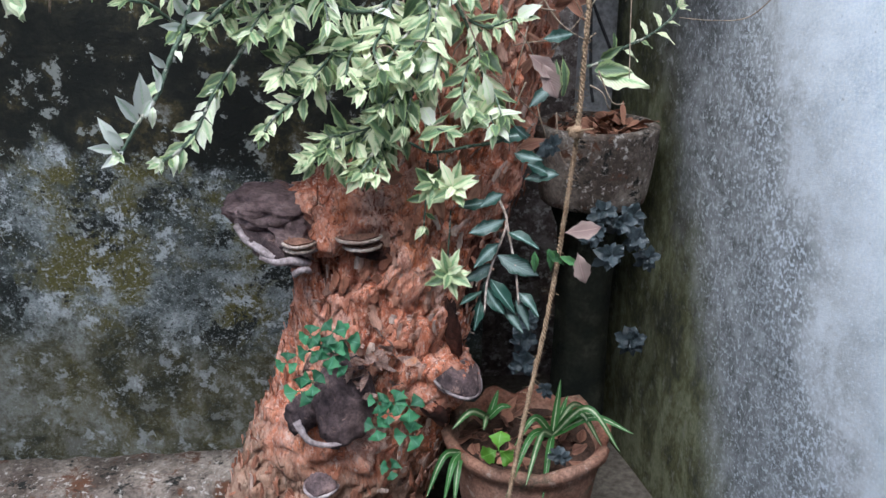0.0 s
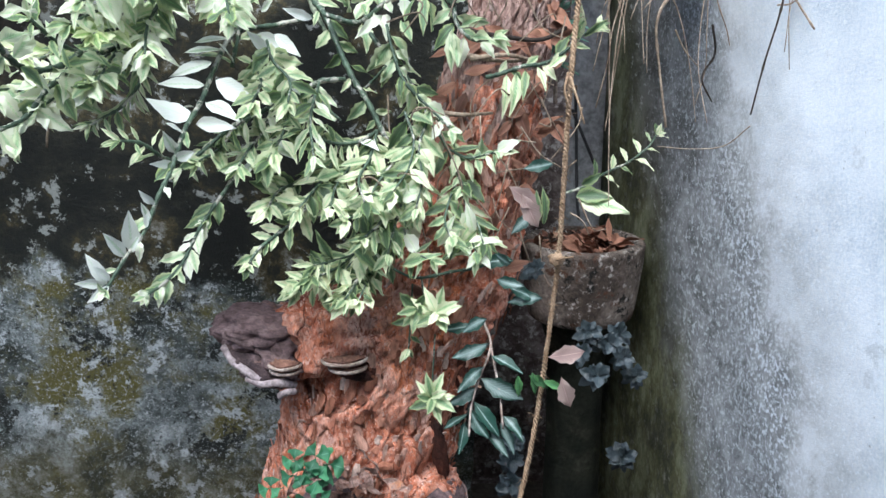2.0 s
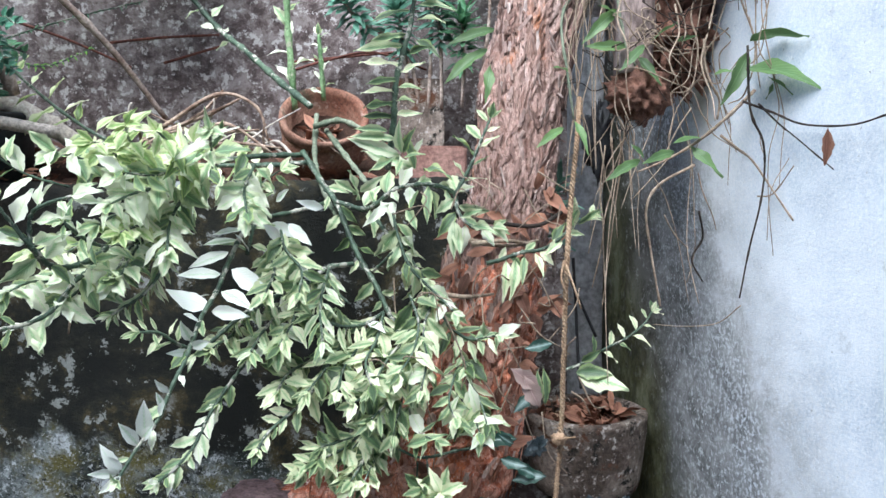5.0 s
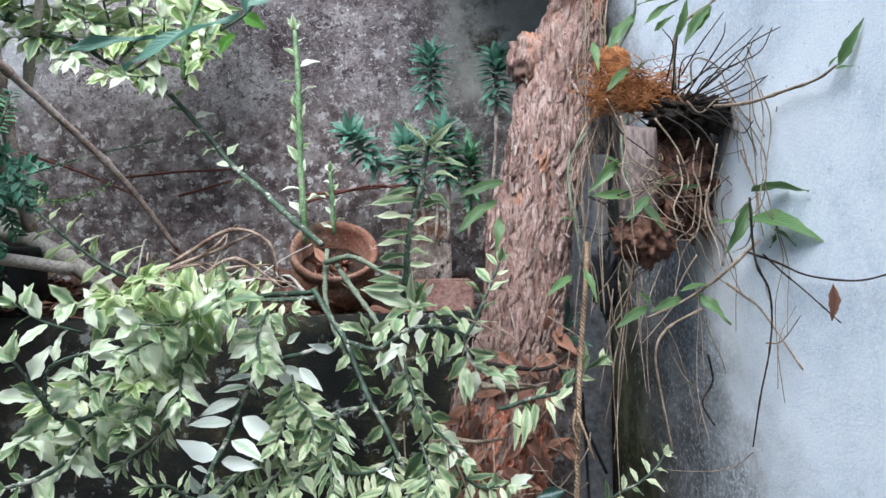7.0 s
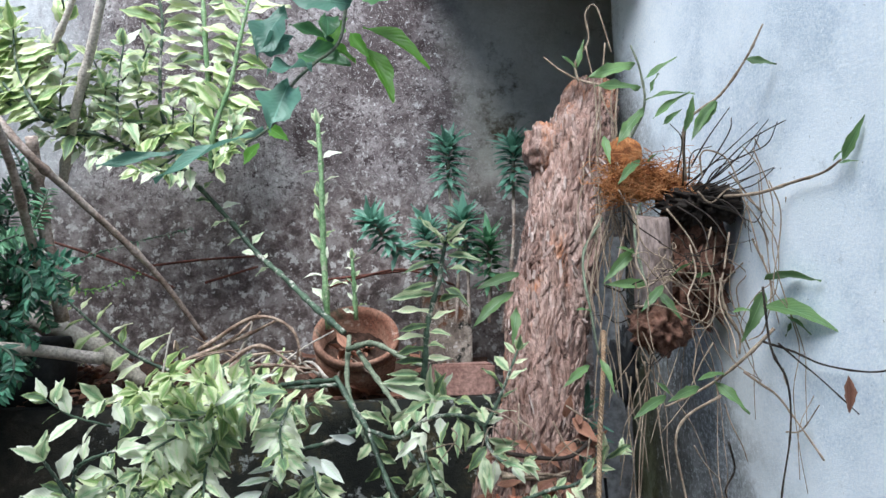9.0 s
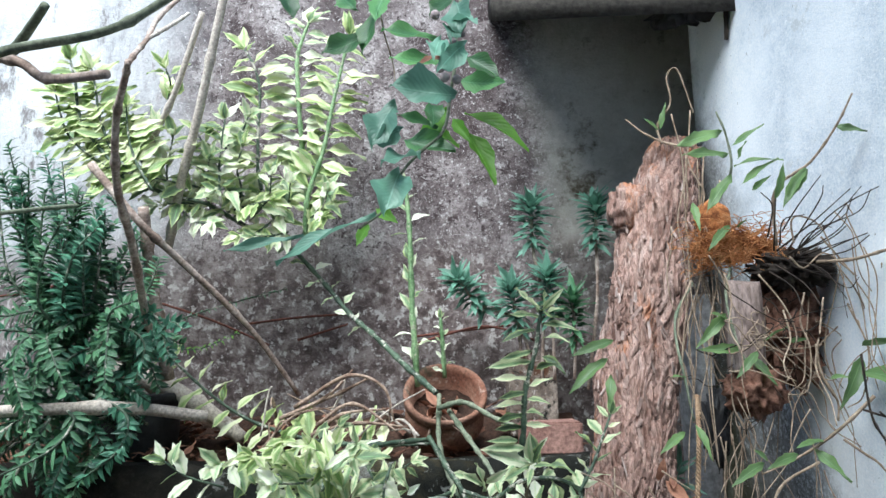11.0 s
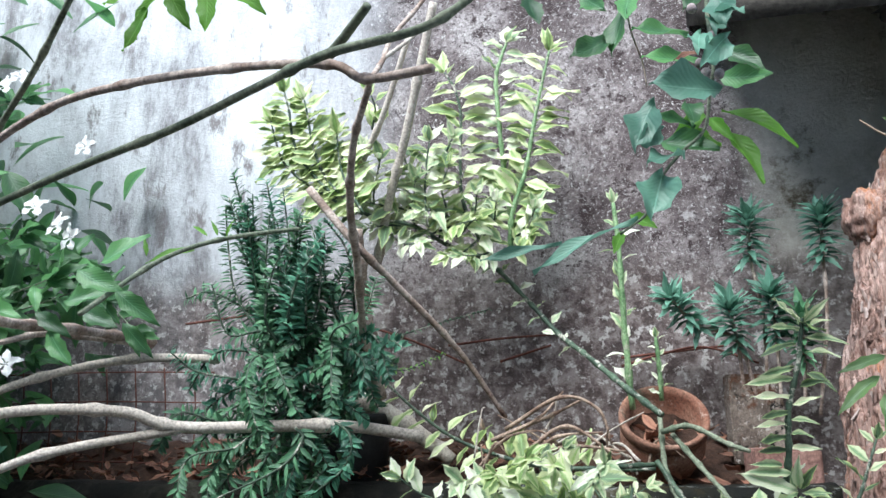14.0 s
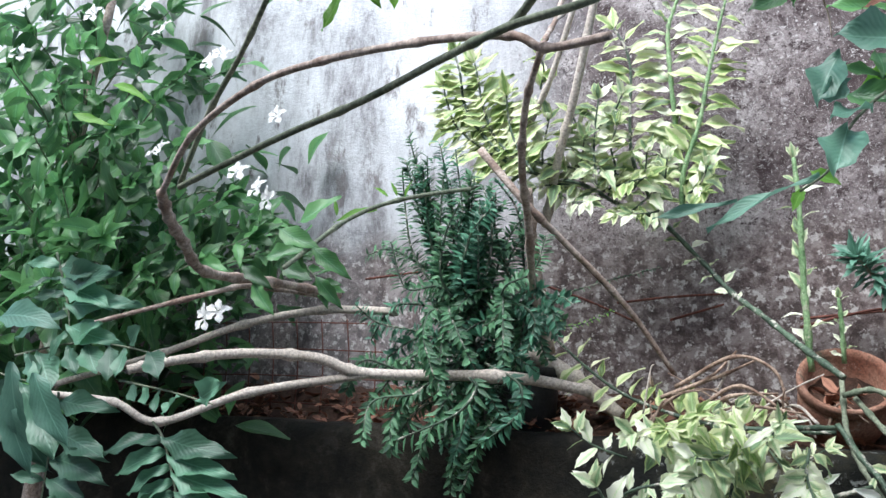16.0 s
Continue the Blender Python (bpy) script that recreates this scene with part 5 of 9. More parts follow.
leafy(right_cascade, [(0.034, 1.260, 1.370), (0.055, 1.242, 1.342), (0.089, 1.223, 1.302), (0.108, 1.205, 1.263), (0.131, 1.187, 1.225), (0.144, 1.168, 1.192), (0.148, 1.150, 1.182)], B_VAR, 0.006, 0.003, 0.0085, 0.08, 0.88, 55, seed=54, wild=0.45, hang=0.45)
leafy(right_cascade, [(0.056, 1.240, 1.381), (0.064, 1.220, 1.345), (0.078, 1.200, 1.309), (0.113, 1.180, 1.273), (0.133, 1.160, 1.254)], B_PALE, 0.004, 0.003, 0.011, 0.08, 0.9, 55, seed=55, wild=0.45, hang=0.5)
leafy(right_cascade, [(0.076, 1.180, 1.274), (0.086, 1.157, 1.241), (0.078, 1.133, 1.209), (0.059, 1.110, 1.185)], B_VAR, 0.0035, 0.002, 0.0085, 0.05, 0.95, 55, seed=970, hang=0.35, wild=0.5)
leafy(right_cascade, [(0.107, 1.180, 1.266), (0.093, 1.157, 1.233), (0.095, 1.133, 1.194), (0.086, 1.110, 1.163)], B_MIX, 0.0035, 0.002, 0.0085, 0.05, 0.90, 55, seed=971, hang=0.35, wild=0.5)
leafy(right_cascade, [(0.131, 1.180, 1.226), (0.154, 1.157, 1.217), (0.173, 1.133, 1.224), (0.185, 1.110, 1.231)], B_MIX, 0.0035, 0.002, 0.0085, 0.05, 0.90, 55, seed=972, hang=0.35, wild=0.5)
leafy(right_cascade, [(0.083, 1.180, 1.237), (0.060, 1.157, 1.212), (0.038, 1.133, 1.188), (0.024, 1.110, 1.165)], B_FINE, 0.0035, 0.002, 0.0085, 0.05, 0.95, 55, seed=973, hang=0.35, wild=0.5)
leafy(right_cascade, [(0.145, 1.180, 1.190), (0.132, 1.157, 1.166), (0.123, 1.133, 1.142), (0.128, 1.110, 1.126)], B_VAR, 0.0035, 0.002, 0.0085, 0.05, 0.95, 55, seed=974, hang=0.35, wild=0.5)
leafy(right_cascade, [(0.145, 1.180, 1.190), (0.154, 1.157, 1.158), (0.166, 1.133, 1.133), (0.169, 1.110, 1.117)], B_MIX, 0.0035, 0.002, 0.0085, 0.05, 0.95, 55, seed=975, hang=0.35, wild=0.5)
leafy(right_cascade, [(0.089, 1.180, 1.146), (0.073, 1.157, 1.130), (0.079, 1.133, 1.106), (0.103, 1.110, 1.097)], B_MIX, 0.0035, 0.002, 0.0085, 0.05, 0.90, 55, seed=976, hang=0.35, wild=0.5)
leafy(right_cascade, [(0.134, 1.180, 1.138), (0.153, 1.145, 1.123), (0.160, 1.110, 1.106)], B_PALE, 0.0035, 0.002, 0.0085, 0.05, 0.90, 55, seed=977, hang=0.35, wild=0.5)
leafy(right_cascade, [(0.089, 1.180, 1.185), (0.070, 1.157, 1.160), (0.058, 1.133, 1.129), (0.050, 1.110, 1.106)], B_MIX, 0.0035, 0.002, 0.0085, 0.05, 0.84, 55, seed=978, hang=0.35, wild=0.5)
leafy(right_cascade, [(0.050, 1.180, 1.109), (0.031, 1.157, 1.085), (0.013, 1.133, 1.070), (-0.008, 1.110, 1.053)], B_SLIM, 0.0035, 0.002, 0.0085, 0.05, 1.01, 55, seed=979, hang=0.35, wild=0.5)
leafy(right_cascade, [(0.028, 1.180, 1.110), (0.013, 1.157, 1.097), (-0.015, 1.133, 1.094), (-0.041, 1.110, 1.094)], B_SLIM, 0.0035, 0.002, 0.0085, 0.05, 1.01, 55, seed=980, hang=0.35, wild=0.5)
leafy(right_cascade, [(0.058, 1.180, 1.124), (0.028, 1.157, 1.108), (-0.023, 1.133, 1.064), (-0.064, 1.110, 1.064)], B_VAR, 0.0035, 0.002, 0.0085, 0.05, 0.90, 55, seed=981, hang=0.35, wild=0.5)
leafy(right_cascade, [(0.050, 1.180, 1.078), (0.027, 1.145, 1.066), (0.013, 1.110, 1.048)], B_VAR, 0.0035, 0.002, 0.0085, 0.05, 0.90, 55, seed=982, hang=0.35, wild=0.5)
thin_stem = leafy(right_cascade, [(0.294, 1.220, 1.156), (0.320, 1.226, 1.163), (0.353, 1.232, 1.181), (0.387, 1.238, 1.195), (0.415, 1.244, 1.214), (0.429, 1.250, 1.231)], B_VAR, 0.004, 0.0025, 0.0115, 0.3, 0.68, 55, seed=57, **RANKED)
set_leaves(thin_stem, B_VAR, [((0.311, 1.210, 1.148), (0.376, 1.180, 1.148)), ((0.308, 1.210, 1.154), (0.350, 1.190, 1.166)), ((0.318, 1.220, 1.168), (0.339, 1.200, 1.184))], 1.0)
low_loop = leafy(right_cascade, [(0.144, 1.170, 1.178), (0.169, 1.162, 1.126), (0.183, 1.154, 1.081), (0.130, 1.146, 1.070), (0.086, 1.138, 1.066), (0.057, 1.130, 1.081)], B_VAR, 0.005, 0.003, 0.05, 0.3, 0.8, 55, seed=58, tip=False)
set_leaves(low_loop, B_PALE, [((0.038, 1.130, 1.079), (0.002, 1.100, 1.121)), ((0.067, 1.130, 1.085), (0.107, 1.100, 1.108)), ((0.050, 1.140, 1.088), (0.034, 1.120, 1.100)), ((0.114, 1.140, 1.106), (0.133, 1.120, 1.151)), ((0.132, 1.140, 1.111), (0.152, 1.100, 1.107)), ((0.146, 1.140, 1.100), (0.176, 1.100, 1.138)), ((0.161, 1.140, 1.120), (0.152, 1.120, 1.160)), ((0.243, 1.130, 1.140), (0.236, 1.120, 1.180)), ((0.248, 1.130, 1.135), (0.251, 1.110, 1.179)), ((0.106, 1.150, 1.155), (0.098, 1.120, 1.184))])
leafy(right_cascade, [(0.094, 1.160, 1.059), (0.097, 1.150, 1.035), (0.106, 1.140, 1.018)], B_VAR, 0.0025, 0.002, 0.05, 0.9, 0.8, seed=61, tip=False)
leafy(right_cascade, [(0.082, 1.160, 1.051), (0.079, 1.155, 1.006), (0.075, 1.150, 0.964)], B_VAR, 0.0025, 0.002, 0.02, 0.3, 0.8, 45, seed=62, wild=0.3)
leafy(right_cascade, [(0.110, 1.140, 0.987), (0.107, 1.140, 0.939), (0.104, 1.140, 0.898)], B_VAR, 0.0022, 0.0018, 0.09, 0.95, 0.8, seed=63, tip=False)
rosette(right_cascade, (0.110, 1.130, 1.018), B_VAR, 10, 0.8, TO_EYE, 75, 66)
rosette(right_cascade, (0.103, 1.120, 0.904), B_VAR, 10, 0.8, TO_EYE, 75, 67)
rosette(right_cascade, (0.089, 1.140, 1.023), B_VAR, 7, 0.8, (-0.2, -0.8, 0.3), 75, 68)

# tall pale stems against the back wall
tall = thing("variegated_shrub", (-0.12, 1.6, BED + 0.03), "tall pale-leaved succulent shrub against the back wall", "shrub")
RANK = dict(side=(1, 0.1, 0), face=(0, -1.0, 0.75), wild=0.2)
leafy(tall, [(-0.072, 1.440, 1.546), (-0.130, 1.500, 1.595), (-0.193, 1.570, 1.653), (-0.251, 1.620, 1.703), (-0.312, 1.650, 1.775), (-0.388, 1.630, 1.855), (-0.464, 1.600, 1.887), (-0.530, 1.580, 1.926), (-0.607, 1.560, 1.944), (-0.675, 1.530, 1.980)], B_PALE, 0.0105, 0.006, 0.024, 0.3, 0.75, seed=71, material=M_STEM)
leafy(tall, [(-0.327, 1.620, 1.893), (-0.334, 1.620, 1.925), (-0.346, 1.620, 2.038), (-0.354, 1.620, 2.138), (-0.358, 1.620, 2.239), (-0.348, 1.620, 2.281), (-0.334, 1.620, 2.319)], B_PALE, 0.011, 0.006, 0.0115, 0.12, 1.65, 70, seed=72, material=M_PALESTEM, **RANK)
leafy(tall, [(-0.335, 1.600, 1.859), (-0.331, 1.600, 1.936), (-0.300, 1.600, 2.030), (-0.280, 1.600, 2.126), (-0.260, 1.600, 2.215), (-0.243, 1.600, 2.281)], B_YELL, 0.010, 0.005, 0.0115, 0.05, 1.65, 66, seed=73, material=M_PALESTEM, **RANK)
leafy(tall, [(-0.397, 1.600, 1.892), (-0.429, 1.600, 1.972), (-0.434, 1.600, 2.053), (-0.431, 1.600, 2.160), (-0.444, 1.600, 2.220), (-0.465, 1.600, 2.259)], B_YELL, 0.007, 0.004, 0.0125, 0.1, 1.6, 70, seed=74, material=M_STEM, **RANK)
leafy(tall, [(-0.664, 1.500, 1.971), (-0.718, 1.500, 2.029), (-0.757, 1.500, 2.094), (-0.769, 1.500, 2.160), (-0.781, 1.500, 2.206)], B_YELL, 0.007, 0.004, 0.0075, 0.02, 1.55, 70, seed=75, **RANK)
leafy(tall, [(-0.491, 1.550, 1.915), (-0.496, 1.550, 1.977), (-0.493, 1.550, 2.040), (-0.486, 1.550, 2.092)], B_PALE, 0.005, 0.003, 0.0105, 0.05, 1.4, 66, seed=76, **RANK)
leafy(tall, [(-0.618, 1.600, 1.944), (-0.569, 1.570, 1.986), (-0.545, 1.540, 2.024)], B_YELL, 0.0045, 0.0025, 0.0115, 0.05, 1.3, 64, seed=700, face=(0, -0.7, 0.8), wild=0.33)
leafy(tall, [(-0.610, 1.600, 1.947), (-0.613, 1.580, 1.991), (-0.599, 1.560, 2.033), (-0.586, 1.540, 2.058)], B_PALE, 0.0045, 0.0025, 0.0115, 0.05, 1.3, 64, seed=701, face=(0, -0.7, 0.8), wild=0.33)
leafy(tall, [(-0.644, 1.600, 1.981), (-0.671, 1.580, 2.026), (-0.682, 1.560, 2.053), (-0.688, 1.540, 2.096)], B_PALE, 0.0045, 0.0025, 0.0115, 0.05, 1.3, 64, seed=702, face=(0, -0.7, 0.8), wild=0.33)
leafy(tall, [(-0.703, 1.600, 2.000), (-0.689, 1.570, 2.040), (-0.667, 1.540, 2.071)], B_YELL, 0.0045, 0.0025, 0.0115, 0.05, 1.3, 64, seed=703, face=(0, -0.7, 0.8), wild=0.33)
leafy(tall, [(-0.560, 1.600, 1.929), (-0.529, 1.570, 1.968), (-0.513, 1.540, 2.007)], B_PALE, 0.0045, 0.0025, 0.0115, 0.05, 1.3, 64, seed=704, face=(0, -0.7, 0.8), wild=0.33)
leafy(tall, [(-0.528, 1.600, 1.920), (-0.539, 1.580, 1.956), (-0.590, 1.560, 1.968), (-0.623, 1.540, 1.973)], B_PALE, 0.0045, 0.0025, 0.0115, 0.05, 1.3, 64, seed=705, face=(0, -0.7, 0.8), wild=0.33)
leafy(tall, [(-0.480, 1.600, 1.902), (-0.460, 1.580, 1.952), (-0.464, 1.560, 1.994), (-0.444, 1.540, 2.035)], B_YELL, 0.0045, 0.0025, 0.0115, 0.05, 1.3, 64, seed=706, face=(0, -0.7, 0.8), wild=0.33)
leafy(tall, [(-0.448, 1.600, 1.893), (-0.403, 1.570, 1.932), (-0.390, 1.540, 1.970)], B_PALE, 0.0045, 0.0025, 0.0115, 0.05, 1.3, 64, seed=707, face=(0, -0.7, 0.8), wild=0.33)
leafy(tall, [(-0.401, 1.600, 1.892), (-0.365, 1.570, 1.915), (-0.352, 1.540, 1.953)], B_PALE, 0.0045, 0.0025, 0.0115, 0.05, 1.3, 64, seed=708, face=(0, -0.7, 0.8), wild=0.33)
leafy(tall, [(-0.496, 1.600, 1.911), (-0.442, 1.570, 1.918), (-0.390, 1.540, 1.920)], B_YELL, 0.0045, 0.0025, 0.0115, 0.05, 1.3, 64, seed=709, face=(0, -0.7, 0.8), wild=0.33)
leafy(tall, [(-0.544, 1.600, 1.929), (-0.576, 1.570, 1.927), (-0.613, 1.540, 1.917)], B_PALE, 0.0045, 0.0025, 0.0115, 0.05, 1.3, 64, seed=710, face=(0, -0.7, 0.8), wild=0.33)
leafy(tall, [(-0.601, 1.600, 1.943), (-0.641, 1.570, 1.957), (-0.671, 1.540, 1.967)], B_PALE, 0.0045, 0.0025, 0.0115, 0.05, 1.3, 64, seed=711, face=(0, -0.7, 0.8), wild=0.33)
leafy(tall, [(-0.505, 1.600, 1.991), (-0.530, 1.570, 2.032), (-0.538, 1.540, 2.063)], B_YELL, 0.0045, 0.0025, 0.0115, 0.05, 1.3, 64, seed=712, face=(0, -0.7, 0.8), wild=0.33)
leafy(tall, [(-0.506, 1.600, 2.040), (-0.459, 1.570, 2.069), (-0.437, 1.540, 2.090)], B_PALE, 0.0045, 0.0025, 0.0115, 0.05, 1.3, 64, seed=713, face=(0, -0.7, 0.8), wild=0.33)
leafy(tall, [(-0.433, 1.600, 1.924), (-0.473, 1.570, 1.950), (-0.497, 1.540, 1.944)], B_PALE, 0.0045, 0.0025, 0.0115, 0.05, 1.3, 64, seed=714, face=(0, -0.7, 0.8), wild=0.33)
leafy(tall, [(-0.624, 1.600, 2.147), (-0.607, 1.570, 2.176), (-0.606, 1.540, 2.198)], B_YELL, 0.0045, 0.0025, 0.0115, 0.05, 1.3, 64, seed=715, face=(0, -0.7, 0.8), wild=0.33)
leafy(tall, [(-0.670, 1.600, 2.015), (-0.636, 1.570, 2.054), (-0.619, 1.540, 2.084)], B_PALE, 0.0045, 0.0025, 0.0115, 0.05, 1.3, 64, seed=716, face=(0, -0.7, 0.8), wild=0.33)
leafy(tall, [(-0.765, 1.600, 2.062), (-0.786, 1.570, 2.062), (-0.806, 1.540, 2.062)], B_PALE, 0.0045, 0.0025, 0.0115, 0.05, 1.3, 64, seed=717, face=(0, -0.7, 0.8), wild=0.33)
leafy(tall, [(-0.401, 1.600, 1.892), (-0.426, 1.570, 1.863), (-0.449, 1.540, 1.850)], B_YELL, 0.0045, 0.0025, 0.0115, 0.05, 1.3, 64, seed=718, face=(0, -0.7, 0.8), wild=0.33)
leafy(tall, [(-0.332, 1.600, 1.889), (-0.297, 1.570, 1.905), (-0.278, 1.540, 1.934)], B_PALE, 0.0045, 0.0025, 0.0115, 0.05, 1.3, 64, seed=719, face=(0, -0.7, 0.8), wild=0.33)
leafy(tall, [(-0.370, 1.600, 1.867), (-0.395, 1.570, 1.855), (-0.419, 1.540, 1.850)], B_PALE, 0.0045, 0.0025, 0.0115, 0.05, 1.3, 64, seed=720, face=(0, -0.7, 0.8), wild=0.33)
leafy(tall, [(-0.332, 1.600, 1.858), (-0.304, 1.570, 1.882), (-0.286, 1.540, 1.882)], B_YELL, 0.0045, 0.0025, 0.0115, 0.05, 1.3, 64, seed=721, face=(0, -0.7, 0.8), wild=0.33)
leafy(tall, [(-0.618, 1.600, 1.944), (-0.551, 1.570, 1.891), (-0.511, 1.540, 1.879)], B_PALE, 0.0045, 0.0025, 0.0115, 0.05, 1.3, 64, seed=722, face=(0, -0.7, 0.8), wild=0.33)
leafy(tall, [(-0.648, 1.500, 1.971), (-0.689, 1.500, 2.019), (-0.716, 1.500, 2.084), (-0.727, 1.500, 2.141), (-0.737, 1.500, 2.186)], B_YELL, 0.006, 0.003, 0.0085, 0.05, 1.5, 70, seed=760, **RANK)
leafy(tall, [(-0.663, 1.500, 1.964), (-0.737, 1.500, 2.014), (-0.779, 1.500, 2.056), (-0.798, 1.500, 2.105), (-0.809, 1.500, 2.146)], B_YELL, 0.006, 0.003, 0.0085, 0.05, 1.5, 70, seed=761, **RANK)
leafy(tall, [(-0.608, 1.500, 1.938), (-0.641, 1.500, 1.994), (-0.659, 1.500, 2.049), (-0.665, 1.500, 2.105)], B_YELL, 0.006, 0.003, 0.0085, 0.05, 1.5, 70, seed=762, **RANK)


potted = thing("potted_stem", (-0.05, 1.63, 1.53), "thick pale green succulent stem with few leaves in a tilted pot", "succulent")
leafy(potted, [(-0.118, 1.63, 1.556), (-0.124, 1.61, 1.711), (-0.126, 1.6, 1.853), (-0.132, 1.6, 1.95)], B_PALE, 0.012, 0.008, 0.024, 0.12, 0.85, 45, (1, 0, 0), seed=85, material=M_PALESTEM)
leafy(potted, [(-0.064, 1.62, 1.572), (-0.066, 1.6, 1.645), (-0.069, 1.6, 1.687)], B_PALE, 0.009, 0.006, 0.012, 0.1, 0.6, 45, (1, 0, 0), seed=86, material=M_PALESTEM)
leafy(potted, [(-0.074, 1.5, 1.517), (-0.026, 1.5, 1.527), (0.027, 1.47, 1.5), (0.061, 1.45, 1.487)], B_VAR, 0.0095, 0.007, 0.2, 0.9, 0.5, seed=87, tip=False, material=M_GREENBR)
leafy(potted, [(-0.072, 1.55, 1.541), (-0.071, 1.48, 1.466), (-0.056, 1.44, 1.414), (-0.031, 1.36, 1.373)], B_VAR, 0.0085, 0.007, 0.2, 0.9, 0.5, seed=88, tip=False, material=M_GREENBR)
leafy(potted, [(-0.054, 1.52, 1.512), (-0.013, 1.45, 1.459), (0.017, 1.4, 1.42), (0.028, 1.35, 1.392)], B_VAR, 0.009, 0.006, 0.2, 0.9, 0.5, seed=89, tip=False, material=M_GREENBR)
leafy(potted, [(-0.086, 1.500, 1.457), (-0.168, 1.530, 1.454), (-0.289, 1.560, 1.458), (-0.388, 1.580, 1.482), (-0.459, 1.600, 1.509), (-0.516, 1.600, 1.548), (-0.575, 1.600, 1.599), (-0.623, 1.600, 1.648)], B_YELL, 0.0085, 0.004, 0.0155, 0.12, 1.45, 66, seed=90, hang=0.15, **RANKED)
leafy(potted, [(-0.255, 1.36, 1.444), (-0.264, 1.36, 1.47), (-0.228, 1.36, 1.497)], B_VAR, 0.003, 0.002, 0.012, 0.2, 1.0, seed=91, hang=0.4)
leafy(potted, [(-0.365, 1.2, 1.424), (-0.409, 1.18, 1.441), (-0.44, 1.17, 1.464)], B_PALE, 0.003, 0.002, 0.012, 0.2, 1.0, seed=92, hang=0.1)
leafy(potted, [(-0.184, 1.36, 1.437), (-0.155, 1.3, 1.41), (-0.13, 1.3, 1.427), (-0.105, 1.3, 1.443)], B_VAR, 0.003, 0.002, 0.014, 0.2, 1.0, seed=93, hang=0.5)
leafy(potted, [(-0.3, 1.25, 1.428), (-0.26, 1.2, 1.411), (-0.213, 1.2, 1.42), (-0.204, 1.2, 1.48)], B_YELL, 0.003, 0.002, 0.014, 0.2, 1.0, seed=94, hang=0.3)

fish = thing("fishbone_succulent", (0.12, 1.2, BED), "upright succulent with narrow cream-edged leaves in two ranks", "succulent")
fish_stem = leafy(fish, [(0.050, 1.120, 1.441), (0.058, 1.100, 1.495), (0.063, 1.100, 1.550), (0.078, 1.100, 1.601), (0.084, 1.100, 1.634), (0.089, 1.100, 1.660)], B_VAR, 0.008, 0.004, 0.5, 0.98, 0.5, seed=95, tip=False)
set_leaves(fish_stem, B_VAR, [((0.089, 1.100, 1.636), (0.139, 1.070, 1.637)), ((0.089, 1.100, 1.618), (0.129, 1.070, 1.619)), ((0.086, 1.100, 1.594), (0.123, 1.070, 1.575)), ((0.078, 1.100, 1.578), (0.104, 1.070, 1.590)), ((0.079, 1.100, 1.629), (0.026, 1.070, 1.620)), ((0.074, 1.100, 1.601), (0.025, 1.070, 1.585)), ((0.071, 1.100, 1.587), (0.006, 1.070, 1.580)), ((0.068, 1.100, 1.565), (0.013, 1.070, 1.565)), ((0.065, 1.100, 1.548), (0.018, 1.070, 1.543)), ((0.062, 1.100, 1.533), (0.017, 1.070, 1.534)), ((0.060, 1.100, 1.519), (0.013, 1.070, 1.514)), ((0.058, 1.100, 1.504), (0.013, 1.070, 1.506)), ((0.067, 1.100, 1.556), (0.101, 1.070, 1.567)), ((0.064, 1.100, 1.539), (0.094, 1.070, 1.543)), ((0.061, 1.100, 1.522), (0.088, 1.070, 1.527))], 0.56, 0.82)
set_leaves(fish_stem, B_VAR, [((0.060, 1.100, 1.508), (0.096, 1.070, 1.505)), ((0.086, 1.100, 1.653), (0.048, 1.070, 1.686)), ((0.090, 1.100, 1.655), (0.117, 1.070, 1.684)), ((0.090, 1.100, 1.660), (0.092, 1.070, 1.685)), ((0.086, 1.100, 1.646), (0.036, 1.070, 1.653)), ((0.086, 1.100, 1.658), (0.062, 1.070, 1.676)), ((0.093, 1.100, 1.648), (0.116, 1.070, 1.663))], 0.56, 0.82)
set_leaves(fish_stem, B_PALE, [((0.067, 1.100, 1.460), (0.054, 1.060, 1.495)), ((0.069, 1.100, 1.460), (0.073, 1.060, 1.489)), ((0.064, 1.100, 1.457), (0.001, 1.060, 1.479)), ((0.069, 1.100, 1.455), (0.098, 1.060, 1.461)), ((0.064, 1.100, 1.453), (0.027, 1.060, 1.445)), ((0.068, 1.100, 1.451), (0.059, 1.060, 1.442)), ((0.059, 1.100, 1.477), (0.006, 1.060, 1.486)), ((0.050, 1.100, 1.486), (0.015, 1.060, 1.493))], 0.56, 0.82)


# dead leaves and fine dry stalks caught among the stems on the stump
cl = random.Random(23)
dead_v, dead_m = [], []
for k in range(90):
    z = cl.uniform(1.0, 1.42)
    cx, cy, _, r = ring_at(z)
    a = cl.uniform(3.6, 5.9)
    p = Vector((cx + (r + 0.012) * math.cos(a), cy + (r + 0.016) * math.sin(a) * 0.95, z))
    dead_v.append(leaf_data(cl.uniform(0.025, 0.055), cl.uniform(0.01, 0.02), cl.uniform(-0.3, 0.5), cl.uniform(-0.4, 0.6), 0.12))
    dead_m.append(aim(p, (cl.uniform(-1, 1), cl.uniform(-0.5, 0), cl.uniform(-1, 0.3)), (cl.uniform(-.5, .5), -1, cl.uniform(0, 0.8))))
tagged(new("leaf_litter", scatter("leaf_litter", dead_v, dead_m, M_DEAD)), "dry red-brown leaves caught on the stump", "leaf litter", kind="stuff")
stalks = []
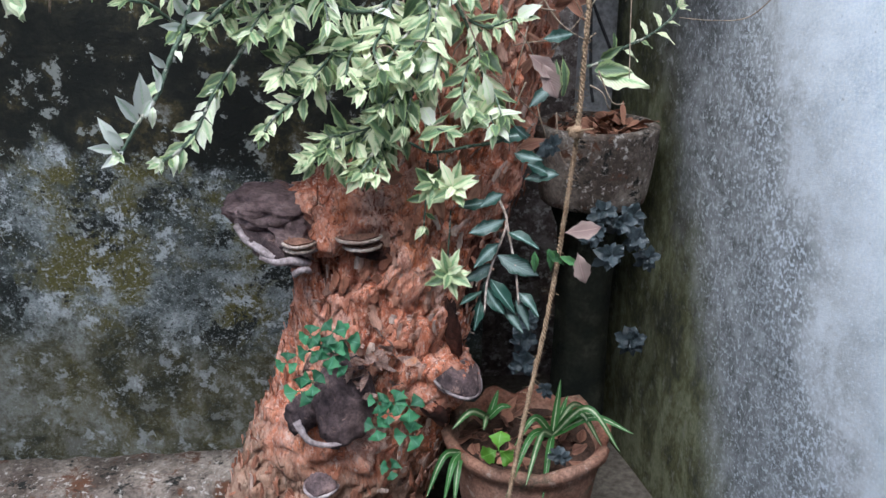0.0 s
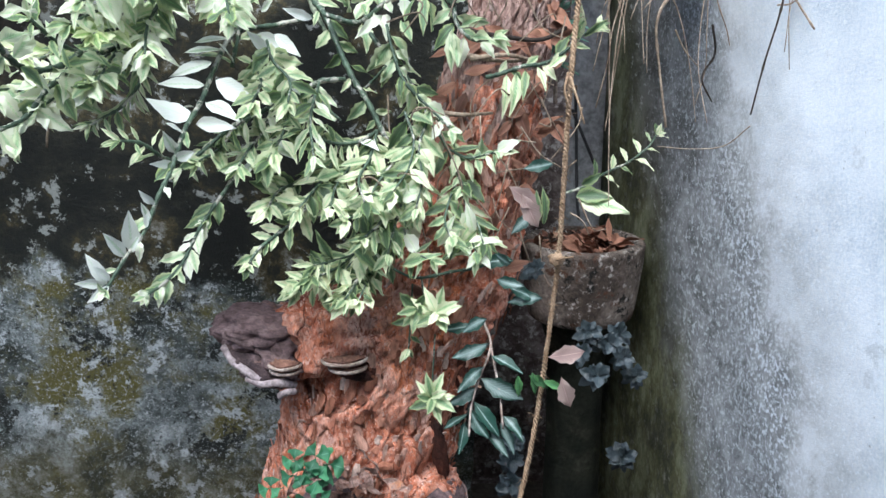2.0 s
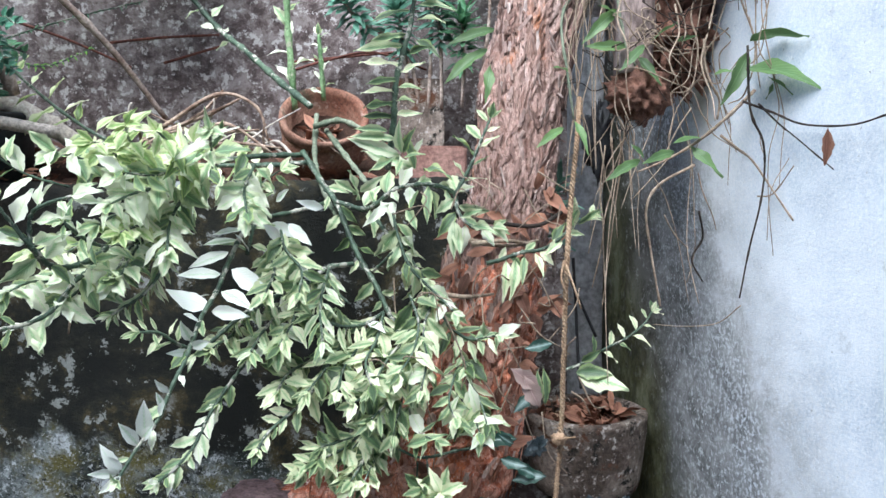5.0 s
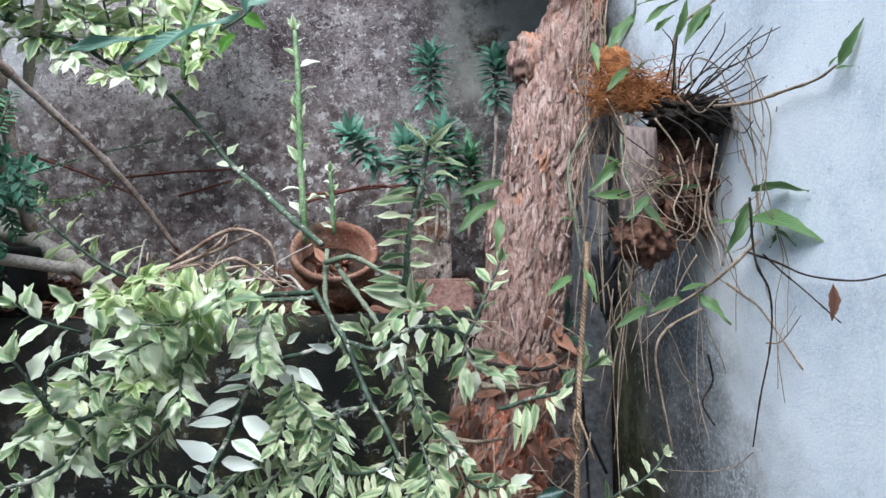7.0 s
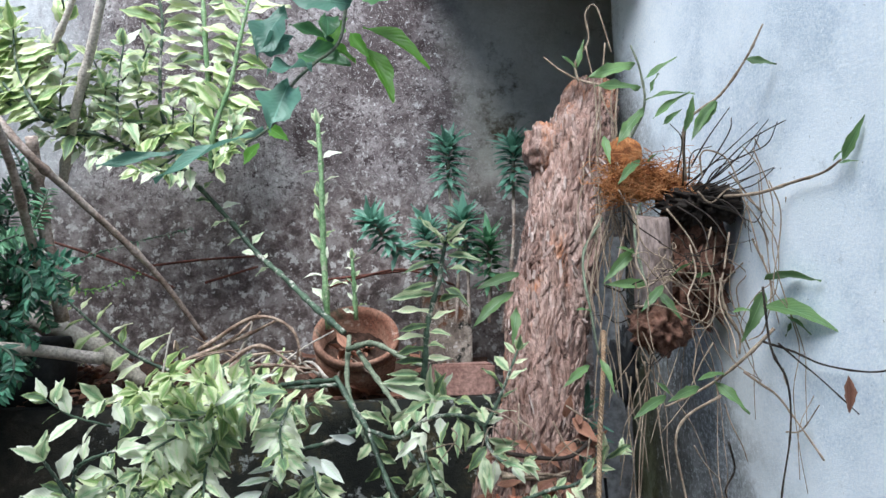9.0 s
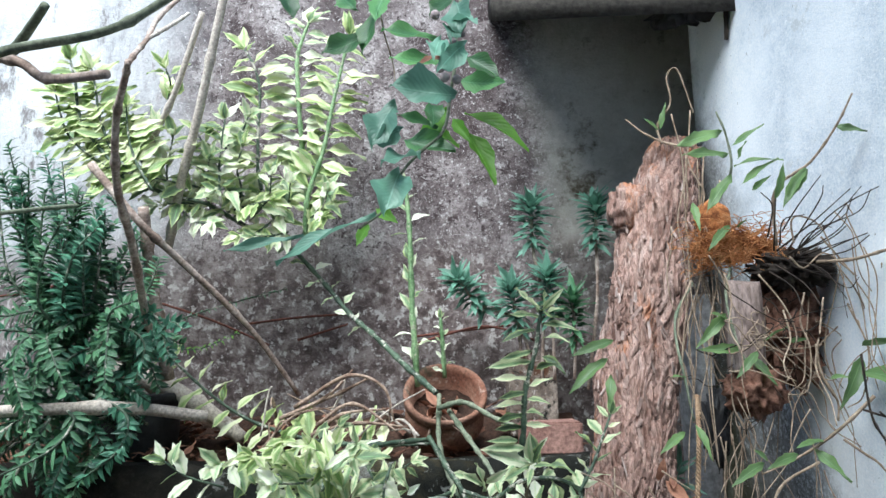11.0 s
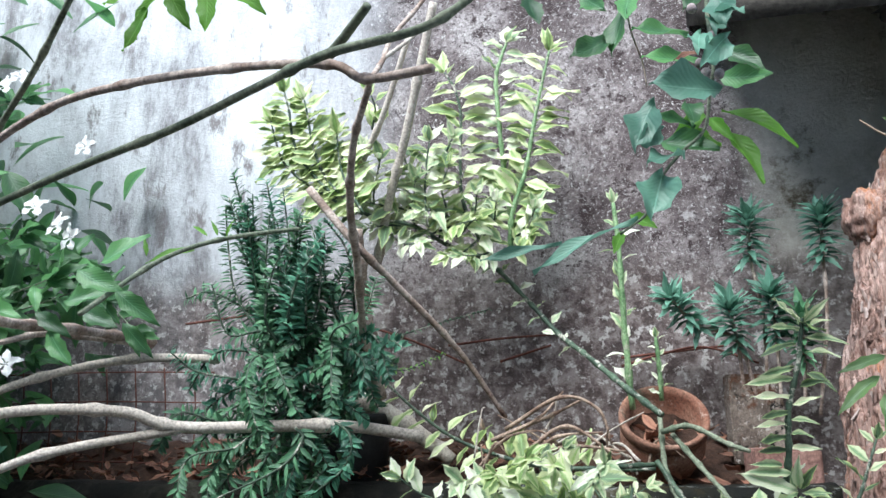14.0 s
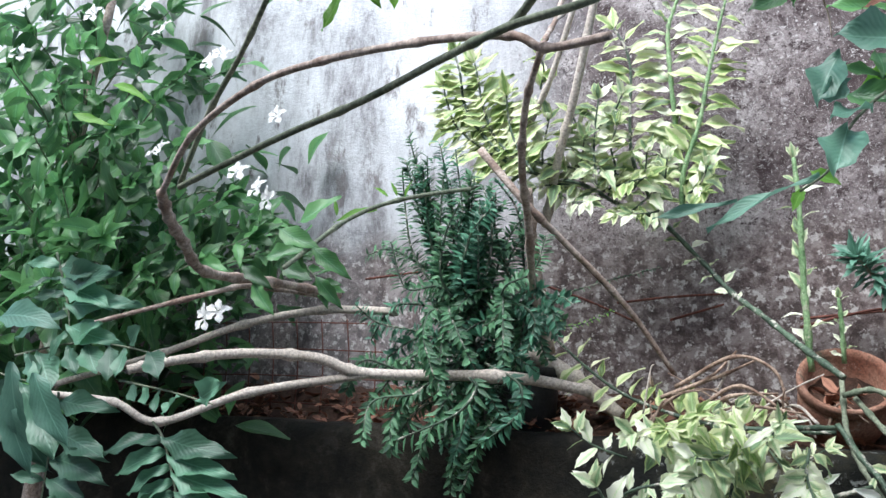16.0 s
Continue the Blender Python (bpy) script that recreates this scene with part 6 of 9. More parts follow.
for k in range(46):
    p = Vector((cl.uniform(0.05, 0.32), cl.uniform(1.14, 1.24), cl.uniform(1.1, 1.45)))
    e = p + Vector((cl.uniform(-0.07, 0.07), cl.uniform(-0.03, 0.03), cl.uniform(-0.12, 0.04)))
    stalks.append([p, p.lerp(e, 0.5) + Vector((cl.uniform(-.02, .02), -0.01, cl.uniform(-.02, .03))), e])
tagged(new("dry_stalks", tubes("dry_stalks", stalks, 0.0012, 0.0007, M_ROOT)), "fine dry stalks among the leaves on the stump", "stalks", kind="stuff")


# ---- the bed and the left side ----
def put_leaf(plant, blades, at, way, size=1.0, face=None, k=0, name="leaf"):
    return part(name, blades[k % len(blades)], plant, m=aim(at, way, face or TO_EYE, size))


def branch(label, pts, r0, r1, material, knots=5, name="branch", category="branch", seed=1, group="bare branches"):
    ob = tagged(new(name, tube(name, pts, r0, r1, material, 9, 8, 0.07, knots, seed)), label, category, group)
    return ob


branch("pale bare branch lying along the raised bed", [(-0.493, 1.5, 1.512), (-0.626, 1.42, 1.534), (-0.855, 1.3, 1.535), (-0.933, 1.25, 1.561), (-1.059, 1.2, 1.566), (-1.137, 1.1, 1.548), (-1.183, 1.05, 1.532)], 0.011, 0.008, M_GREYBR, 9)
branch("pale forked bare branch over the raised bed", [(-0.855, 1.3, 1.533), (-1.041, 1.2, 1.496), (-1.149, 1.1, 1.444), (-1.209, 1.05, 1.477), (-1.314, 1, 1.489)], 0.008, 0.006, M_GREYBR, 8, seed=2)
branch("pale bare branch arching over wire mesh", [(-0.874, 1.45, 1.659), (-1.023, 1.4, 1.66), (-1.142, 1.3, 1.624), (-1.26, 1.2, 1.562), (-1.466, 1.1, 1.49)], 0.009, 0.006, M_GREYBR, 8, seed=3)
branch("knotted brown branch with a sharp bend", [(-1.003, 1.43, 1.694), (-1.005, 1.2, 1.695), (-0.982, 1, 1.688), (-0.94, 0.9, 1.717), (-0.914, 0.84, 1.742), (-0.893, 0.8, 1.768)], 0.008, 0.007, M_BRANCH, 4, seed=4)
branch("thin brown branch over the bed", [(-1.012, 1.44, 1.688), (-1.081, 1.25, 1.694), (-1.103, 1.15, 1.671), (-1.292, 1.05, 1.609)], 0.006, 0.004, M_BRANCH, 6, seed=5)
branch("brown arching branch with swollen joints", [(-0.893, 0.8, 1.764), (-0.792, 0.74, 1.818), (-0.655, 0.68, 1.842), (-0.542, 0.64, 1.839), (-0.417, 0.6, 1.823), (-0.316, 0.55, 1.793), (-0.284, 0.54, 1.774), (-0.232, 0.52, 1.767)], 0.0042, 0.0032, M_BRANCH, 8, seed=6)
branch("green-brown straight branch with joints", [(-0.862, 0.8, 1.772), (-0.666, 0.73, 1.795), (-0.508, 0.66, 1.8), (-0.395, 0.6, 1.804), (-0.309, 0.53, 1.79), (-0.242, 0.54, 1.807), (-0.201, 0.56, 1.844), (-0.171, 0.57, 1.869)], 0.0042, 0.0028, M_GREENBR, 14, seed=7)
branch("thin green shoot of a shrub", [(-0.862, 0.8, 1.777), (-0.777, 0.75, 1.848), (-0.69, 0.7, 1.895), (-0.61, 0.65, 1.945)], 0.0036, 0.003, M_GREENBR, 9, seed=8)
branch("green shoot behind the arching branch", [(-0.314, 0.55, 1.8), (-0.301, 0.54, 1.805), (-0.276, 0.52, 1.817)], 0.004, 0.003, M_GREENBR, 0, seed=9)
branch("dark brown upright twig in the bed", [(-0.415, 0.95, 1.962), (-0.426, 0.97, 1.952), (-0.464, 1.03, 1.911), (-0.5, 1.12, 1.846), (-0.533, 1.25, 1.788), (-0.58, 1.42, 1.699), (-0.606, 1.55, 1.625)], 0.0036, 0.008, M_BRANCH, 7, seed=10)
branch("tan stick leaning in the bed", [(-0.681, 1.4, 1.965), (-0.595, 1.42, 1.858), (-0.542, 1.5, 1.793), (-0.448, 1.62, 1.676), (-0.372, 1.72, 1.544)], 0.008, 0.005, M_BRANCH, 11, seed=11)
branch("tan upright pole in the bed", [(-0.444, 1.42, 2.321), (-0.478, 1.45, 2.211), (-0.523, 1.5, 2.083), (-0.57, 1.55, 1.973), (-0.612, 1.6, 1.845)], 0.008, 0.009, M_GREYBR, 10, seed=12)
branch("thin tan pole in the bed", [(-0.502, 1.45, 2.271), (-0.57, 1.5, 2.133), (-0.637, 1.55, 2.041)], 0.006, 0.006, M_GREYBR, 10, seed=13)
branch("brown forked twig end", [(-0.416, 0.95, 1.956), (-0.415, 0.97, 1.98), (-0.413, 1, 2.013), (-0.411, 1.03, 2.057), (-0.387, 1.08, 2.125), (-0.361, 1.1, 2.178)], 0.0036, 0.003, M_BRANCH, 6, seed=14)
branch("short pale twig of a forked branch", [(-0.413, 1, 2.013), (-0.402, 1.02, 2.033), (-0.391, 1.04, 2.054), (-0.382, 1.06, 2.075)], 0.003, 0.0024, M_GREYBR, 5, seed=18)
branch("thin twig with a few leaves", [(-0.688, 1.4, 1.89), (-0.737, 1.2, 1.831), (-0.722, 1, 1.759), (-0.69, 0.8, 1.66)], 0.004, 0.003, M_GREENBR, 9, seed=15)
branch("thick old limb behind the pot", [(-0.736, 1.62, 1.601), (-0.634, 1.64, 1.572), (-0.544, 1.66, 1.516), (-0.472, 1.66, 1.461)], 0.022, 0.014, M_GREYBR, 7, seed=16)
branch("flaking orange stem of a shrub", [(-0.603, 1.45, 1.893), (-0.608, 1.5, 1.794), (-0.604, 1.54, 1.689), (-0.597, 1.58, 1.582)], 0.010, 0.013, M_BRANCH, 5, seed=17)

rods = [[(-0.707, 1.76, 1.755), (-0.575, 1.76, 1.709), (-0.448, 1.76, 1.652)], [(-0.499, 1.76, 1.698), (-0.387, 1.76, 1.709), (-0.276, 1.76, 1.714)], [(-0.388, 1.77, 1.661), (-0.278, 1.77, 1.693)],
        [(-0.135, 1.76, 1.644), (-0.065, 1.76, 1.664), (0.028, 1.76, 1.679), (0.132, 1.76, 1.644)], [(-0.135, 1.77, 1.662), (-0.018, 1.77, 1.673), (0.074, 1.77, 1.681)],
        [(-1.097, 1.7, 1.76), (-0.959, 1.72, 1.776)], [(-0.961, 1.75, 1.791), (-0.865, 1.75, 1.792)]]
for k, r in enumerate(rods):
    tagged(new("iron_rod", tube("iron_rod", r, 0.0028, 0.0024, M_RUST, 7, 4, 0.1, 0, k)), "thin rusty iron rod leaning along the wall", "rod", "rusty rods")
mesh_fence = thing("wire_mesh", (-1.29, 1.66, 1.395), "rusty square wire mesh standing in the bed", "fence")
for k in range(9):
    x = -1.62 + 0.072 * k
    part("wire", tube("wire", [(x, 1.66, 1.41), (x + 0.004, 1.662, 1.55), (x - 0.003, 1.658, 1.66)], 0.0017, 0.0017, M_RUST, 5, 3), mesh_fence)
for k in range(4):
    z = 1.455 + 0.065 * k
    part("wire", tube("wire", [(-1.66, 1.6625, z), (-1.3, 1.665, z + 0.004), (-1.0, 1.6625, z - 0.003)], 0.0017, 0.0017, M_RUST, 5, 4), mesh_fence)

# dark comb-leaved shrub in a black pot
pot((-0.69, 1.66, 1.405), 0.09, 0.075, 0.15, M_BLACK, "black plastic nursery pot of a dark shrub", name="nursery_pot", lip=0.008, wobble=0.012)
dark = thing("comb_leaved_shrub", (-0.66, 1.62, 1.53), "dark green shrub of stems closely set with small leaves", "shrub")
comb_lines = [
    [(-0.734, 1.5, 1.623), (-0.748, 1.44, 1.745), (-0.78, 1.42, 1.893), (-0.806, 1.4, 2.009)], [(-0.723, 1.5, 1.623), (-0.724, 1.46, 1.769), (-0.733, 1.44, 1.896), (-0.747, 1.42, 1.996)],
    [(-0.703, 1.48, 1.622), (-0.727, 1.4, 1.699), (-0.787, 1.37, 1.697), (-0.818, 1.36, 1.787)], [(-0.671, 1.48, 1.643), (-0.607, 1.42, 1.699), (-0.543, 1.4, 1.726), (-0.519, 1.4, 1.791)],
    [(-0.711, 1.45, 1.6), (-0.787, 1.4, 1.619), (-0.842, 1.36, 1.632), (-0.881, 1.34, 1.665)], [(-0.677, 1.4, 1.559), (-0.772, 1.36, 1.54), (-0.845, 1.32, 1.559), (-0.869, 1.3, 1.503)],
    [(-0.687, 1.4, 1.559), (-0.739, 1.34, 1.503), (-0.812, 1.3, 1.485), (-0.82, 1.28, 1.416)], [(-0.643, 1.42, 1.559), (-0.567, 1.4, 1.521), (-0.561, 1.36, 1.467), (-0.61, 1.34, 1.423)],
    [(-0.678, 1.36, 1.521), (-0.714, 1.32, 1.423), (-0.729, 1.3, 1.355)], [(-0.679, 1.4, 1.608), (-0.721, 1.36, 1.655), (-0.728, 1.33, 1.606), (-0.7, 1.32, 1.531)],
    [(-0.638, 1.45, 1.661), (-0.579, 1.42, 1.668), (-0.54, 1.4, 1.637), (-0.55, 1.39, 1.578)], [(-0.699, 1.36, 1.54), (-0.776, 1.32, 1.467), (-0.771, 1.3, 1.397)],
    [(-0.721, 1.44, 1.661), (-0.795, 1.42, 1.765), (-0.812, 1.41, 1.848), (-0.819, 1.4, 1.944)], [(-0.702, 1.42, 1.68), (-0.668, 1.38, 1.776), (-0.635, 1.37, 1.835), (-0.61, 1.37, 1.864)],
    [(-0.682, 1.4, 1.658), (-0.709, 1.36, 1.714), (-0.698, 1.35, 1.792), (-0.67, 1.35, 1.852)],
    [(-0.706, 1.46, 1.621), (-0.66, 1.42, 1.7), (-0.668, 1.4, 1.81), (-0.662, 1.4, 1.915)], [(-0.717, 1.46, 1.621), (-0.694, 1.42, 1.742), (-0.685, 1.4, 1.842), (-0.703, 1.4, 1.971)],
    [(-0.728, 1.46, 1.632), (-0.757, 1.42, 1.785), (-0.758, 1.4, 1.866), (-0.764, 1.4, 1.963)], [(-0.687, 1.44, 1.641), (-0.632, 1.4, 1.738), (-0.617, 1.38, 1.815), (-0.636, 1.38, 1.888)],
    [(-0.669, 1.42, 1.659), (-0.667, 1.36, 1.713), (-0.642, 1.34, 1.789), (-0.603, 1.34, 1.837)], [(-0.678, 1.42, 1.619), (-0.61, 1.38, 1.636), (-0.584, 1.36, 1.692), (-0.545, 1.36, 1.711)]]
for k, pts in enumerate(comb_lines):
    comb(dark, pts, L_COMBLIGHT if k % 3 == 1 else L_COMB, seed=200 + k, length=0.027 if k in (0, 1, 2, 12) or k > 14 else 0.024, width=0.0085, gap=0.003, hang=0.05 if k < 4 else 0.25, brush=0.7 if k % 3 else 0.25)
crnd = random.Random(77)
for k in range(13):
    foot = Vector((-0.75, 1.46, 1.622)).lerp(Vector((-0.662, 1.46, 1.631)), crnd.random())
    top = Vector((-0.802, 1.4, 1.954)).lerp(Vector((-0.62, 1.38, 1.877)), (k + crnd.uniform(-0.5, 0.5)) / 12) + Vector((0, crnd.uniform(-0.03, 0.03), crnd.uniform(-0.09, 0.02)))
    bow = foot.lerp(top, 0.55) + Vector((crnd.uniform(-0.02, 0.02), crnd.uniform(-0.03, 0.01), 0))
    comb(dark, [foot, bow, top], L_COMBLIGHT if k % 2 else L_COMB, seed=270 + k, length=0.025, width=0.008, gap=0.0028, hang=-0.05, brush=0.8, spread=55)
for k in range(54):
    a = crnd.uniform(0, 6.28)
    o = Vector((-0.64 + crnd.uniform(-0.1, 0.06), 1.5 + crnd.uniform(-0.08, 0.05), 1.56 + crnd.uniform(-0.08, 0.16)))
    e = o + Vector((0.16 * math.cos(a) - 0.03, -0.1 + crnd.uniform(-0.05, 0.1), 0.2 * math.sin(a) + 0.03))
    mid = o.lerp(e, 0.5) + Vector((crnd.uniform(-0.03, 0.03), -0.02, 0.04))
    comb(dark, [o, mid, e], L_COMBLIGHT if k % 3 == 0 else L_COMB, seed=240 + k, length=0.022, width=0.0085, gap=0.0034, hang=0.1, brush=0.6)
comb(dark, [(-0.648, 1.36, 1.531), (-0.623, 1.33, 1.513), (-0.649, 1.3, 1.469), (-0.752, 1.28, 1.421)], L_COMB, seed=290, length=0.036, width=0.008, gap=0.008, hang=0.4)
comb(dark, [(-0.633, 1.68, 1.69), (-0.505, 1.68, 1.729), (-0.361, 1.68, 1.763)], L_COMB, 0.002, 0.001, seed=291, length=0.018, width=0.003, gap=0.006, hang=0.0)
comb(dark, [(-0.644, 1.66, 1.665), (-0.546, 1.66, 1.641), (-0.452, 1.66, 1.675)], L_FRESH, 0.002, 0.001, seed=292, length=0.018, width=0.004, gap=0.006, hang=0.0)

dark.location.x -= 0.03

# dark rosettes on thin stems along the back wall
B_DARK = leaf_meshes("leaf", L_COMB, 0.052, 0.014, 5, 9)
B_BLUE = leaf_meshes("leaf", L_BLUE, 0.054, 0.015, 5, 10)


def crowned(pts, count, blades, seed, up=(0, -0.3, 1), size=1.2):
    """A thin stem whose last stretch is closely set with short leaves, spread at the top."""
    pl = thing("rosette_shrub", pts[0], "slender dark shrub topped with a rosette of narrow glossy leaves", "shrub", "dark rosettes by the wall")
    st = part("stem", tube("stem", pts, 0.0035, 0.003, M_BRANCH, 6, 5, 0.2, 4, seed), pl)
    r = random.Random(seed)
    end, back = Vector(pts[-1]), (Vector(pts[-2]) - Vector(pts[-1])).normalized()
    d = Vector(up).normalized()
    o = d.orthogonal().normalized()
    q = d.cross(o)
    for k in range(count * 3):
        t = k / (count * 3)
        a, e = k * 2.4 + r.uniform(-0.3, 0.3), radians(18 + 95 * t ** 0.6 + r.uniform(-12, 12))
        way = d * math.cos(e) + (o * math.cos(a) + q * math.sin(a)) * math.sin(e)
        part("leaf", r.choice(blades), st, m=aim(end + back * 0.075 * t ** 1.5 * size, way, d + TO_EYE * 0.3, size * r.uniform(0.65, 0.95) * (1 - 0.25 * t)))


crowned([(0.131, 1.7, 1.562), (0.138, 1.69, 1.715), (0.122, 1.68, 1.838), (0.123, 1.68, 1.924)], 22, B_BLUE, 301)
crowned([(0.223, 1.7, 1.541), (0.249, 1.69, 1.713), (0.253, 1.68, 1.834), (0.255, 1.68, 1.919)], 22, B_BLUE, 303, (-0.2, -0.3, 1))
crowned([(0.115, 1.7, 1.562), (0.087, 1.68, 1.681), (0.012, 1.67, 1.715), (-0.035, 1.66, 1.768)], 18, B_BLUE, 305, (-0.4, -0.5, 0.8))
crowned([(0.093, 1.7, 1.562), (0.086, 1.68, 1.67), (0.072, 1.66, 1.746)], 18, B_BLUE, 307)
crowned([(0.157, 1.7, 1.562), (0.156, 1.68, 1.681), (0.147, 1.66, 1.767)], 22, B_BLUE, 309)
crowned([(0.195, 1.68, 1.562), (0.198, 1.66, 1.657), (0.193, 1.64, 1.72)], 18, B_DARK, 311)
crowned([(0.325, 1.44, 1.26), (0.322, 1.43, 1.353), (0.323, 1.42, 1.409)], 8, B_BLUE, 313)

# litter, dry stems and bricks on the bed
lit = random.Random(5)
B_L = [leaf_data(lit.uniform(0.03, 0.06), lit.uniform(0.012, 0.026), lit.uniform(-0.2, 0.4), lit.uniform(-0.4, 0.5), 0.1) for _ in range(240)]
spots = []
for k in range(240):
    x = lit.uniform(-1.9, 0.18)
    y = lit.uniform(1.565, 1.79)
    z = BED - 0.02 + 0.1 * ((y - 1.555) / 0.255) ** 1.3 + 0.012
    spots.append(Matrix.Translation((x, y, z)) @ Euler((lit.uniform(-0.5, 0.5), lit.uniform(-0.5, 0.5), lit.uniform(0, 6.28))).to_matrix().to_4x4())
for k in range(200):
    x, y = lit.uniform(-1.5, -0.55), lit.uniform(1.555, 1.72)
    B_L.append(leaf_data(lit.uniform(0.015, 0.04), lit.uniform(0.008, 0.018), lit.uniform(-0.2, 0.4), lit.uniform(-0.4, 0.5), 0.1))
    spots.append(Matrix.Translation((x, y, BED - 0.005 + 0.1 * ((y - 1.555) / 0.255) ** 1.3 + lit.uniform(0, 0.015))) @ Euler((lit.uniform(-0.6, 0.6), lit.uniform(-0.6, 0.6), lit.uniform(0, 6.28))).to_matrix().to_4x4())
tagged(new("leaf_litter", scatter("leaf_litter", B_L, spots, M_DEAD)), "brown dead leaves strewn over the bed's soil", "leaf litter", kind="stuff")
dry = thing("dead_branch", (-0.3, 1.62, BED + 0.02), "tangled dry tan branch lying on the soil", "branch")
for k, pts in enumerate([[(-0.355, 1.6, 1.522), (-0.248, 1.58, 1.58), (-0.179, 1.57, 1.557), (-0.158, 1.56, 1.496)], [(-0.304, 1.56, 1.49), (-0.234, 1.56, 1.528), (-0.151, 1.54, 1.476)],
                         [(-0.335, 1.6, 1.521), (-0.262, 1.6, 1.55), (-0.21, 1.6, 1.575)], [(-0.29, 1.54, 1.48), (-0.22, 1.54, 1.493), (-0.132, 1.55, 1.483)],
                         [(-0.38, 1.58, 1.502), (-0.293, 1.6, 1.541), (-0.245, 1.62, 1.592)], [(-0.312, 1.55, 1.471), (-0.254, 1.56, 1.509), (-0.173, 1.56, 1.516)]]):
    part("stem", tube("stem", pts, 0.0042, 0.002, M_DRY, 7, 5, 0.25, 5, k), dry)
dr = random.Random(15)
for k in range(16):
    a = Vector((dr.uniform(-0.42, -0.1), dr.uniform(1.54, 1.66), BED + dr.uniform(0.0, 0.05)))
    b = a + Vector((dr.uniform(-0.16, 0.16), dr.uniform(-0.05, 0.05), dr.uniform(-0.01, 0.12)))
    part("stem", tube("stem", [a, a.lerp(b, 0.5) + Vector((dr.uniform(-.02, .02), 0, dr.uniform(0, 0.05))), b], dr.uniform(0.0015, 0.0035), 0.001, M_DRY if k % 3 else M_GREYBR, 6, 5, 0.25, 4, k), dry)


def block(at, size, turn, material, label, name="brick", tilt=0):
    v, f = [], []
    m = Matrix.Translation(at) @ Euler((radians(tilt), 0, radians(turn))).to_matrix().to_4x4()
    bm = bmesh.new()
    bmesh.ops.create_cube(bm, size=1.0)
    for q in bm.verts:
        q.co = Vector((q.co.x * size[0], q.co.y * size[1], (q.co.z + 0.5) * size[2]))
    bmesh.ops.bevel(bm, geom=bm.edges[:], offset=0.004, segments=2, affect="EDGES")
    for q in bm.verts:
        q.co += Vector((1, 1, 1)) * 0.0025 * noise.noise(q.co * 40)
        q.co = m @ q.co
    me = bpy.data.meshes.new(name)
    bm.to_mesh(me)
    bm.free()
    me.materials.append(material)
    return tagged(new(name, me), label, "brick")


block((0.135, 1.62, 1.425), (0.11, 0.1, 0.06), 4, M_BRICK, "worn pinkish brick lying at the end of the bed")
block((0.11, 1.72, 1.45), (0.1, 0.05, 0.17), 8, M_PIER, "grey cement block standing against the wall", "cement_block")

# shrub with white flowers
B_TREE = leaf_meshes("leaf", L_TREE, 0.1, 0.042, 6, 21)
tree = thing("flowering_shrub", (-1.75, 1.3, FLOOR), "dense dark green shrub with white star flowers", "shrub")
trunk_line = [(-1.75, 1.3, FLOOR), (-1.72, 1.3, 0.9), (-1.7, 1.32, 1.4), (-1.68, 1.3, 1.9), (-1.6, 1.32, 2.4)]
part("trunk", tube("trunk", trunk_line, 0.03, 0.01, M_BRANCH, 10, 8, 0.2, 9), tree)
trnd = random.Random(19)
tips = [(-1.57, 1.1, 2.221), (-1.452, 1.15, 2.26), (-1.398, 1.3, 2.329), (-1.26, 1.1, 2.103), (-1.362, 1, 2.048), (-1.383, 1.35, 2.198), (-1.408, 1, 1.956), (-1.265, 1.05, 1.966), (-1.195, 1.15, 1.954), (-1.322, 1, 1.853),
        (-1.264, 1.1, 1.871), (-1.381, 1, 1.764), (-1.27, 1.05, 1.766), (-1.121, 1.2, 1.86), (-1.062, 1.2, 1.78), (-1.134, 1.15, 1.734), (-1.009, 1.2, 1.757), (-1.266, 0.95, 1.673), (-1.219, 1.1, 1.709), (-1.49, 1, 2.098),
        (-1.372, 1.45, 2.233), (-1.455, 1, 1.863), (-1.432, 1.1, 2.163), (-1.261, 1.15, 2.051)]
for k, tip in enumerate(tips):
    t = Vector(tip)
    o = Vector((-1.66, 1.3, max(1.0, t.z - 0.25)))
    leafy(tree, [o, o.lerp(t, 0.55) + Vector((0, 0.02, 0.05)), t], B_TREE, 0.005, 0.002, 0.026, 0.25, 1.0, 62, hang=0.3, seed=400 + k, material=M_GREENBR, zig=0, face=(0.2, -0.5, 0.8), wild=0.5)
low_tips = [(-1.601, 1.320, 1.875), (-1.600, 1.420, 1.827), (-1.472, 1.387, 1.727), (-1.353, 1.353, 1.781), (-1.244, 1.320, 1.714), (-1.260, 1.420, 1.787), (-1.691, 1.387, 1.733), (-1.541, 1.353, 1.639), (-1.353, 1.320, 1.635), (-1.748, 1.420, 1.618), (-1.281, 1.387, 1.832), (-1.117, 1.353, 1.807), (-1.157, 1.320, 1.849), (-1.390, 1.420, 1.869), (-1.525, 1.387, 1.910), (-1.599, 1.353, 1.973), (-1.044, 1.320, 1.764), (-1.797, 1.420, 1.836), (-1.020, 1.387, 1.715), (-1.378, 1.353, 1.578), (-1.184, 1.320, 1.667), (-1.613, 1.420, 1.516), (-1.258, 1.387, 1.568), (-1.656, 1.353, 1.503), (-1.452, 1.320, 1.577)]
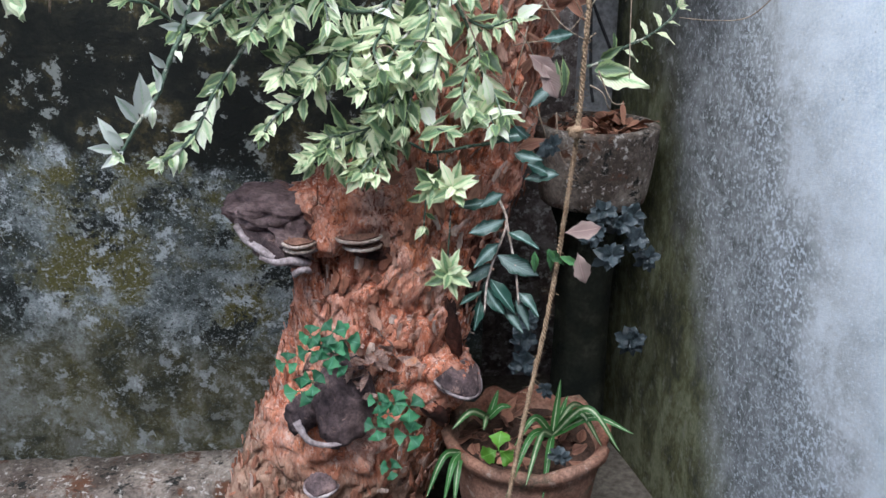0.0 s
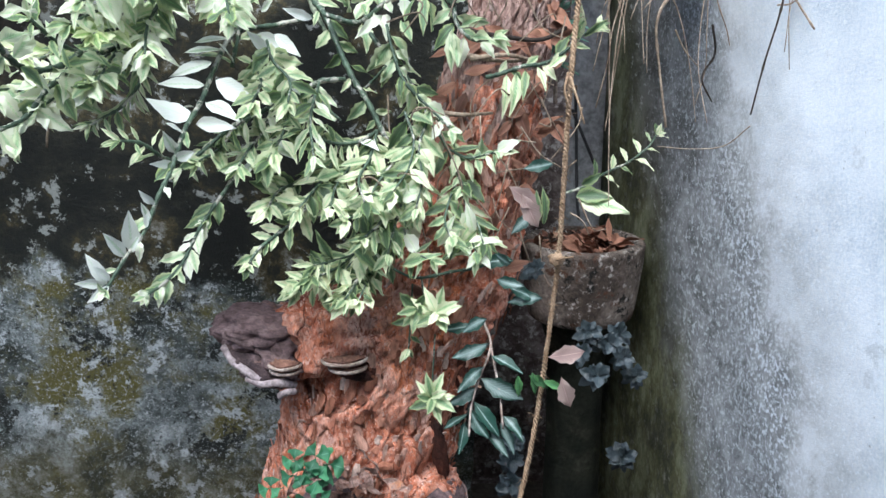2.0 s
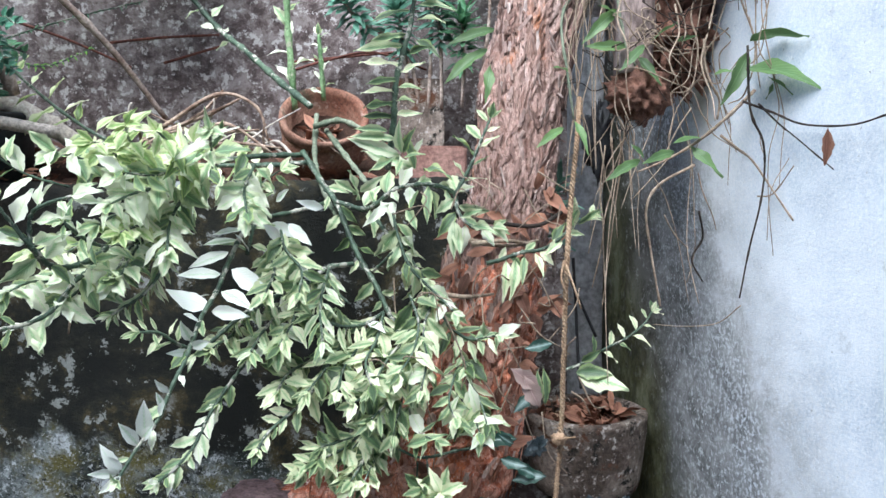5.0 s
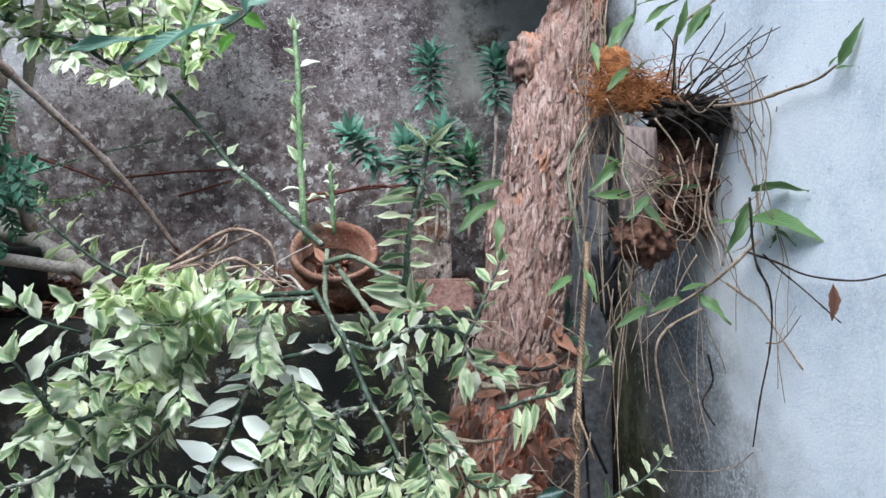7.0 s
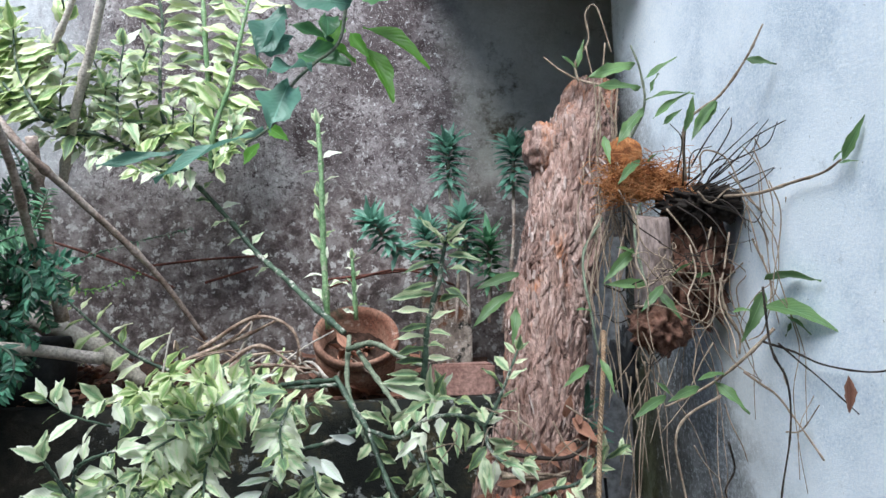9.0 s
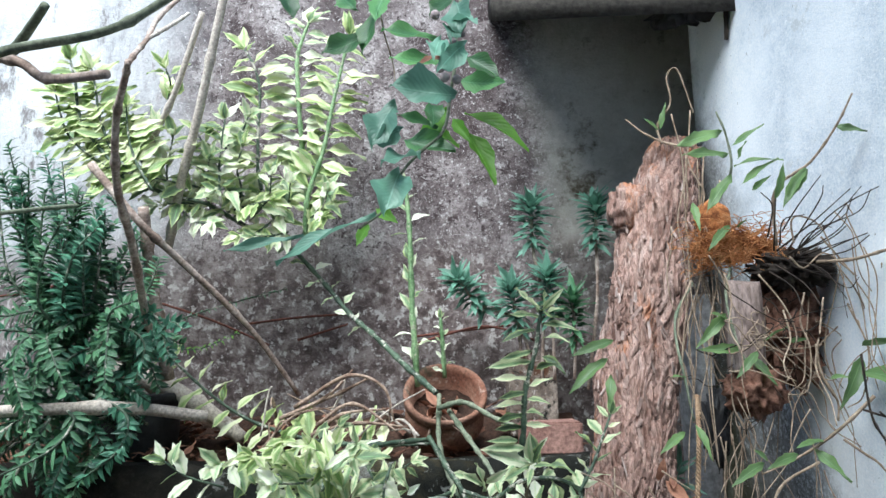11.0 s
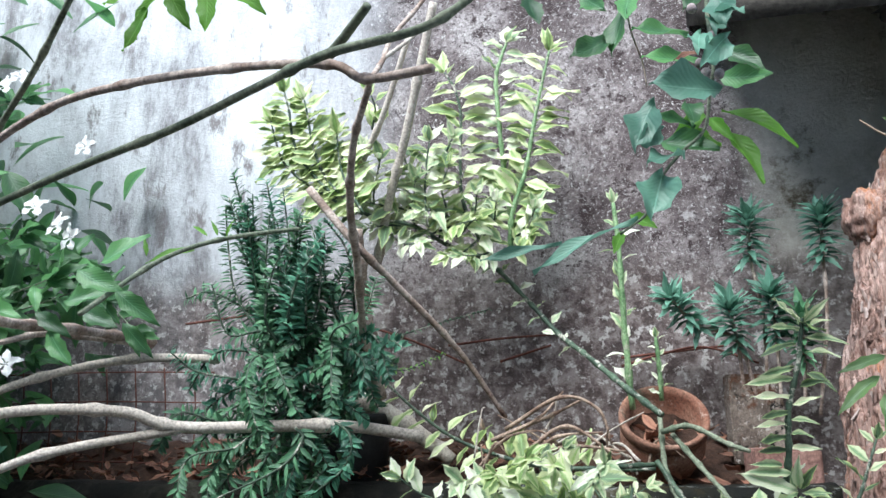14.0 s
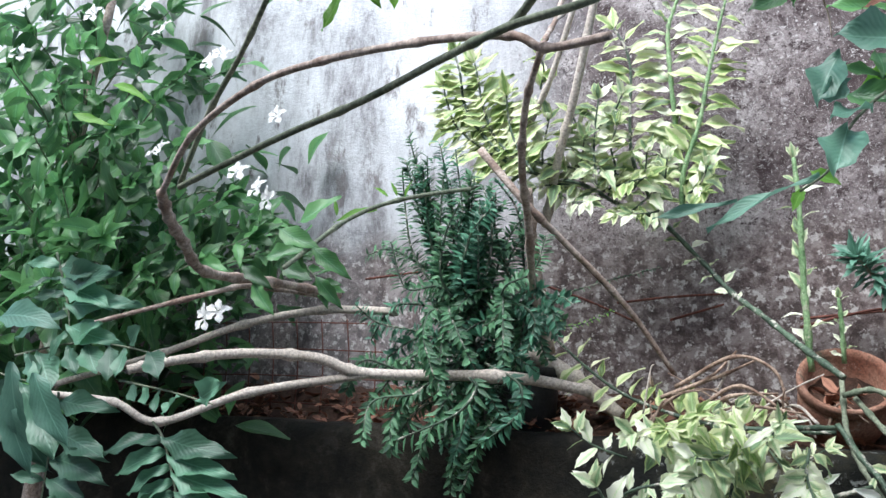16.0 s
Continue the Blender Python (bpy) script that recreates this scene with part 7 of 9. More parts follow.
for k, tip in enumerate(low_tips):
    t = Vector(tip)
    o = t + Vector((-0.3, trnd.uniform(0.08, 0.2), trnd.uniform(-0.02, 0.1)))
    leafy(tree, [o, o.lerp(t, 0.55) + Vector((0, 0, 0.04)), t], B_TREE, 0.004, 0.002, 0.022, 0.1, 0.85, 62, hang=0.35, seed=440 + k, material=M_GREENBR, zig=0, face=(0.2, -0.5, 0.8), wild=0.55)
fillv, fills = [], []
for k in range(2500):
    p = Vector((trnd.uniform(-2.6, -1.2), trnd.uniform(1.08, 1.74), trnd.uniform(1.42, 2.75)))
    if p.x > -1.5 and trnd.random() < 0.8 or p.z > 2.1 and trnd.random() < 0.45:
        continue
    fillv.append(leaf_data(trnd.uniform(0.08, 0.13), trnd.uniform(0.034, 0.052), trnd.uniform(0, 0.4), 0.3, 0.03))
    way = Vector((trnd.uniform(-1, 1), trnd.uniform(-1, 0.4), trnd.uniform(-0.7, 0.25)))
    fills.append(aim(p, way, Vector((0, -0.5, 0.8)) + Vector([trnd.uniform(-.4, .4) for _ in range(3)])))
crown = part("crown", scatter("crown", fillv, fills, L_TREE), tree, "close dark green leaves deep in the crown")
crown["kind"] = "stuff"


def flower(at, size=1.0, seed=0):
    r = random.Random(seed)
    fl = thing("white_flower", at, "white star-shaped flower with five petals", "flower", "white flowers")
    d = (TO_EYE + Vector((r.uniform(-0.5, 0.5), 0, r.uniform(-0.5, 0.3)))).normalized()
    o = d.orthogonal().normalized()
    for k in range(5):
        a = k * 1.2566 + r.random() * 0.2
        way = (o * math.cos(a) + d.cross(o) * math.sin(a)) + d * 0.25
        part("petal", B_PETAL[k % 3], fl, m=aim(at, way, d, size))


B_PETAL = leaf_meshes("petal", M_PETAL, 0.022, 0.014, 3, 31, belly=0.6)
for k, at in enumerate([(-1.443, 0.98, 2.112), (-1.214, 1.1, 2.173), (-1.198, 1.25, 2.179), (-1.01, 1.15, 1.859), (-0.977, 1.14, 1.835), (-1.015, 1.1, 1.877), (-0.997, 1.05, 1.629), (-1.023, 1.05, 1.62), (-1.102, 1, 1.899), (-1.088, 1.3, 2.049),
                        (-1.402, 1.1, 2.236), (-1.185, 1.2, 2.14), (-1.256, 1.1, 2.228)]):
    flower(Vector(at), 1.1, k)

# compound leaves close by
B_LEAFLET = leaf_meshes("leaflet", L_FROND, 0.062, 0.025, 5, 41)
B_ROUND = leaf_meshes("leaflet", L_FROND, 0.05, 0.03, 5, 42, belly=0.5)
fern = thing("compound_leaf_shoot", (-0.931, 0.72, 1.371), "shoots of dark green compound leaves near the bed", "shrub")
frond = part("stem", tube("stem", [(-0.878, 0.800, 1.470), (-0.861, 0.800, 1.454), (-0.846, 0.800, 1.423), (-0.830, 0.800, 1.381), (-0.821, 0.800, 1.353)], 0.0018, 0.001, M_GREENBR, 6, 5), fern)
set_leaves(frond, B_LEAFLET, [((-0.861, 0.800, 1.449), (-0.937, 0.780, 1.450)), ((-0.858, 0.800, 1.452), (-0.759, 0.780, 1.430)), ((-0.852, 0.800, 1.436), (-0.916, 0.780, 1.414)), ((-0.847, 0.800, 1.430), (-0.754, 0.780, 1.412)), ((-0.844, 0.800, 1.418), (-0.900, 0.780, 1.397)), ((-0.839, 0.800, 1.410), (-0.735, 0.780, 1.392)), ((-0.838, 0.800, 1.401), (-0.894, 0.780, 1.379)), ((-0.831, 0.800, 1.388), (-0.738, 0.780, 1.375)), ((-0.832, 0.800, 1.387), (-0.886, 0.780, 1.362)), ((-0.826, 0.800, 1.374), (-0.734, 0.780, 1.358))], 0.85)
frond = part("stem", tube("stem", [(-1.048, 0.800, 1.502), (-1.047, 0.800, 1.470), (-1.057, 0.800, 1.409), (-1.062, 0.800, 1.357)], 0.0018, 0.001, M_GREENBR, 6, 5), fern)
set_leaves(frond, B_LEAFLET, [((-1.044, 0.800, 1.450), (-0.935, 0.780, 1.427)), ((-1.047, 0.800, 1.415), (-0.934, 0.780, 1.408)), ((-1.051, 0.800, 1.387), (-0.957, 0.780, 1.374)), ((-1.046, 0.800, 1.492), (-0.951, 0.780, 1.478)), ((-1.055, 0.800, 1.399), (-1.078, 0.780, 1.402)), ((-1.061, 0.800, 1.386), (-1.107, 0.780, 1.388)), ((-1.052, 0.800, 1.429), (-1.098, 0.780, 1.438)), ((-1.062, 0.800, 1.359), (-0.973, 0.780, 1.351))], 0.85)
frond = part("stem", tube("stem", [(-1.077, 0.800, 1.694), (-1.060, 0.800, 1.656), (-1.044, 0.800, 1.613), (-1.037, 0.800, 1.579)], 0.0018, 0.001, M_GREENBR, 6, 5), fern)
set_leaves(frond, B_LEAFLET, [((-1.067, 0.800, 1.675), (-1.114, 0.780, 1.690)), ((-1.061, 0.800, 1.658), (-1.101, 0.780, 1.655)), ((-1.051, 0.800, 1.642), (-0.948, 0.780, 1.630)), ((-1.057, 0.800, 1.658), (-0.948, 0.780, 1.646)), ((-1.063, 0.800, 1.672), (-0.984, 0.780, 1.669)), ((-1.045, 0.800, 1.621), (-0.931, 0.780, 1.616)), ((-1.047, 0.800, 1.608), (-1.135, 0.780, 1.575)), ((-1.047, 0.800, 1.637), (-1.096, 0.780, 1.629)), ((-1.040, 0.800, 1.592), (-0.952, 0.780, 1.561)), ((-1.040, 0.800, 1.585), (-1.063, 0.780, 1.553))], 0.90)
frond = part("stem", tube("stem", [(-1.140, 0.800, 1.550), (-1.038, 0.800, 1.567), (-0.954, 0.800, 1.566), (-0.861, 0.800, 1.551)], 0.0018, 0.001, M_GREENBR, 6, 5), fern)
set_leaves(frond, B_ROUND, [((-1.038, 0.800, 1.564), (-1.004, 0.780, 1.525)), ((-1.002, 0.800, 1.567), (-0.967, 0.780, 1.526)), ((-0.961, 0.800, 1.564), (-0.934, 0.780, 1.524)), ((-0.934, 0.800, 1.562), (-0.922, 0.780, 1.525)), ((-0.894, 0.800, 1.558), (-0.850, 0.780, 1.533)), ((-1.095, 0.800, 1.556), (-1.031, 0.780, 1.503)), ((-1.024, 0.800, 1.569), (-0.966, 0.780, 1.591)), ((-0.927, 0.800, 1.567), (-0.890, 0.780, 1.586)), ((-1.118, 0.800, 1.553), (-1.069, 0.780, 1.520))], 0.85)
frond = part("stem", tube("stem", [(-0.939, 0.800, 1.520), (-0.851, 0.800, 1.508), (-0.784, 0.800, 1.495)], 0.0018, 0.001, M_GREENBR, 6, 5), fern)
set_leaves(frond, B_ROUND, [((-0.916, 0.800, 1.517), (-0.893, 0.780, 1.493)), ((-0.896, 0.800, 1.513), (-0.869, 0.780, 1.494)), ((-0.870, 0.800, 1.510), (-0.859, 0.780, 1.481)), ((-0.838, 0.800, 1.505), (-0.845, 0.780, 1.480)), ((-0.808, 0.800, 1.500), (-0.752, 0.780, 1.520))], 0.8)
frond = part("stem", tube("stem", [(-1.218, 0.800, 1.538), (-1.160, 0.800, 1.523), (-1.104, 0.800, 1.514)], 0.0018, 0.001, M_GREENBR, 6, 5), fern)
set_leaves(frond, B_LEAFLET, [((-1.154, 0.800, 1.515), (-1.087, 0.780, 1.392)), ((-1.123, 0.800, 1.513), (-1.020, 0.780, 1.419)), ((-1.163, 0.800, 1.517), (-1.153, 0.780, 1.405))], 1.00)
B_BIG = leaf_meshes("leaf", L_BLUE, 0.13, 0.05, 3, 43)
for k, (a, w) in enumerate([((-1.017, 0.7, 1.541), (0.3, -0.1, -1)), ((-1, 0.72, 1.528), (0.5, 0, -0.9)), ((-1.073, 0.72, 1.599), (0.9, -0.1, 0.1)), ((-1.026, 0.7, 1.5), (0.5, 0, -0.9))]):
    put_leaf(fern, B_BIG, a, w, 0.8, k=k)
for k, (a, w) in enumerate([((-0.911, 1, 1.696), (0.8, -0.1, -0.6)), ((-0.735, 0.85, 1.719), (0.9, -0.1, -0.6)), ((-0.837, 1, 1.694), (0.7, -0.1, -0.4)), ((-0.869, 1, 1.708), (0.9, 0, 0.1)), ((-0.888, 1, 1.669), (0.5, 0, -0.9)), ((-0.809, 1.05, 1.682), (0.5, 0, -0.6)), ((-0.683, 0.85, 1.692), (0.8, 0, -0.7)), ((-0.707, 0.85, 1.725), (0.6, 0, 0.3))]):
    put_leaf(fern, B_TREE, a, w, 0.62, k=k)
B_FRESH = leaf_meshes("leaf", L_FRESH, 0.075, 0.032, 4, 44)
B_FRESHBIG = leaf_meshes("leaf", L_FRESH, 0.09, 0.02, 3, 45)
top = thing("hanging_shoot", (-0.461, 0.6, 1.913), "fresh green leaves of a shoot hanging into view", "shrub")
part("stem", tube("stem", [(-0.554, 0.6, 1.945), (-0.461, 0.6, 1.91), (-0.386, 0.6, 1.911)], 0.003, 0.002, M_GREENBR), top)
for k, (a, w) in enumerate([((-0.488, 0.6, 1.898), (-0.5, 0, -0.6)), ((-0.498, 0.6, 1.887), (-0.3, 0, -1)), ((-0.477, 0.6, 1.902), (0.3, 0, -1)), ((-0.444, 0.6, 1.899), (0.2, 0, -0.8)), ((-0.423, 0.6, 1.899), (0.5, 0, -0.5)),
                            ((-0.502, 0.6, 1.909), (-0.8, 0, -0.4))]):
    put_leaf(top, B_FRESH, a, w, 0.55, k=k)
for k, (a, w) in enumerate([((-0.734, 1.1, 1.792), (-0.9, 0, 0.05)), ((-1.235, 0.95, 2.054), (0.8, 0, -0.15)), ((-1.164, 0.95, 2.004), (0.9, 0, -0.2)), ((-1.251, 0.95, 1.965), (0.9, 0, -0.4))]):
    put_leaf(fern, B_FRESHBIG, a, w, 0.9, k=k)
for k, (a, w) in enumerate([((-0.741, 1.18, 1.831), (-0.3, 0, 0.9)), ((-0.748, 1.16, 1.827), (-0.7, 0, 0.7)), ((-0.726, 1.18, 1.828), (0.1, 0, 0.9)), ((-0.713, 0.95, 1.752), (-0.1, 0, 0.9))]):
    put_leaf(fern, B_FRESHBIG, a, w, 0.35, k=k)


# ---- hanging shoot in front of the back wall ----
B_OVAL = leaf_meshes("leaf", L_BLUE, 0.044, 0.032, 4, 51, belly=0.5)
B_OVALG = leaf_meshes("leaf", L_TREE, 0.048, 0.023, 4, 52, belly=0.48)
B_OVALF = leaf_meshes("leaf", L_FRESH, 0.046, 0.02, 4, 53, belly=0.48)
vine = thing("hanging_vine", (0.12, 1.3, 2.3), "hanging vine of oval blue-green leaves with round buds", "vine")
vine_path = [(0.12, 1.3, 2.3), (0.046, 1.150, 2.196), (-0.004, 0.980, 2.039), (-0.013, 0.900, 1.920), (-0.019, 0.900, 1.885), (-0.028, 0.900, 1.842), (-0.054, 0.890, 1.815), (-0.075, 0.880, 1.788), (-0.092, 0.880, 1.751), (-0.121, 0.880, 1.729)]
vine_stem = part("stem", tube("stem", vine_path, 0.0026, 0.0013, M_GREENBR), vine)
B_LONG = leaf_meshes("leaf", L_BLUE, 0.14, 0.03, 2, 54, belly=0.55)
set_leaves(vine_stem, B_OVAL, [((-0.078, 0.870, 1.866), (-0.109, 0.840, 1.813)), ((-0.072, 0.870, 1.836), (-0.100, 0.840, 1.817)), ((-0.052, 0.870, 1.806), (-0.095, 0.840, 1.796)), ((-0.075, 0.870, 1.789), (-0.088, 0.840, 1.741)), ((-0.012, 0.870, 1.872), (-0.077, 0.840, 1.867)), ((-0.016, 0.870, 1.957), (0.010, 0.840, 1.951)), ((0.000, 0.870, 1.931), (-0.029, 0.840, 1.899)), ((-0.027, 0.870, 1.938), (-0.038, 0.840, 1.908)), ((-0.006, 0.870, 1.958), (-0.020, 0.840, 1.927)), ((-0.009, 0.870, 1.980), (0.002, 0.840, 1.938))], 0.9)
set_leaves(vine_stem, B_OVALG, [((-0.035, 0.920, 1.960), (-0.092, 0.890, 1.955)), ((-0.024, 0.920, 1.927), (-0.083, 0.890, 1.925)), ((-0.001, 0.920, 1.937), (0.042, 0.890, 1.905)), ((-0.008, 0.920, 1.908), (0.039, 0.890, 1.883)), ((-0.035, 0.920, 1.852), (-0.075, 0.890, 1.857)), ((-0.043, 0.920, 1.882), (-0.031, 0.890, 1.844)), ((-0.074, 0.920, 1.839), (-0.020, 0.890, 1.812)), ((-0.100, 0.920, 2.006), (-0.114, 0.890, 1.940)), ((-0.116, 0.920, 1.969), (-0.156, 0.890, 1.928)), ((-0.148, 0.920, 2.024), (-0.129, 0.890, 1.983)), ((-0.211, 0.920, 2.030), (-0.206, 0.890, 1.981)), ((-0.093, 0.920, 2.019), (-0.111, 0.890, 1.973)), ((-0.010, 0.920, 2.016), (-0.032, 0.890, 1.975))], 0.9)
set_leaves(vine_stem, B_OVALF, [((-0.004, 0.940, 1.875), (0.067, 0.910, 1.835)), ((-0.003, 0.940, 1.855), (0.029, 0.910, 1.785)), ((-0.022, 0.940, 1.884), (-0.049, 0.910, 1.837)), ((-0.017, 0.940, 1.869), (-0.005, 0.910, 1.835)), ((-0.109, 0.940, 1.764), (-0.085, 0.910, 1.741)), ((-0.118, 0.940, 1.745), (-0.130, 0.910, 1.718)), ((-0.047, 0.940, 1.857), (-0.013, 0.910, 1.827))])
set_leaves(vine_stem, B_LONG, [((-0.102, 0.880, 1.744), (-0.212, 0.860, 1.705)), ((-0.181, 0.880, 1.724), (-0.263, 0.860, 1.706))])
for k, a in enumerate([(-0.033, 0.880, 1.971), (-0.004, 0.880, 1.949), (-0.011, 0.880, 1.894), (-0.020, 0.880, 1.881), (-0.029, 0.880, 1.908), (-0.024, 0.880, 1.897), (-0.015, 0.880, 1.937)]):
    part("bud", lump("bud", a, (0.0055, 0.0055, 0.0055), M_LIP, 0.1, 6, k, seg=12), vine_stem, "round pale bud")
part("dead_leaf", leaf_meshes("leaf", M_DEAD, 0.026, 0.011, 1, 55)[0], vine_stem, "dry red-brown leaf", aim((-0.029, 0.880, 1.921), (-0.9, 0, -0.05), TO_EYE))
part("side_stem", tube("side_stem", [(-0.102, 0.920, 2.020), (-0.096, 0.920, 1.972), (-0.086, 0.920, 1.934), (-0.083, 0.920, 1.904)], 0.0012, 0.0008, M_BRANCH, 5, 5), vine_stem)

# ---- roots and orchids on the stump ----
ball = thing("root_ball", (0.431, 1.27, 1.626), "root-bound clod with a wood block fixed to the stump", "root ball")
part("clod", lump("clod", (0.462, 1.265, 1.635), (0.05, 0.04, 0.08), M_SHELF, 0.55, 18, 2, seg=72), ball, "red-brown crumbling wood")
part("root_pad", lump("root_pad", (0.470, 1.220, 1.714), (0.052, 0.032, 0.026), M_DARKROOT, 0.6, 26, 9, seg=56), ball, "dark matted roots")
part("wood_block", slab("wood_block", 0.367, 1.2, 1.568, 0.415, 1.24, 1.700, M_PLANK, 0.008, 0.005, 4), ball, "pale flat piece of wood")
part("lower_clod", lump("lower_clod", (0.399, 1.225, 1.542), (0.041, 0.035, 0.036), M_SHELF, 0.35, 18, 6, seg=56), ball, "crumbly brown clod")
part("husk", lump("husk", (0.395, 1.27, 1.756), (0.055, 0.035, 0.022), M_HUSK, 0.4, 14, 7, seg=48), ball, "orange fibrous husk")
part("husk", lump("husk", (0.371, 1.27, 1.8), (0.027, 0.018, 0.032), M_HUSK, 0.15, 8, 8), ball, "smooth orange husk")


def strands(seed, count, starts, ends, sag, y_jit=0.012):
    r = random.Random(seed)
    out = []
    for _ in range(count):
        a = Vector([r.uniform(p, q) for p, q in zip(*starts)])
        b = Vector([r.uniform(p, q) for p, q in zip(*ends)])
        line, drift = [a], Vector()
        for i in range(1, 7):
            drift += Vector((r.uniform(-1, 1) * sag, r.uniform(-1, 1) * y_jit, r.uniform(-0.7, 0.9) * sag)) * 0.6
            t = i / 7
            line.append(a.lerp(b, t) + drift * math.sin(math.pi * (t * 0.8 + 0.1)))
        out.append(line + [b + drift * 0.5])
    return out


tagged(part("root_curtain", tubes("root_curtain", strands(1, 18, ((0.33, 1.16, 1.62), (0.53, 1.3, 1.74)), ((0.33, 1.14, 1.18), (0.52, 1.26, 1.5)), 0.04), 0.0011, 0.0006, M_ROOT), ball, "pale thin hanging roots"), kind="stuff")
tagged(part("root_tangle", tubes("root_tangle", strands(2, 16, ((0.33, 1.16, 1.52), (0.5, 1.28, 1.72)), ((0.34, 1.14, 1.48), (0.52, 1.26, 1.7)), 0.05), 0.0011, 0.0005, M_DARKROOT), ball, "dark tangled fine roots"), kind="stuff")
ends = [[(0.435, 1.190, 1.738), (0.473, 1.149, 1.771), (0.509, 1.108, 1.807)],
        [(0.447, 1.190, 1.730), (0.479, 1.143, 1.754), (0.518, 1.096, 1.807)],
        [(0.460, 1.190, 1.734), (0.501, 1.140, 1.784), (0.560, 1.090, 1.815)],
        [(0.464, 1.190, 1.738), (0.490, 1.152, 1.764), (0.520, 1.114, 1.777), (0.520, 1.076, 1.798)],
        [(0.445, 1.190, 1.766), (0.452, 1.143, 1.793), (0.467, 1.096, 1.824)],
        [(0.467, 1.190, 1.726), (0.504, 1.134, 1.725), (0.513, 1.078, 1.738)],
        [(0.471, 1.190, 1.722), (0.531, 1.179, 1.723), (0.577, 1.167, 1.735)],
        [(0.467, 1.190, 1.718), (0.506, 1.157, 1.738), (0.551, 1.123, 1.755)],
        [(0.440, 1.190, 1.746), (0.426, 1.133, 1.771), (0.432, 1.076, 1.767)],
        [(0.479, 1.190, 1.718), (0.508, 1.148, 1.678), (0.506, 1.105, 1.686)],
        [(0.439, 1.190, 1.726), (0.472, 1.135, 1.703), (0.477, 1.080, 1.656)],
        [(0.447, 1.190, 1.718), (0.504, 1.174, 1.691), (0.504, 1.159, 1.672)],
        [(0.451, 1.190, 1.734), (0.479, 1.168, 1.741), (0.510, 1.145, 1.763), (0.511, 1.123, 1.787)],
        [(0.459, 1.190, 1.730), (0.475, 1.175, 1.758), (0.518, 1.160, 1.778), (0.528, 1.145, 1.803)],
        [(0.431, 1.190, 1.738), (0.424, 1.153, 1.788), (0.416, 1.116, 1.819)],
        [(0.424, 1.190, 1.758), (0.420, 1.151, 1.795), (0.392, 1.113, 1.807)],
        [(0.472, 1.190, 1.730), (0.498, 1.179, 1.738), (0.533, 1.169, 1.749)],
        [(0.448, 1.190, 1.746), (0.477, 1.169, 1.770), (0.497, 1.148, 1.762)],
        [(0.455, 1.190, 1.714), (0.477, 1.166, 1.703), (0.500, 1.142, 1.694)],
        [(0.431, 1.190, 1.718), (0.448, 1.134, 1.682), (0.448, 1.078, 1.638)],
        [(0.422, 1.190, 1.708), (0.435, 1.142, 1.678), (0.427, 1.093, 1.637)],
        [(0.563, 1.190, 1.774), (0.597, 1.178, 1.754), (0.599, 1.166, 1.720), (0.582, 1.154, 1.655)],
        [(0.452, 1.190, 1.740), (0.480, 1.140, 1.798), (0.466, 1.090, 1.808)],
        [(0.470, 1.190, 1.735), (0.518, 1.179, 1.758), (0.583, 1.167, 1.816), (0.577, 1.156, 1.749)]]
tagged(part("twig_tangle", tubes("twig_tangle", ends, 0.0013, 0.0006, M_DARKROOT), ball, "dark dry twigs"), kind="stuff")
arches = [[(0.452, 1.170, 1.745), (0.449, 1.164, 1.775), (0.460, 1.158, 1.781), (0.483, 1.151, 1.764), (0.497, 1.145, 1.716), (0.505, 1.139, 1.669), (0.509, 1.133, 1.634)],
          [(0.444, 1.170, 1.726), (0.462, 1.168, 1.709), (0.490, 1.167, 1.729), (0.517, 1.165, 1.709), (0.542, 1.164, 1.673), (0.542, 1.162, 1.579)],
          [(0.490, 1.170, 1.753), (0.519, 1.170, 1.713), (0.553, 1.170, 1.658), (0.555, 1.170, 1.580), (0.543, 1.170, 1.541)],
          [(0.352, 1.170, 1.705), (0.355, 1.157, 1.666), (0.345, 1.144, 1.626), (0.354, 1.131, 1.594), (0.351, 1.118, 1.560)],
          [(0.305, 1.170, 1.695), (0.290, 1.164, 1.667), (0.281, 1.157, 1.643)],
          [(0.399, 1.170, 1.702), (0.428, 1.166, 1.659), (0.440, 1.161, 1.619), (0.434, 1.157, 1.596)],
          [(0.485, 1.170, 1.667), (0.469, 1.155, 1.618), (0.454, 1.141, 1.571), (0.463, 1.126, 1.526), (0.461, 1.111, 1.496)],
          [(0.542, 1.170, 1.682), (0.554, 1.157, 1.641), (0.578, 1.144, 1.631), (0.573, 1.131, 1.577), (0.541, 1.118, 1.502)],
          [(0.460, 1.170, 1.675), (0.449, 1.166, 1.635), (0.457, 1.161, 1.596), (0.447, 1.157, 1.542), (0.418, 1.153, 1.535)],
          [(0.429, 1.170, 1.651), (0.428, 1.151, 1.611), (0.409, 1.132, 1.579), (0.406, 1.112, 1.555)],
          [(0.556, 1.170, 1.721), (0.558, 1.154, 1.671), (0.575, 1.138, 1.638)],
          [(0.517, 1.170, 1.658), (0.532, 1.156, 1.594), (0.513, 1.143, 1.533), (0.485, 1.129, 1.518)],
          [(0.528, 1.170, 1.635), (0.549, 1.164, 1.564), (0.552, 1.158, 1.487)]]
tagged(part("root_arch", tubes("root_arch", arches, 0.0015, 0.0008, M_ROOT), ball, "pale arching roots"), kind="stuff")
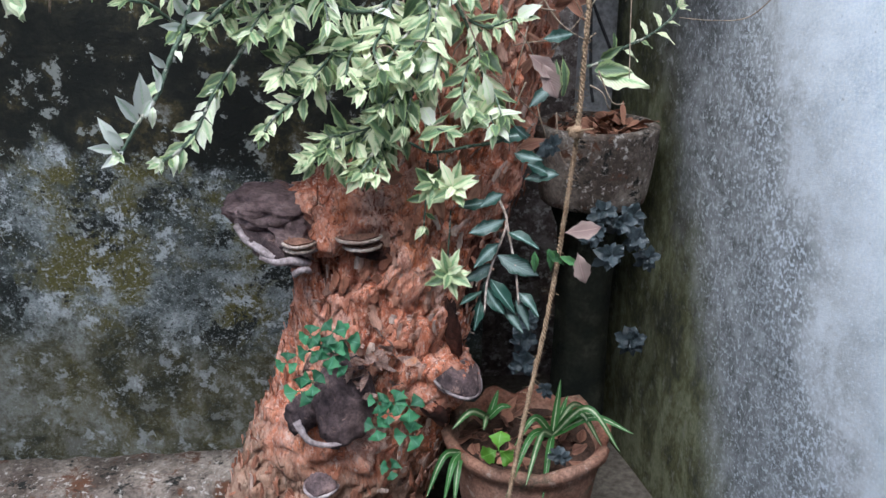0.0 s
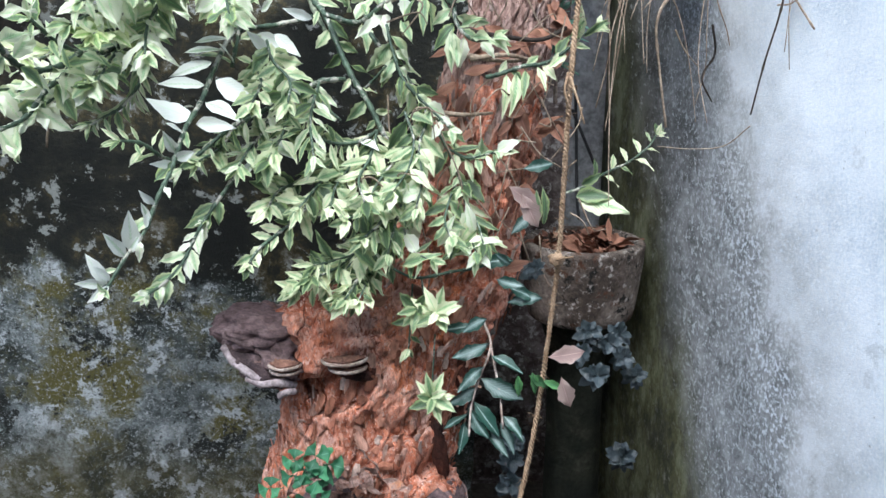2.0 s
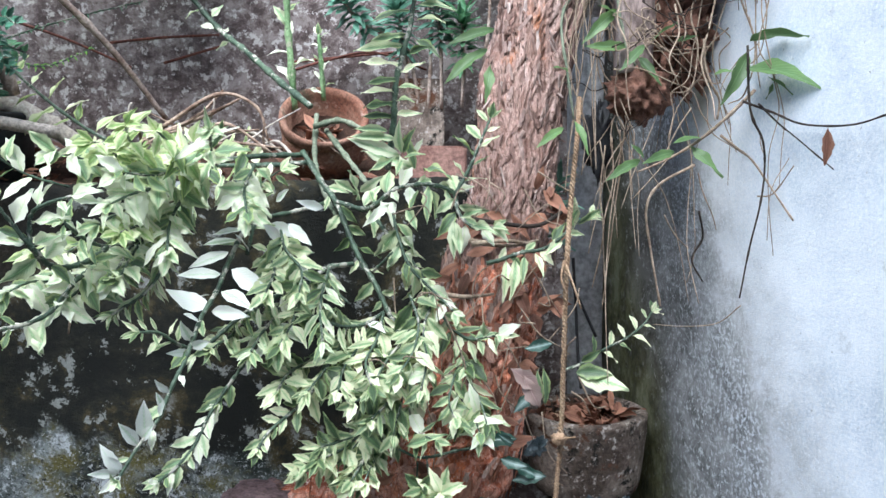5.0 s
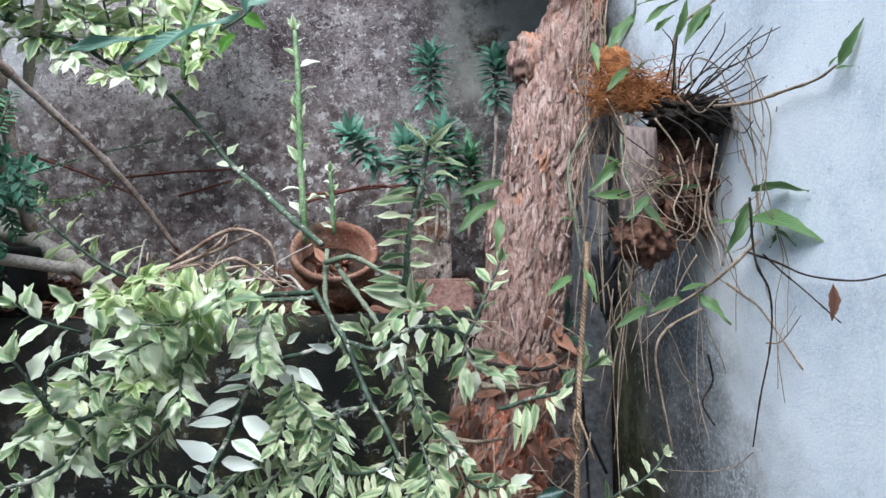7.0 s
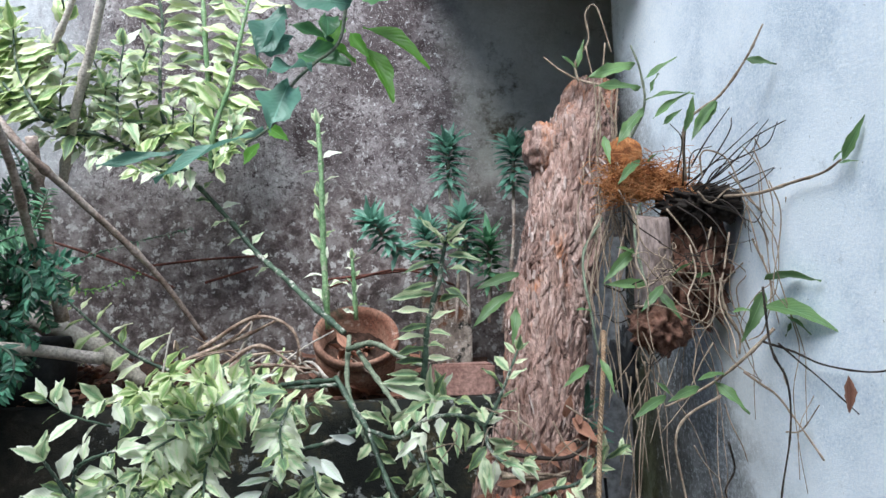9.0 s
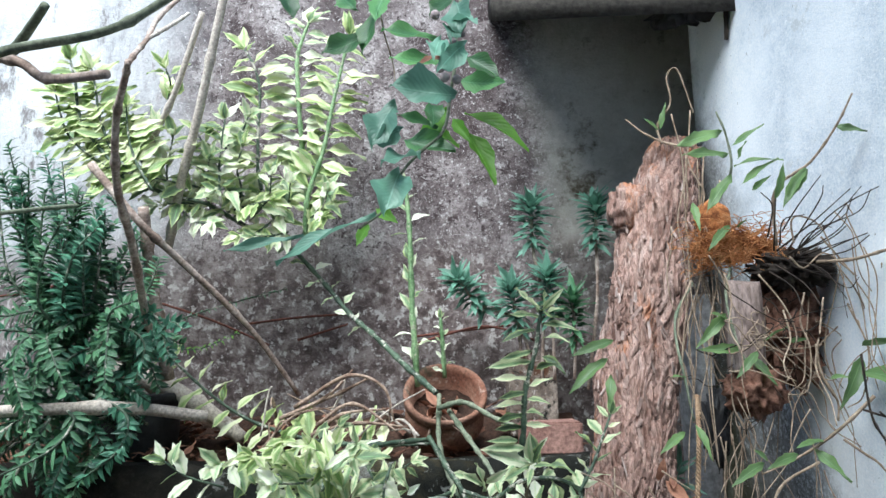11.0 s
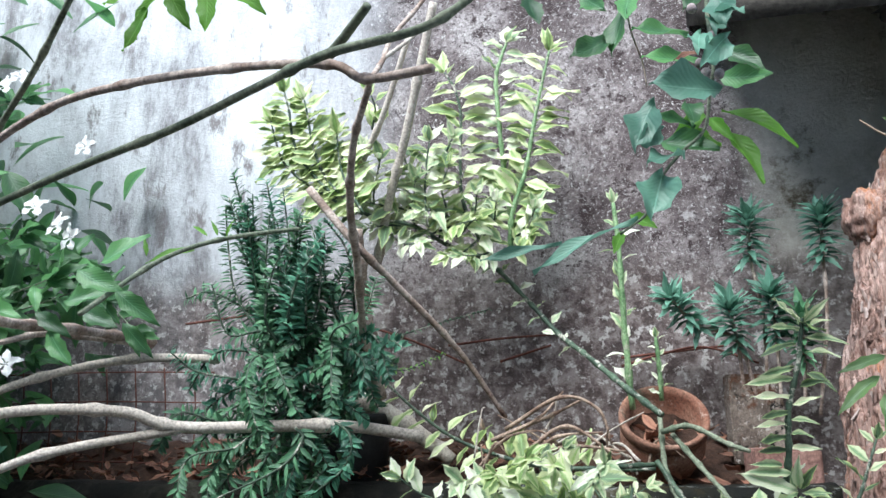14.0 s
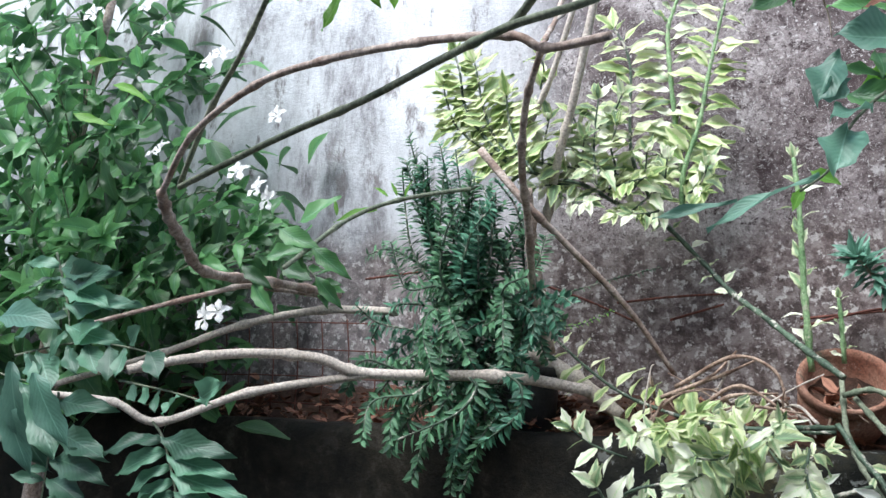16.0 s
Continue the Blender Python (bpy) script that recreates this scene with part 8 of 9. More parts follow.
tagged(part("root_fringe", tubes("root_fringe", strands(4, 14, ((0.5, 1.1, 1.68), (0.58, 1.2, 1.8)), ((0.5, 1.08, 1.3), (0.62, 1.18, 1.55)), 0.04), 0.001, 0.0005, M_ROOT), ball, "long drooping roots"), kind="stuff")
tagged(part("root_mat", tubes("root_mat", strands(5, 18, ((0.31, 1.24, 1.7), (0.4, 1.3, 1.98)), ((0.29, 1.2, 1.4), (0.36, 1.26, 1.7)), 0.02), 0.0014, 0.0008, M_ROOT), ball, "roots running down the bark"), kind="stuff")
tagged(part("root_tangle", tubes("root_tangle", strands(12, 12, ((0.35, 1.17, 1.54), (0.5, 1.24, 1.72)), ((0.36, 1.14, 1.4), (0.53, 1.22, 1.68)), 0.06), 0.0012, 0.0006, M_ROOT), ball, "pale tangled roots"), kind="stuff")
tagged(part("coir", tubes("coir", strands(6, 220, ((0.33, 1.2, 1.72), (0.45, 1.27, 1.78)), ((0.3, 1.18, 1.71), (0.47, 1.26, 1.79)), 0.02), 0.0007, 0.0004, M_HUSK), ball, "orange coir fibres"), kind="stuff")

B_ORCH = leaf_meshes("leaf", L_ORCHID, 0.07, 0.017, 5, 61, belly=0.4)
orchid = thing("orchid", (0.394, 1.27, 1.817), "epiphytic orchid with long leaves rooted on the stump", "orchid")
cane = [[(0.439, 1.200, 1.747), (0.433, 1.170, 1.821), (0.469, 1.130, 1.851), (0.496, 1.100, 1.893), (0.512, 1.080, 1.931)],
        [(0.477, 1.160, 1.716), (0.508, 1.120, 1.713), (0.536, 1.080, 1.719), (0.545, 1.020, 1.719), (0.552, 0.990, 1.728)],
        [(0.375, 1.300, 1.811), (0.405, 1.270, 1.874), (0.400, 1.260, 1.930), (0.387, 1.260, 1.972)],
        [(0.507, 1.100, 1.533), (0.479, 1.120, 1.500), (0.454, 1.140, 1.474), (0.416, 1.150, 1.450), (0.374, 1.150, 1.433)],
        [(0.401, 1.450, 1.970), (0.361, 1.480, 1.988), (0.322, 1.490, 2.013), (0.294, 1.500, 2.042)],
        [(0.377, 1.220, 1.719), (0.361, 1.200, 1.672), (0.366, 1.180, 1.605), (0.380, 1.180, 1.573)],
        [(0.328, 1.250, 1.702), (0.286, 1.200, 1.641), (0.287, 1.170, 1.560), (0.295, 1.170, 1.503)],
        [(0.352, 1.480, 1.988), (0.350, 1.490, 2.027), (0.374, 1.480, 2.065), (0.370, 1.480, 2.115), (0.391, 1.480, 2.129), (0.412, 1.470, 2.040)]]
cane_parts = [part("cane", tube("cane", c, 0.0024, 0.0014, M_ROOT if k in (0, 1, 3, 4, 7) else M_GREENBR, 6, 6, 0.2, 5, k), orchid) for k, c in enumerate(cane)]
for c, a, b in [(0, (0.459, 1.120, 1.840), (0.410, 1.100, 1.792)), (0, (0.461, 1.120, 1.838), (0.411, 1.100, 1.794)), (0, (0.413, 1.120, 1.799), (0.427, 1.100, 1.842)), (0, (0.502, 1.120, 1.899), (0.535, 1.100, 1.883)), (1, (0.553, 0.990, 1.727), (0.560, 0.950, 1.766)), (1, (0.548, 0.990, 1.724), (0.559, 0.970, 1.722)), (1, (0.547, 1.000, 1.727), (0.555, 0.990, 1.745)), (2, (0.388, 1.200, 1.867), (0.445, 1.170, 1.881)), (2, (0.387, 1.200, 1.898), (0.425, 1.170, 1.920)), (2, (0.374, 1.200, 1.920), (0.297, 1.170, 1.900)), (2, (0.380, 1.200, 1.884), (0.310, 1.170, 1.888))]:
    set_leaves(cane_parts[c], B_ORCH, [(a, b)], 0.95)
for c, a, b in [(2, (0.397, 1.200, 1.839), (0.438, 1.170, 1.873)), (2, (0.384, 1.200, 1.853), (0.330, 1.170, 1.801)), (2, (0.394, 1.200, 1.878), (0.396, 1.170, 1.895)), (2, (0.411, 1.200, 1.830), (0.424, 1.170, 1.843)), (2, (0.386, 1.200, 1.775), (0.391, 1.170, 1.787)), (2, (0.375, 1.200, 1.778), (0.332, 1.170, 1.748)), (2, (0.325, 1.200, 1.815), (0.318, 1.170, 1.772)), (7, (0.348, 1.480, 2.013), (0.325, 1.470, 2.039)), (7, (0.351, 1.480, 2.013), (0.365, 1.470, 2.065)), (5, (0.360, 1.200, 1.650), (0.308, 1.170, 1.610)), (5, (0.362, 1.200, 1.639), (0.334, 1.170, 1.658))]:
    set_leaves(cane_parts[c], B_ORCH, [(a, b)], 0.95)
for c, a, b in [(5, (0.407, 1.200, 1.608), (0.430, 1.170, 1.631)), (5, (0.442, 1.200, 1.610), (0.458, 1.170, 1.608)), (6, (0.376, 1.200, 1.601), (0.319, 1.170, 1.598)), (6, (0.389, 1.200, 1.590), (0.410, 1.170, 1.551)), (3, (0.375, 1.140, 1.448), (0.323, 1.110, 1.432)), (3, (0.420, 1.140, 1.458), (0.369, 1.110, 1.453)), (3, (0.440, 1.140, 1.467), (0.471, 1.110, 1.426)), (3, (0.379, 1.140, 1.451), (0.362, 1.110, 1.466)), (3, (0.455, 1.140, 1.475), (0.413, 1.110, 1.478)), (3, (0.512, 1.140, 1.564), (0.547, 1.030, 1.558)), (3, (0.516, 1.140, 1.585), (0.477, 1.110, 1.523))]:
    set_leaves(cane_parts[c], B_ORCH, [(a, b)], 0.95)
for c, a, b in [(3, (0.528, 1.110, 1.550), (0.537, 1.070, 1.529)), (3, (0.530, 1.100, 1.542), (0.526, 1.110, 1.521)), (3, (0.517, 1.140, 1.600), (0.542, 1.050, 1.605)), (6, (0.275, 1.140, 1.490), (0.235, 1.110, 1.473)), (6, (0.289, 1.140, 1.500), (0.301, 1.110, 1.461)), (6, (0.280, 1.140, 1.561), (0.260, 1.110, 1.570)), (6, (0.187, 1.140, 1.614), (0.133, 1.110, 1.598)), (6, (0.178, 1.140, 1.589), (0.117, 1.110, 1.555)), (6, (0.182, 1.140, 1.569), (0.170, 1.110, 1.524)), (5, (0.379, 1.140, 1.594), (0.346, 1.110, 1.565)), (5, (0.470, 1.140, 1.556), (0.479, 1.110, 1.564))]:
    set_leaves(cane_parts[c], B_ORCH, [(a, b)], 0.95)
brown = thing("dead_leaf", (0.534, 0.984, 1.474), "curled dead brown leaf caught on a twig", "leaf")
part("blade", leaf_meshes("leaf", M_DEAD, 0.042, 0.012, 1, 62, belly=0.5)[0], brown, m=aim((0.527, 0.967, 1.479), (-0.05, 0, -1), TO_EYE))
wall_twigs = thing("wall_twigs", (0.521, 1.114, 1.426), "thin dry twigs and roots hanging against the house wall", "twigs")
for k, (pts, r0, m) in enumerate([
        ([(0.496, 1.100, 1.587), (0.501, 1.100, 1.509), (0.518, 1.100, 1.470), (0.521, 1.100, 1.431), (0.516, 1.100, 1.388), (0.504, 1.100, 1.337), (0.492, 1.100, 1.272)], 0.0017, M_DARKROOT),
        ([(0.470, 1.200, 1.442), (0.420, 1.200, 1.415), (0.403, 1.200, 1.381), (0.410, 1.200, 1.324), (0.424, 1.200, 1.247)], 0.0024, M_ROOT),
        ([(0.371, 1.220, 1.492), (0.373, 1.220, 1.449), (0.365, 1.220, 1.386), (0.356, 1.220, 1.313), (0.347, 1.220, 1.241)], 0.0013, M_ROOT),
        ([(0.351, 1.220, 1.471), (0.344, 1.220, 1.408), (0.348, 1.220, 1.344), (0.333, 1.220, 1.272)], 0.0013, M_ROOT),
        ([(0.357, 1.210, 1.482), (0.359, 1.210, 1.419), (0.346, 1.210, 1.356), (0.350, 1.210, 1.248)], 0.0013, M_ROOT),
        ([(0.346, 1.230, 1.477), (0.352, 1.230, 1.433), (0.344, 1.230, 1.386), (0.330, 1.230, 1.320)], 0.0011, M_ROOT),
        ([(0.482, 1.080, 1.517), (0.521, 1.080, 1.503), (0.543, 1.050, 1.487), (0.554, 0.970, 1.481), (0.565, 0.920, 1.489)], 0.0016, M_DARKROOT),
        ([(0.502, 1.080, 1.514), (0.529, 1.080, 1.489), (0.542, 1.060, 1.470), (0.548, 0.990, 1.433)], 0.0013, M_DARKROOT),
        ([(0.472, 1.120, 1.478), (0.496, 1.120, 1.460), (0.515, 1.120, 1.445), (0.533, 1.100, 1.407), (0.539, 1.060, 1.372)], 0.0018, M_ROOT),
        ([(0.461, 1.150, 1.603), (0.462, 1.150, 1.572), (0.471, 1.150, 1.546), (0.482, 1.150, 1.525), (0.480, 1.150, 1.500)], 0.0022, M_ROOT),
        ([(0.449, 1.160, 1.516), (0.432, 1.160, 1.491), (0.414, 1.160, 1.456)], 0.0013, M_ROOT),
        ([(0.522, 1.120, 1.400), (0.533, 1.100, 1.404), (0.538, 1.060, 1.438)], 0.0012, M_ROOT),
        ([(0.475, 1.200, 1.431), (0.482, 1.200, 1.405), (0.496, 1.200, 1.373), (0.502, 1.200, 1.352)], 0.0011, M_ROOT),
        ([(0.435, 1.220, 1.373), (0.450, 1.220, 1.346), (0.471, 1.220, 1.324)], 0.0011, M_ROOT),
        ([(0.477, 1.200, 1.379), (0.483, 1.200, 1.342), (0.468, 1.200, 1.312), (0.484, 1.200, 1.280)], 0.0018, M_DARKROOT),
        ([(0.521, 1.160, 1.252), (0.505, 1.200, 1.221), (0.457, 1.200, 1.218), (0.414, 1.200, 1.222)], 0.0009, M_ROOT)]):
    part("twig", tube("twig", pts, r0, r0 * 0.6, m, 6, 7, 0.2, 9, k), wall_twigs)


# ---- rope, wire and pipe ----
def rope_mesh(pts, radius, pitch):
    line = curve_points(pts, 26)
    V, F = [], []
    for s in range(3):
        q, run = [], 0.0
        for i, p in enumerate(line):
            if i:
                run += (p - line[i - 1]).length
            a = run / pitch * 6.2832 + s * 2.0944
            q.append(p + Vector((math.cos(a), math.sin(a), 0)) * radius * 0.55)
        v, f = tube_data(q, radius * 0.62, radius * 0.62, 6, 0.3, random.Random(s))
        F += [tuple(k + len(V) for k in g) for g in f]
        V += v
    r = random.Random(4)
    for k in range(260):
        p = r.choice(line) + Vector((r.uniform(-1, 1), r.uniform(-1, 1), 0)) * radius * 0.6
        e = p + Vector((r.uniform(-1, 1), r.uniform(-1, 1), r.uniform(-0.8, 0.6))) * radius * 3.2
        v, f = tube_data([p, p.lerp(e, 0.5), e], 0.0004, 0.0002, 3)
        F += [tuple(k2 + len(V) for k2 in g) for g in f]
        V += v
    return shape("rope", V, F, M_ROPE)


rope = thing("rope", (0.31, 1.17, 1.577), "twisted coir rope hanging from the stump", "rope")
part("strand", rope_mesh([(0.315, 1.22, 1.536), (0.297, 1.16, 1.477), (0.284, 1.14, 1.392), (0.272, 1.11, 1.309), (0.268, 1.11, 1.194), (0.264, 1.11, 1.09), (0.252, 1.12, 0.937), (0.233, 1.1, 0.832), (0.207, 1.08, 0.715), (0.182, 1.05, 0.6)], 0.0036, 0.016), rope)
part("knot", lump("knot", (0.261, 1.105, 1.095), (0.009, 0.008, 0.008), M_ROPE, 0.5, 12, 3, seg=20), rope, "small knot")
for k, pts in enumerate([[(0.259, 1.1, 1.096), (0.268, 1.09, 1.101), (0.279, 1.09, 1.102)], [(0.269, 1.1, 1.32), (0.278, 1.09, 1.29), (0.286, 1.09, 1.265)], [(0.267, 1.1, 1.324), (0.261, 1.09, 1.304), (0.268, 1.09, 1.283)]]):
    part("frayed_end", tube("frayed_end", pts, 0.002, 0.001, M_ROPE, 6, 5, 0.3, 0, k), rope)
wire = tagged(new("binding_wire", tube("binding_wire", [(0.135, 1.24, 1.412), (0.156, 1.22, 1.377), (0.209, 1.21, 1.365), (0.259, 1.23, 1.361), (0.302, 1.28, 1.376)], 0.003, 0.003, M_DARKROOT)), "dark wire bound round the stump", "wire")
tagged(new("dry_ring", tubes("dry_ring", [[(0.157, 1.23, 1.342), (0.21, 1.22, 1.334), (0.263, 1.25, 1.338)], [(0.164, 1.22, 1.337), (0.209, 1.21, 1.342), (0.253, 1.24, 1.333)], [(0.116, 1.22, 1.269), (0.153, 1.2, 1.267), (0.194, 1.22, 1.267)]], 0.004, 0.002, M_ROOT)), "dry twigs wound round the stump", "twigs", kind="stuff")
px, py, _ = (0.442, 1.66, 1.191)
tagged(new("drain_pipe", lathe("drain_pipe", [(0.045, FLOOR), (0.045, 0.9), (0.045, 1.2), (0.045, 1.5), (0.045, 1.72)], M_PIPE, 24, 0, 0, (px, py, 0))), "grey plastic drain pipe in the corner", "pipe")
for k, pts in enumerate([[(0.371, 1.5, 1.285), (0.376, 1.5, 1.195), (0.371, 1.46, 1.103), (0.366, 1.42, 1.074)], [(0.367, 1.5, 1.245), (0.387, 1.49, 1.196), (0.407, 1.48, 1.148)]]):
    tagged(new("black_cable", tube("black_cable", pts, 0.0028, 0.0028, M_BLACK, 6)), "thin black cable beside the pipe", "cable", "black cables")
tagged(new("plastic_bag", lump("plastic_bag", (0.378, 1.36, 1.483), (0.02, 0.02, 0.05), M_BLACK, 0.7, 12, 3)), "crumpled dark plastic bag behind the roots", "bag")
tagged(new("black_sheet", lump("black_sheet", (0.412, 1.5, 2.266), (0.06, 0.05, 0.03), M_BLACK, 0.9, 12, 5)), "crumpled black plastic sheet under the eave", "plastic sheet")
tagged(new("stain_drip", tube("stain_drip", [(0.478, 1.439, 2.267), (0.477, 1.444, 2.214), (0.476, 1.449, 2.172)], 0.005, 0.004, M_DARKROOT)), "dark drain stub dripping down the house wall", "pipe stub")

# ---- low plants ----
B_SILV = leaf_meshes("leaf", L_SILVER, 0.052, 0.021, 5, 71, belly=0.5)
silver = thing("silver_striped_plant", (0.193, 1.16, 0.98), "trailing plant with silver-striped dark leaves", "trailing plant")
silver_stem = part("stem", tube("stem", [(0.177, 1.170, 0.994), (0.184, 1.140, 0.968), (0.166, 1.120, 0.929), (0.155, 1.110, 0.896), (0.151, 1.100, 0.858)], 0.002, 0.0014, M_BRANCH, 6), silver)
set_leaves(silver_stem, B_SILV, [((0.179, 1.120, 0.979), (0.135, 1.090, 0.970)), ((0.181, 1.120, 0.963), (0.215, 1.090, 0.955)), ((0.173, 1.120, 0.947), (0.132, 1.090, 0.936)), ((0.169, 1.120, 0.931), (0.214, 1.090, 0.908)), ((0.164, 1.120, 0.918), (0.125, 1.090, 0.910)), ((0.159, 1.120, 0.899), (0.188, 1.090, 0.861)), ((0.153, 1.120, 0.891), (0.167, 1.090, 0.854)), ((0.197, 1.120, 0.878), (0.226, 1.090, 0.862)), ((0.194, 1.120, 0.867), (0.210, 1.090, 0.838)), ((0.151, 1.120, 0.880), (0.122, 1.090, 0.880)), ((0.148, 1.120, 0.870), (0.138, 1.090, 0.842)), ((0.176, 1.120, 1.013), (0.140, 1.090, 1.017)), ((0.188, 1.120, 1.067), (0.210, 1.090, 1.063)), ((0.205, 1.120, 1.086), (0.187, 1.090, 1.101)), ((0.181, 1.120, 0.857), (0.195, 1.090, 0.829))], 0.95)
part("stem", tube("stem", [(0.184, 1.140, 0.968), (0.192, 1.110, 0.916), (0.196, 1.100, 0.867)], 0.002, 0.0014, M_BRANCH, 6), silver)
B_FRS = leaf_meshes("leaf", L_TREE, 0.04, 0.014, 3, 72)
for k, (a, w) in enumerate([((0.214, 1.1, 0.942), (0.1, 0, -0.9)), ((0.229, 1.1, 0.941), (0.9, 0, -0.5)), ((0.232, 1.1, 0.945), (0.3, 0, -0.8)), ((0.248, 1.1, 0.933), (0.9, 0, -0.4)), ((0.214, 1.15, 1.082), (-0.8, 0, 0.1)), ((0.208, 1.15, 1.045), (0.7, 0, -0.2)),
                            ((0.245, 1.15, 1.146), (-0.8, 0, -0.4)), ((0.226, 1.16, 1.201), (0.8, 0, 0.1)), ((0.163, 1.14, 0.999), (-0.7, 0, -0.2)), ((0.254, 1.15, 1.029), (-0.8, 0, 0.1))]):
    put_leaf(silver, B_SILV if k > 3 else B_FRS, a, w, 0.85, k=k)
B_SLATE = leaf_meshes("leaf", L_SHADE, 0.021, 0.0125, 5, 73, belly=0.55)


def slate(at, n, seed, size=1.0, up=(0, -0.8, 0.4)):
    pl = thing("slate_rosette", at, "small slate-grey leafy rosette growing by the pot", "small plant", "slate rosettes")
    rosette(pl, at, B_SLATE, n + 9, size, up, 105, seed, 0.5)


for k, (a, n, s) in enumerate([((0.337, 1.24, 0.942), 8, 1.0), ((0.365, 1.24, 0.924), 9, 1.05), ((0.345, 1.22, 0.883), 9, 1.1), ((0.391, 1.27, 0.926), 7, 1.0), ((0.421, 1.27, 0.856), 8, 0.95), ((0.394, 1.25, 0.897), 8, 1.0), ((0.248, 1.2, 1.051), 7, 0.8),
                               ((0.222, 1.2, 0.765), 8, 1.0), ((0.217, 1.18, 0.738), 8, 1.0), ((0.226, 1.2, 0.792), 7, 1.0), ((0.431, 1.34, 0.682), 7, 1.3), ((0.268, 1.14, 0.601), 9, 0.8), ((0.267, 1.25, 0.647), 6, 0.7), ((0.323, 1.23, 0.911), 7, 1.0)]):
    slate(a, n, 620 + k, s)
part_leaf = leaf_meshes("leaf", leaf_mat("pinkish_dry_leaf", (0.3, 0.2, 0.18), (0.36, 0.26, 0.23), 0.5, 0.7, 0.15, 0.2), 0.05, 0.022, 2, 74, belly=0.55)
for a, w in [((0.253, 1.1, 0.966), (0.95, 0, 0.05)), ((0.271, 1.1, 0.938), (0.25, 0, -0.95)), ((0.215, 1.1, 1.181), (0.35, 0, -0.8)), ((0.198, 1.1, 1.191), (0.5, 0, -0.4))]:
    d = thing("dry_leaf", a, "pinkish dry leaf hanging beside the rope", "leaf", "dry leaves")
    part("blade", part_leaf[0], d, m=aim(a, w, TO_EYE))

spider = thing("spider_plant", (0.26, 1.2, 0.57), "spider plant with white-striped arching leaves in the scalloped pot", "spider plant")
V0 = Vector((0.27, 1.18, 0.608))


def arching(end, lift, k):
    """One long arching blade from the crown to its tip."""
    e = Vector(end)
    mid = V0.lerp(e, 0.5) + Vector((0, 0, lift))
    line = curve_points([V0, mid, e], 8)
    v, f, uv = [], [], []
    for i, p in enumerate(line):
        t = i / (len(line) - 1)
        d = (line[min(i + 1, len(line) - 1)] - line[max(i - 1, 0)]).normalized()
        s = d.cross(TO_EYE).normalized()
        w = 0.0055 * (1 - t ** 2.5) ** 0.8 * (0.6 + 0.4 * min(1, t * 5)) + 0.0003
        for c in (-1, -0.5, 0, 0.5, 1):
            v.append(p + s * c * w + TO_EYE * (abs(c) * w * 0.35))
            uv.append((0.5 + c / 2, t))
    for i in range(len(line) - 1):
        for c in range(4):
            a = i * 5 + c
            f.append((a, a + 1, a + 6, a + 5))
    part("leaf", shape("leaf", v, f, L_SPIDER, uv), spider)


for k, (e, lift) in enumerate([((0.375, 1.12, 0.644), 0.03), ((0.351, 1.1, 0.628), 0.06), ((0.283, 1.2, 0.693), 0.0), ((0.183, 1.08, 0.576), 0.05), ((0.241, 1.1, 0.552), 0.02), ((0.368, 1.22, 0.595), 0.03), ((0.205, 1.05, 0.617), 0.04), ((0.336, 1.14, 0.611), 0.05),
                               ((0.306, 1.24, 0.64), 0.0), ((0.204, 1.14, 0.619), 0.04), ((0.352, 1.28, 0.587), 0.03)]):
    arching(e, lift, k)
V0 = Vector((0.126, 1.16, 0.6))
for k, (e, lift) in enumerate([((0.071, 1.1, 0.568), 0.03), ((0.096, 1.1, 0.557), 0.02), ((0.111, 1.1, 0.551), 0.01)]):
    arching(e, lift, k)
V0 = Vector((0.174, 1.2, 0.631))
for k, (e, lift) in enumerate([((0.191, 1.22, 0.668), 0.0), ((0.155, 1.12, 0.663), 0.01), ((0.209, 1.2, 0.649), 0.01), ((0.112, 1.14, 0.654), 0.02)]):
    arching(e, lift, k)


def clover(at, size, seed, blades, foot):
    r = random.Random(seed)
    c = thing("clover", foot, "three-lobed clover leaf on a thin stalk, growing on the stump", "clover", "clovers")
    part("stalk", tube("stalk", [foot, Vector(foot).lerp(Vector(at), 0.5) + Vector((0.004, -0.004, 0)), at], 0.0008, 0.0006, M_GREENBR, 5, 3), c)
    d = (TO_EYE + Vector((r.uniform(-.25, .25), r.uniform(-.1, .1), r.uniform(-.1, .35)))).normalized()
    o = d.orthogonal().normalized()
    t = r.uniform(0, 6)
    for k in range(3):
        a = t + k * 2.0944
        part("leaflet", blades[k % len(blades)], c, m=aim(at, o * math.cos(a) + d.cross(o) * math.sin(a), d, size))


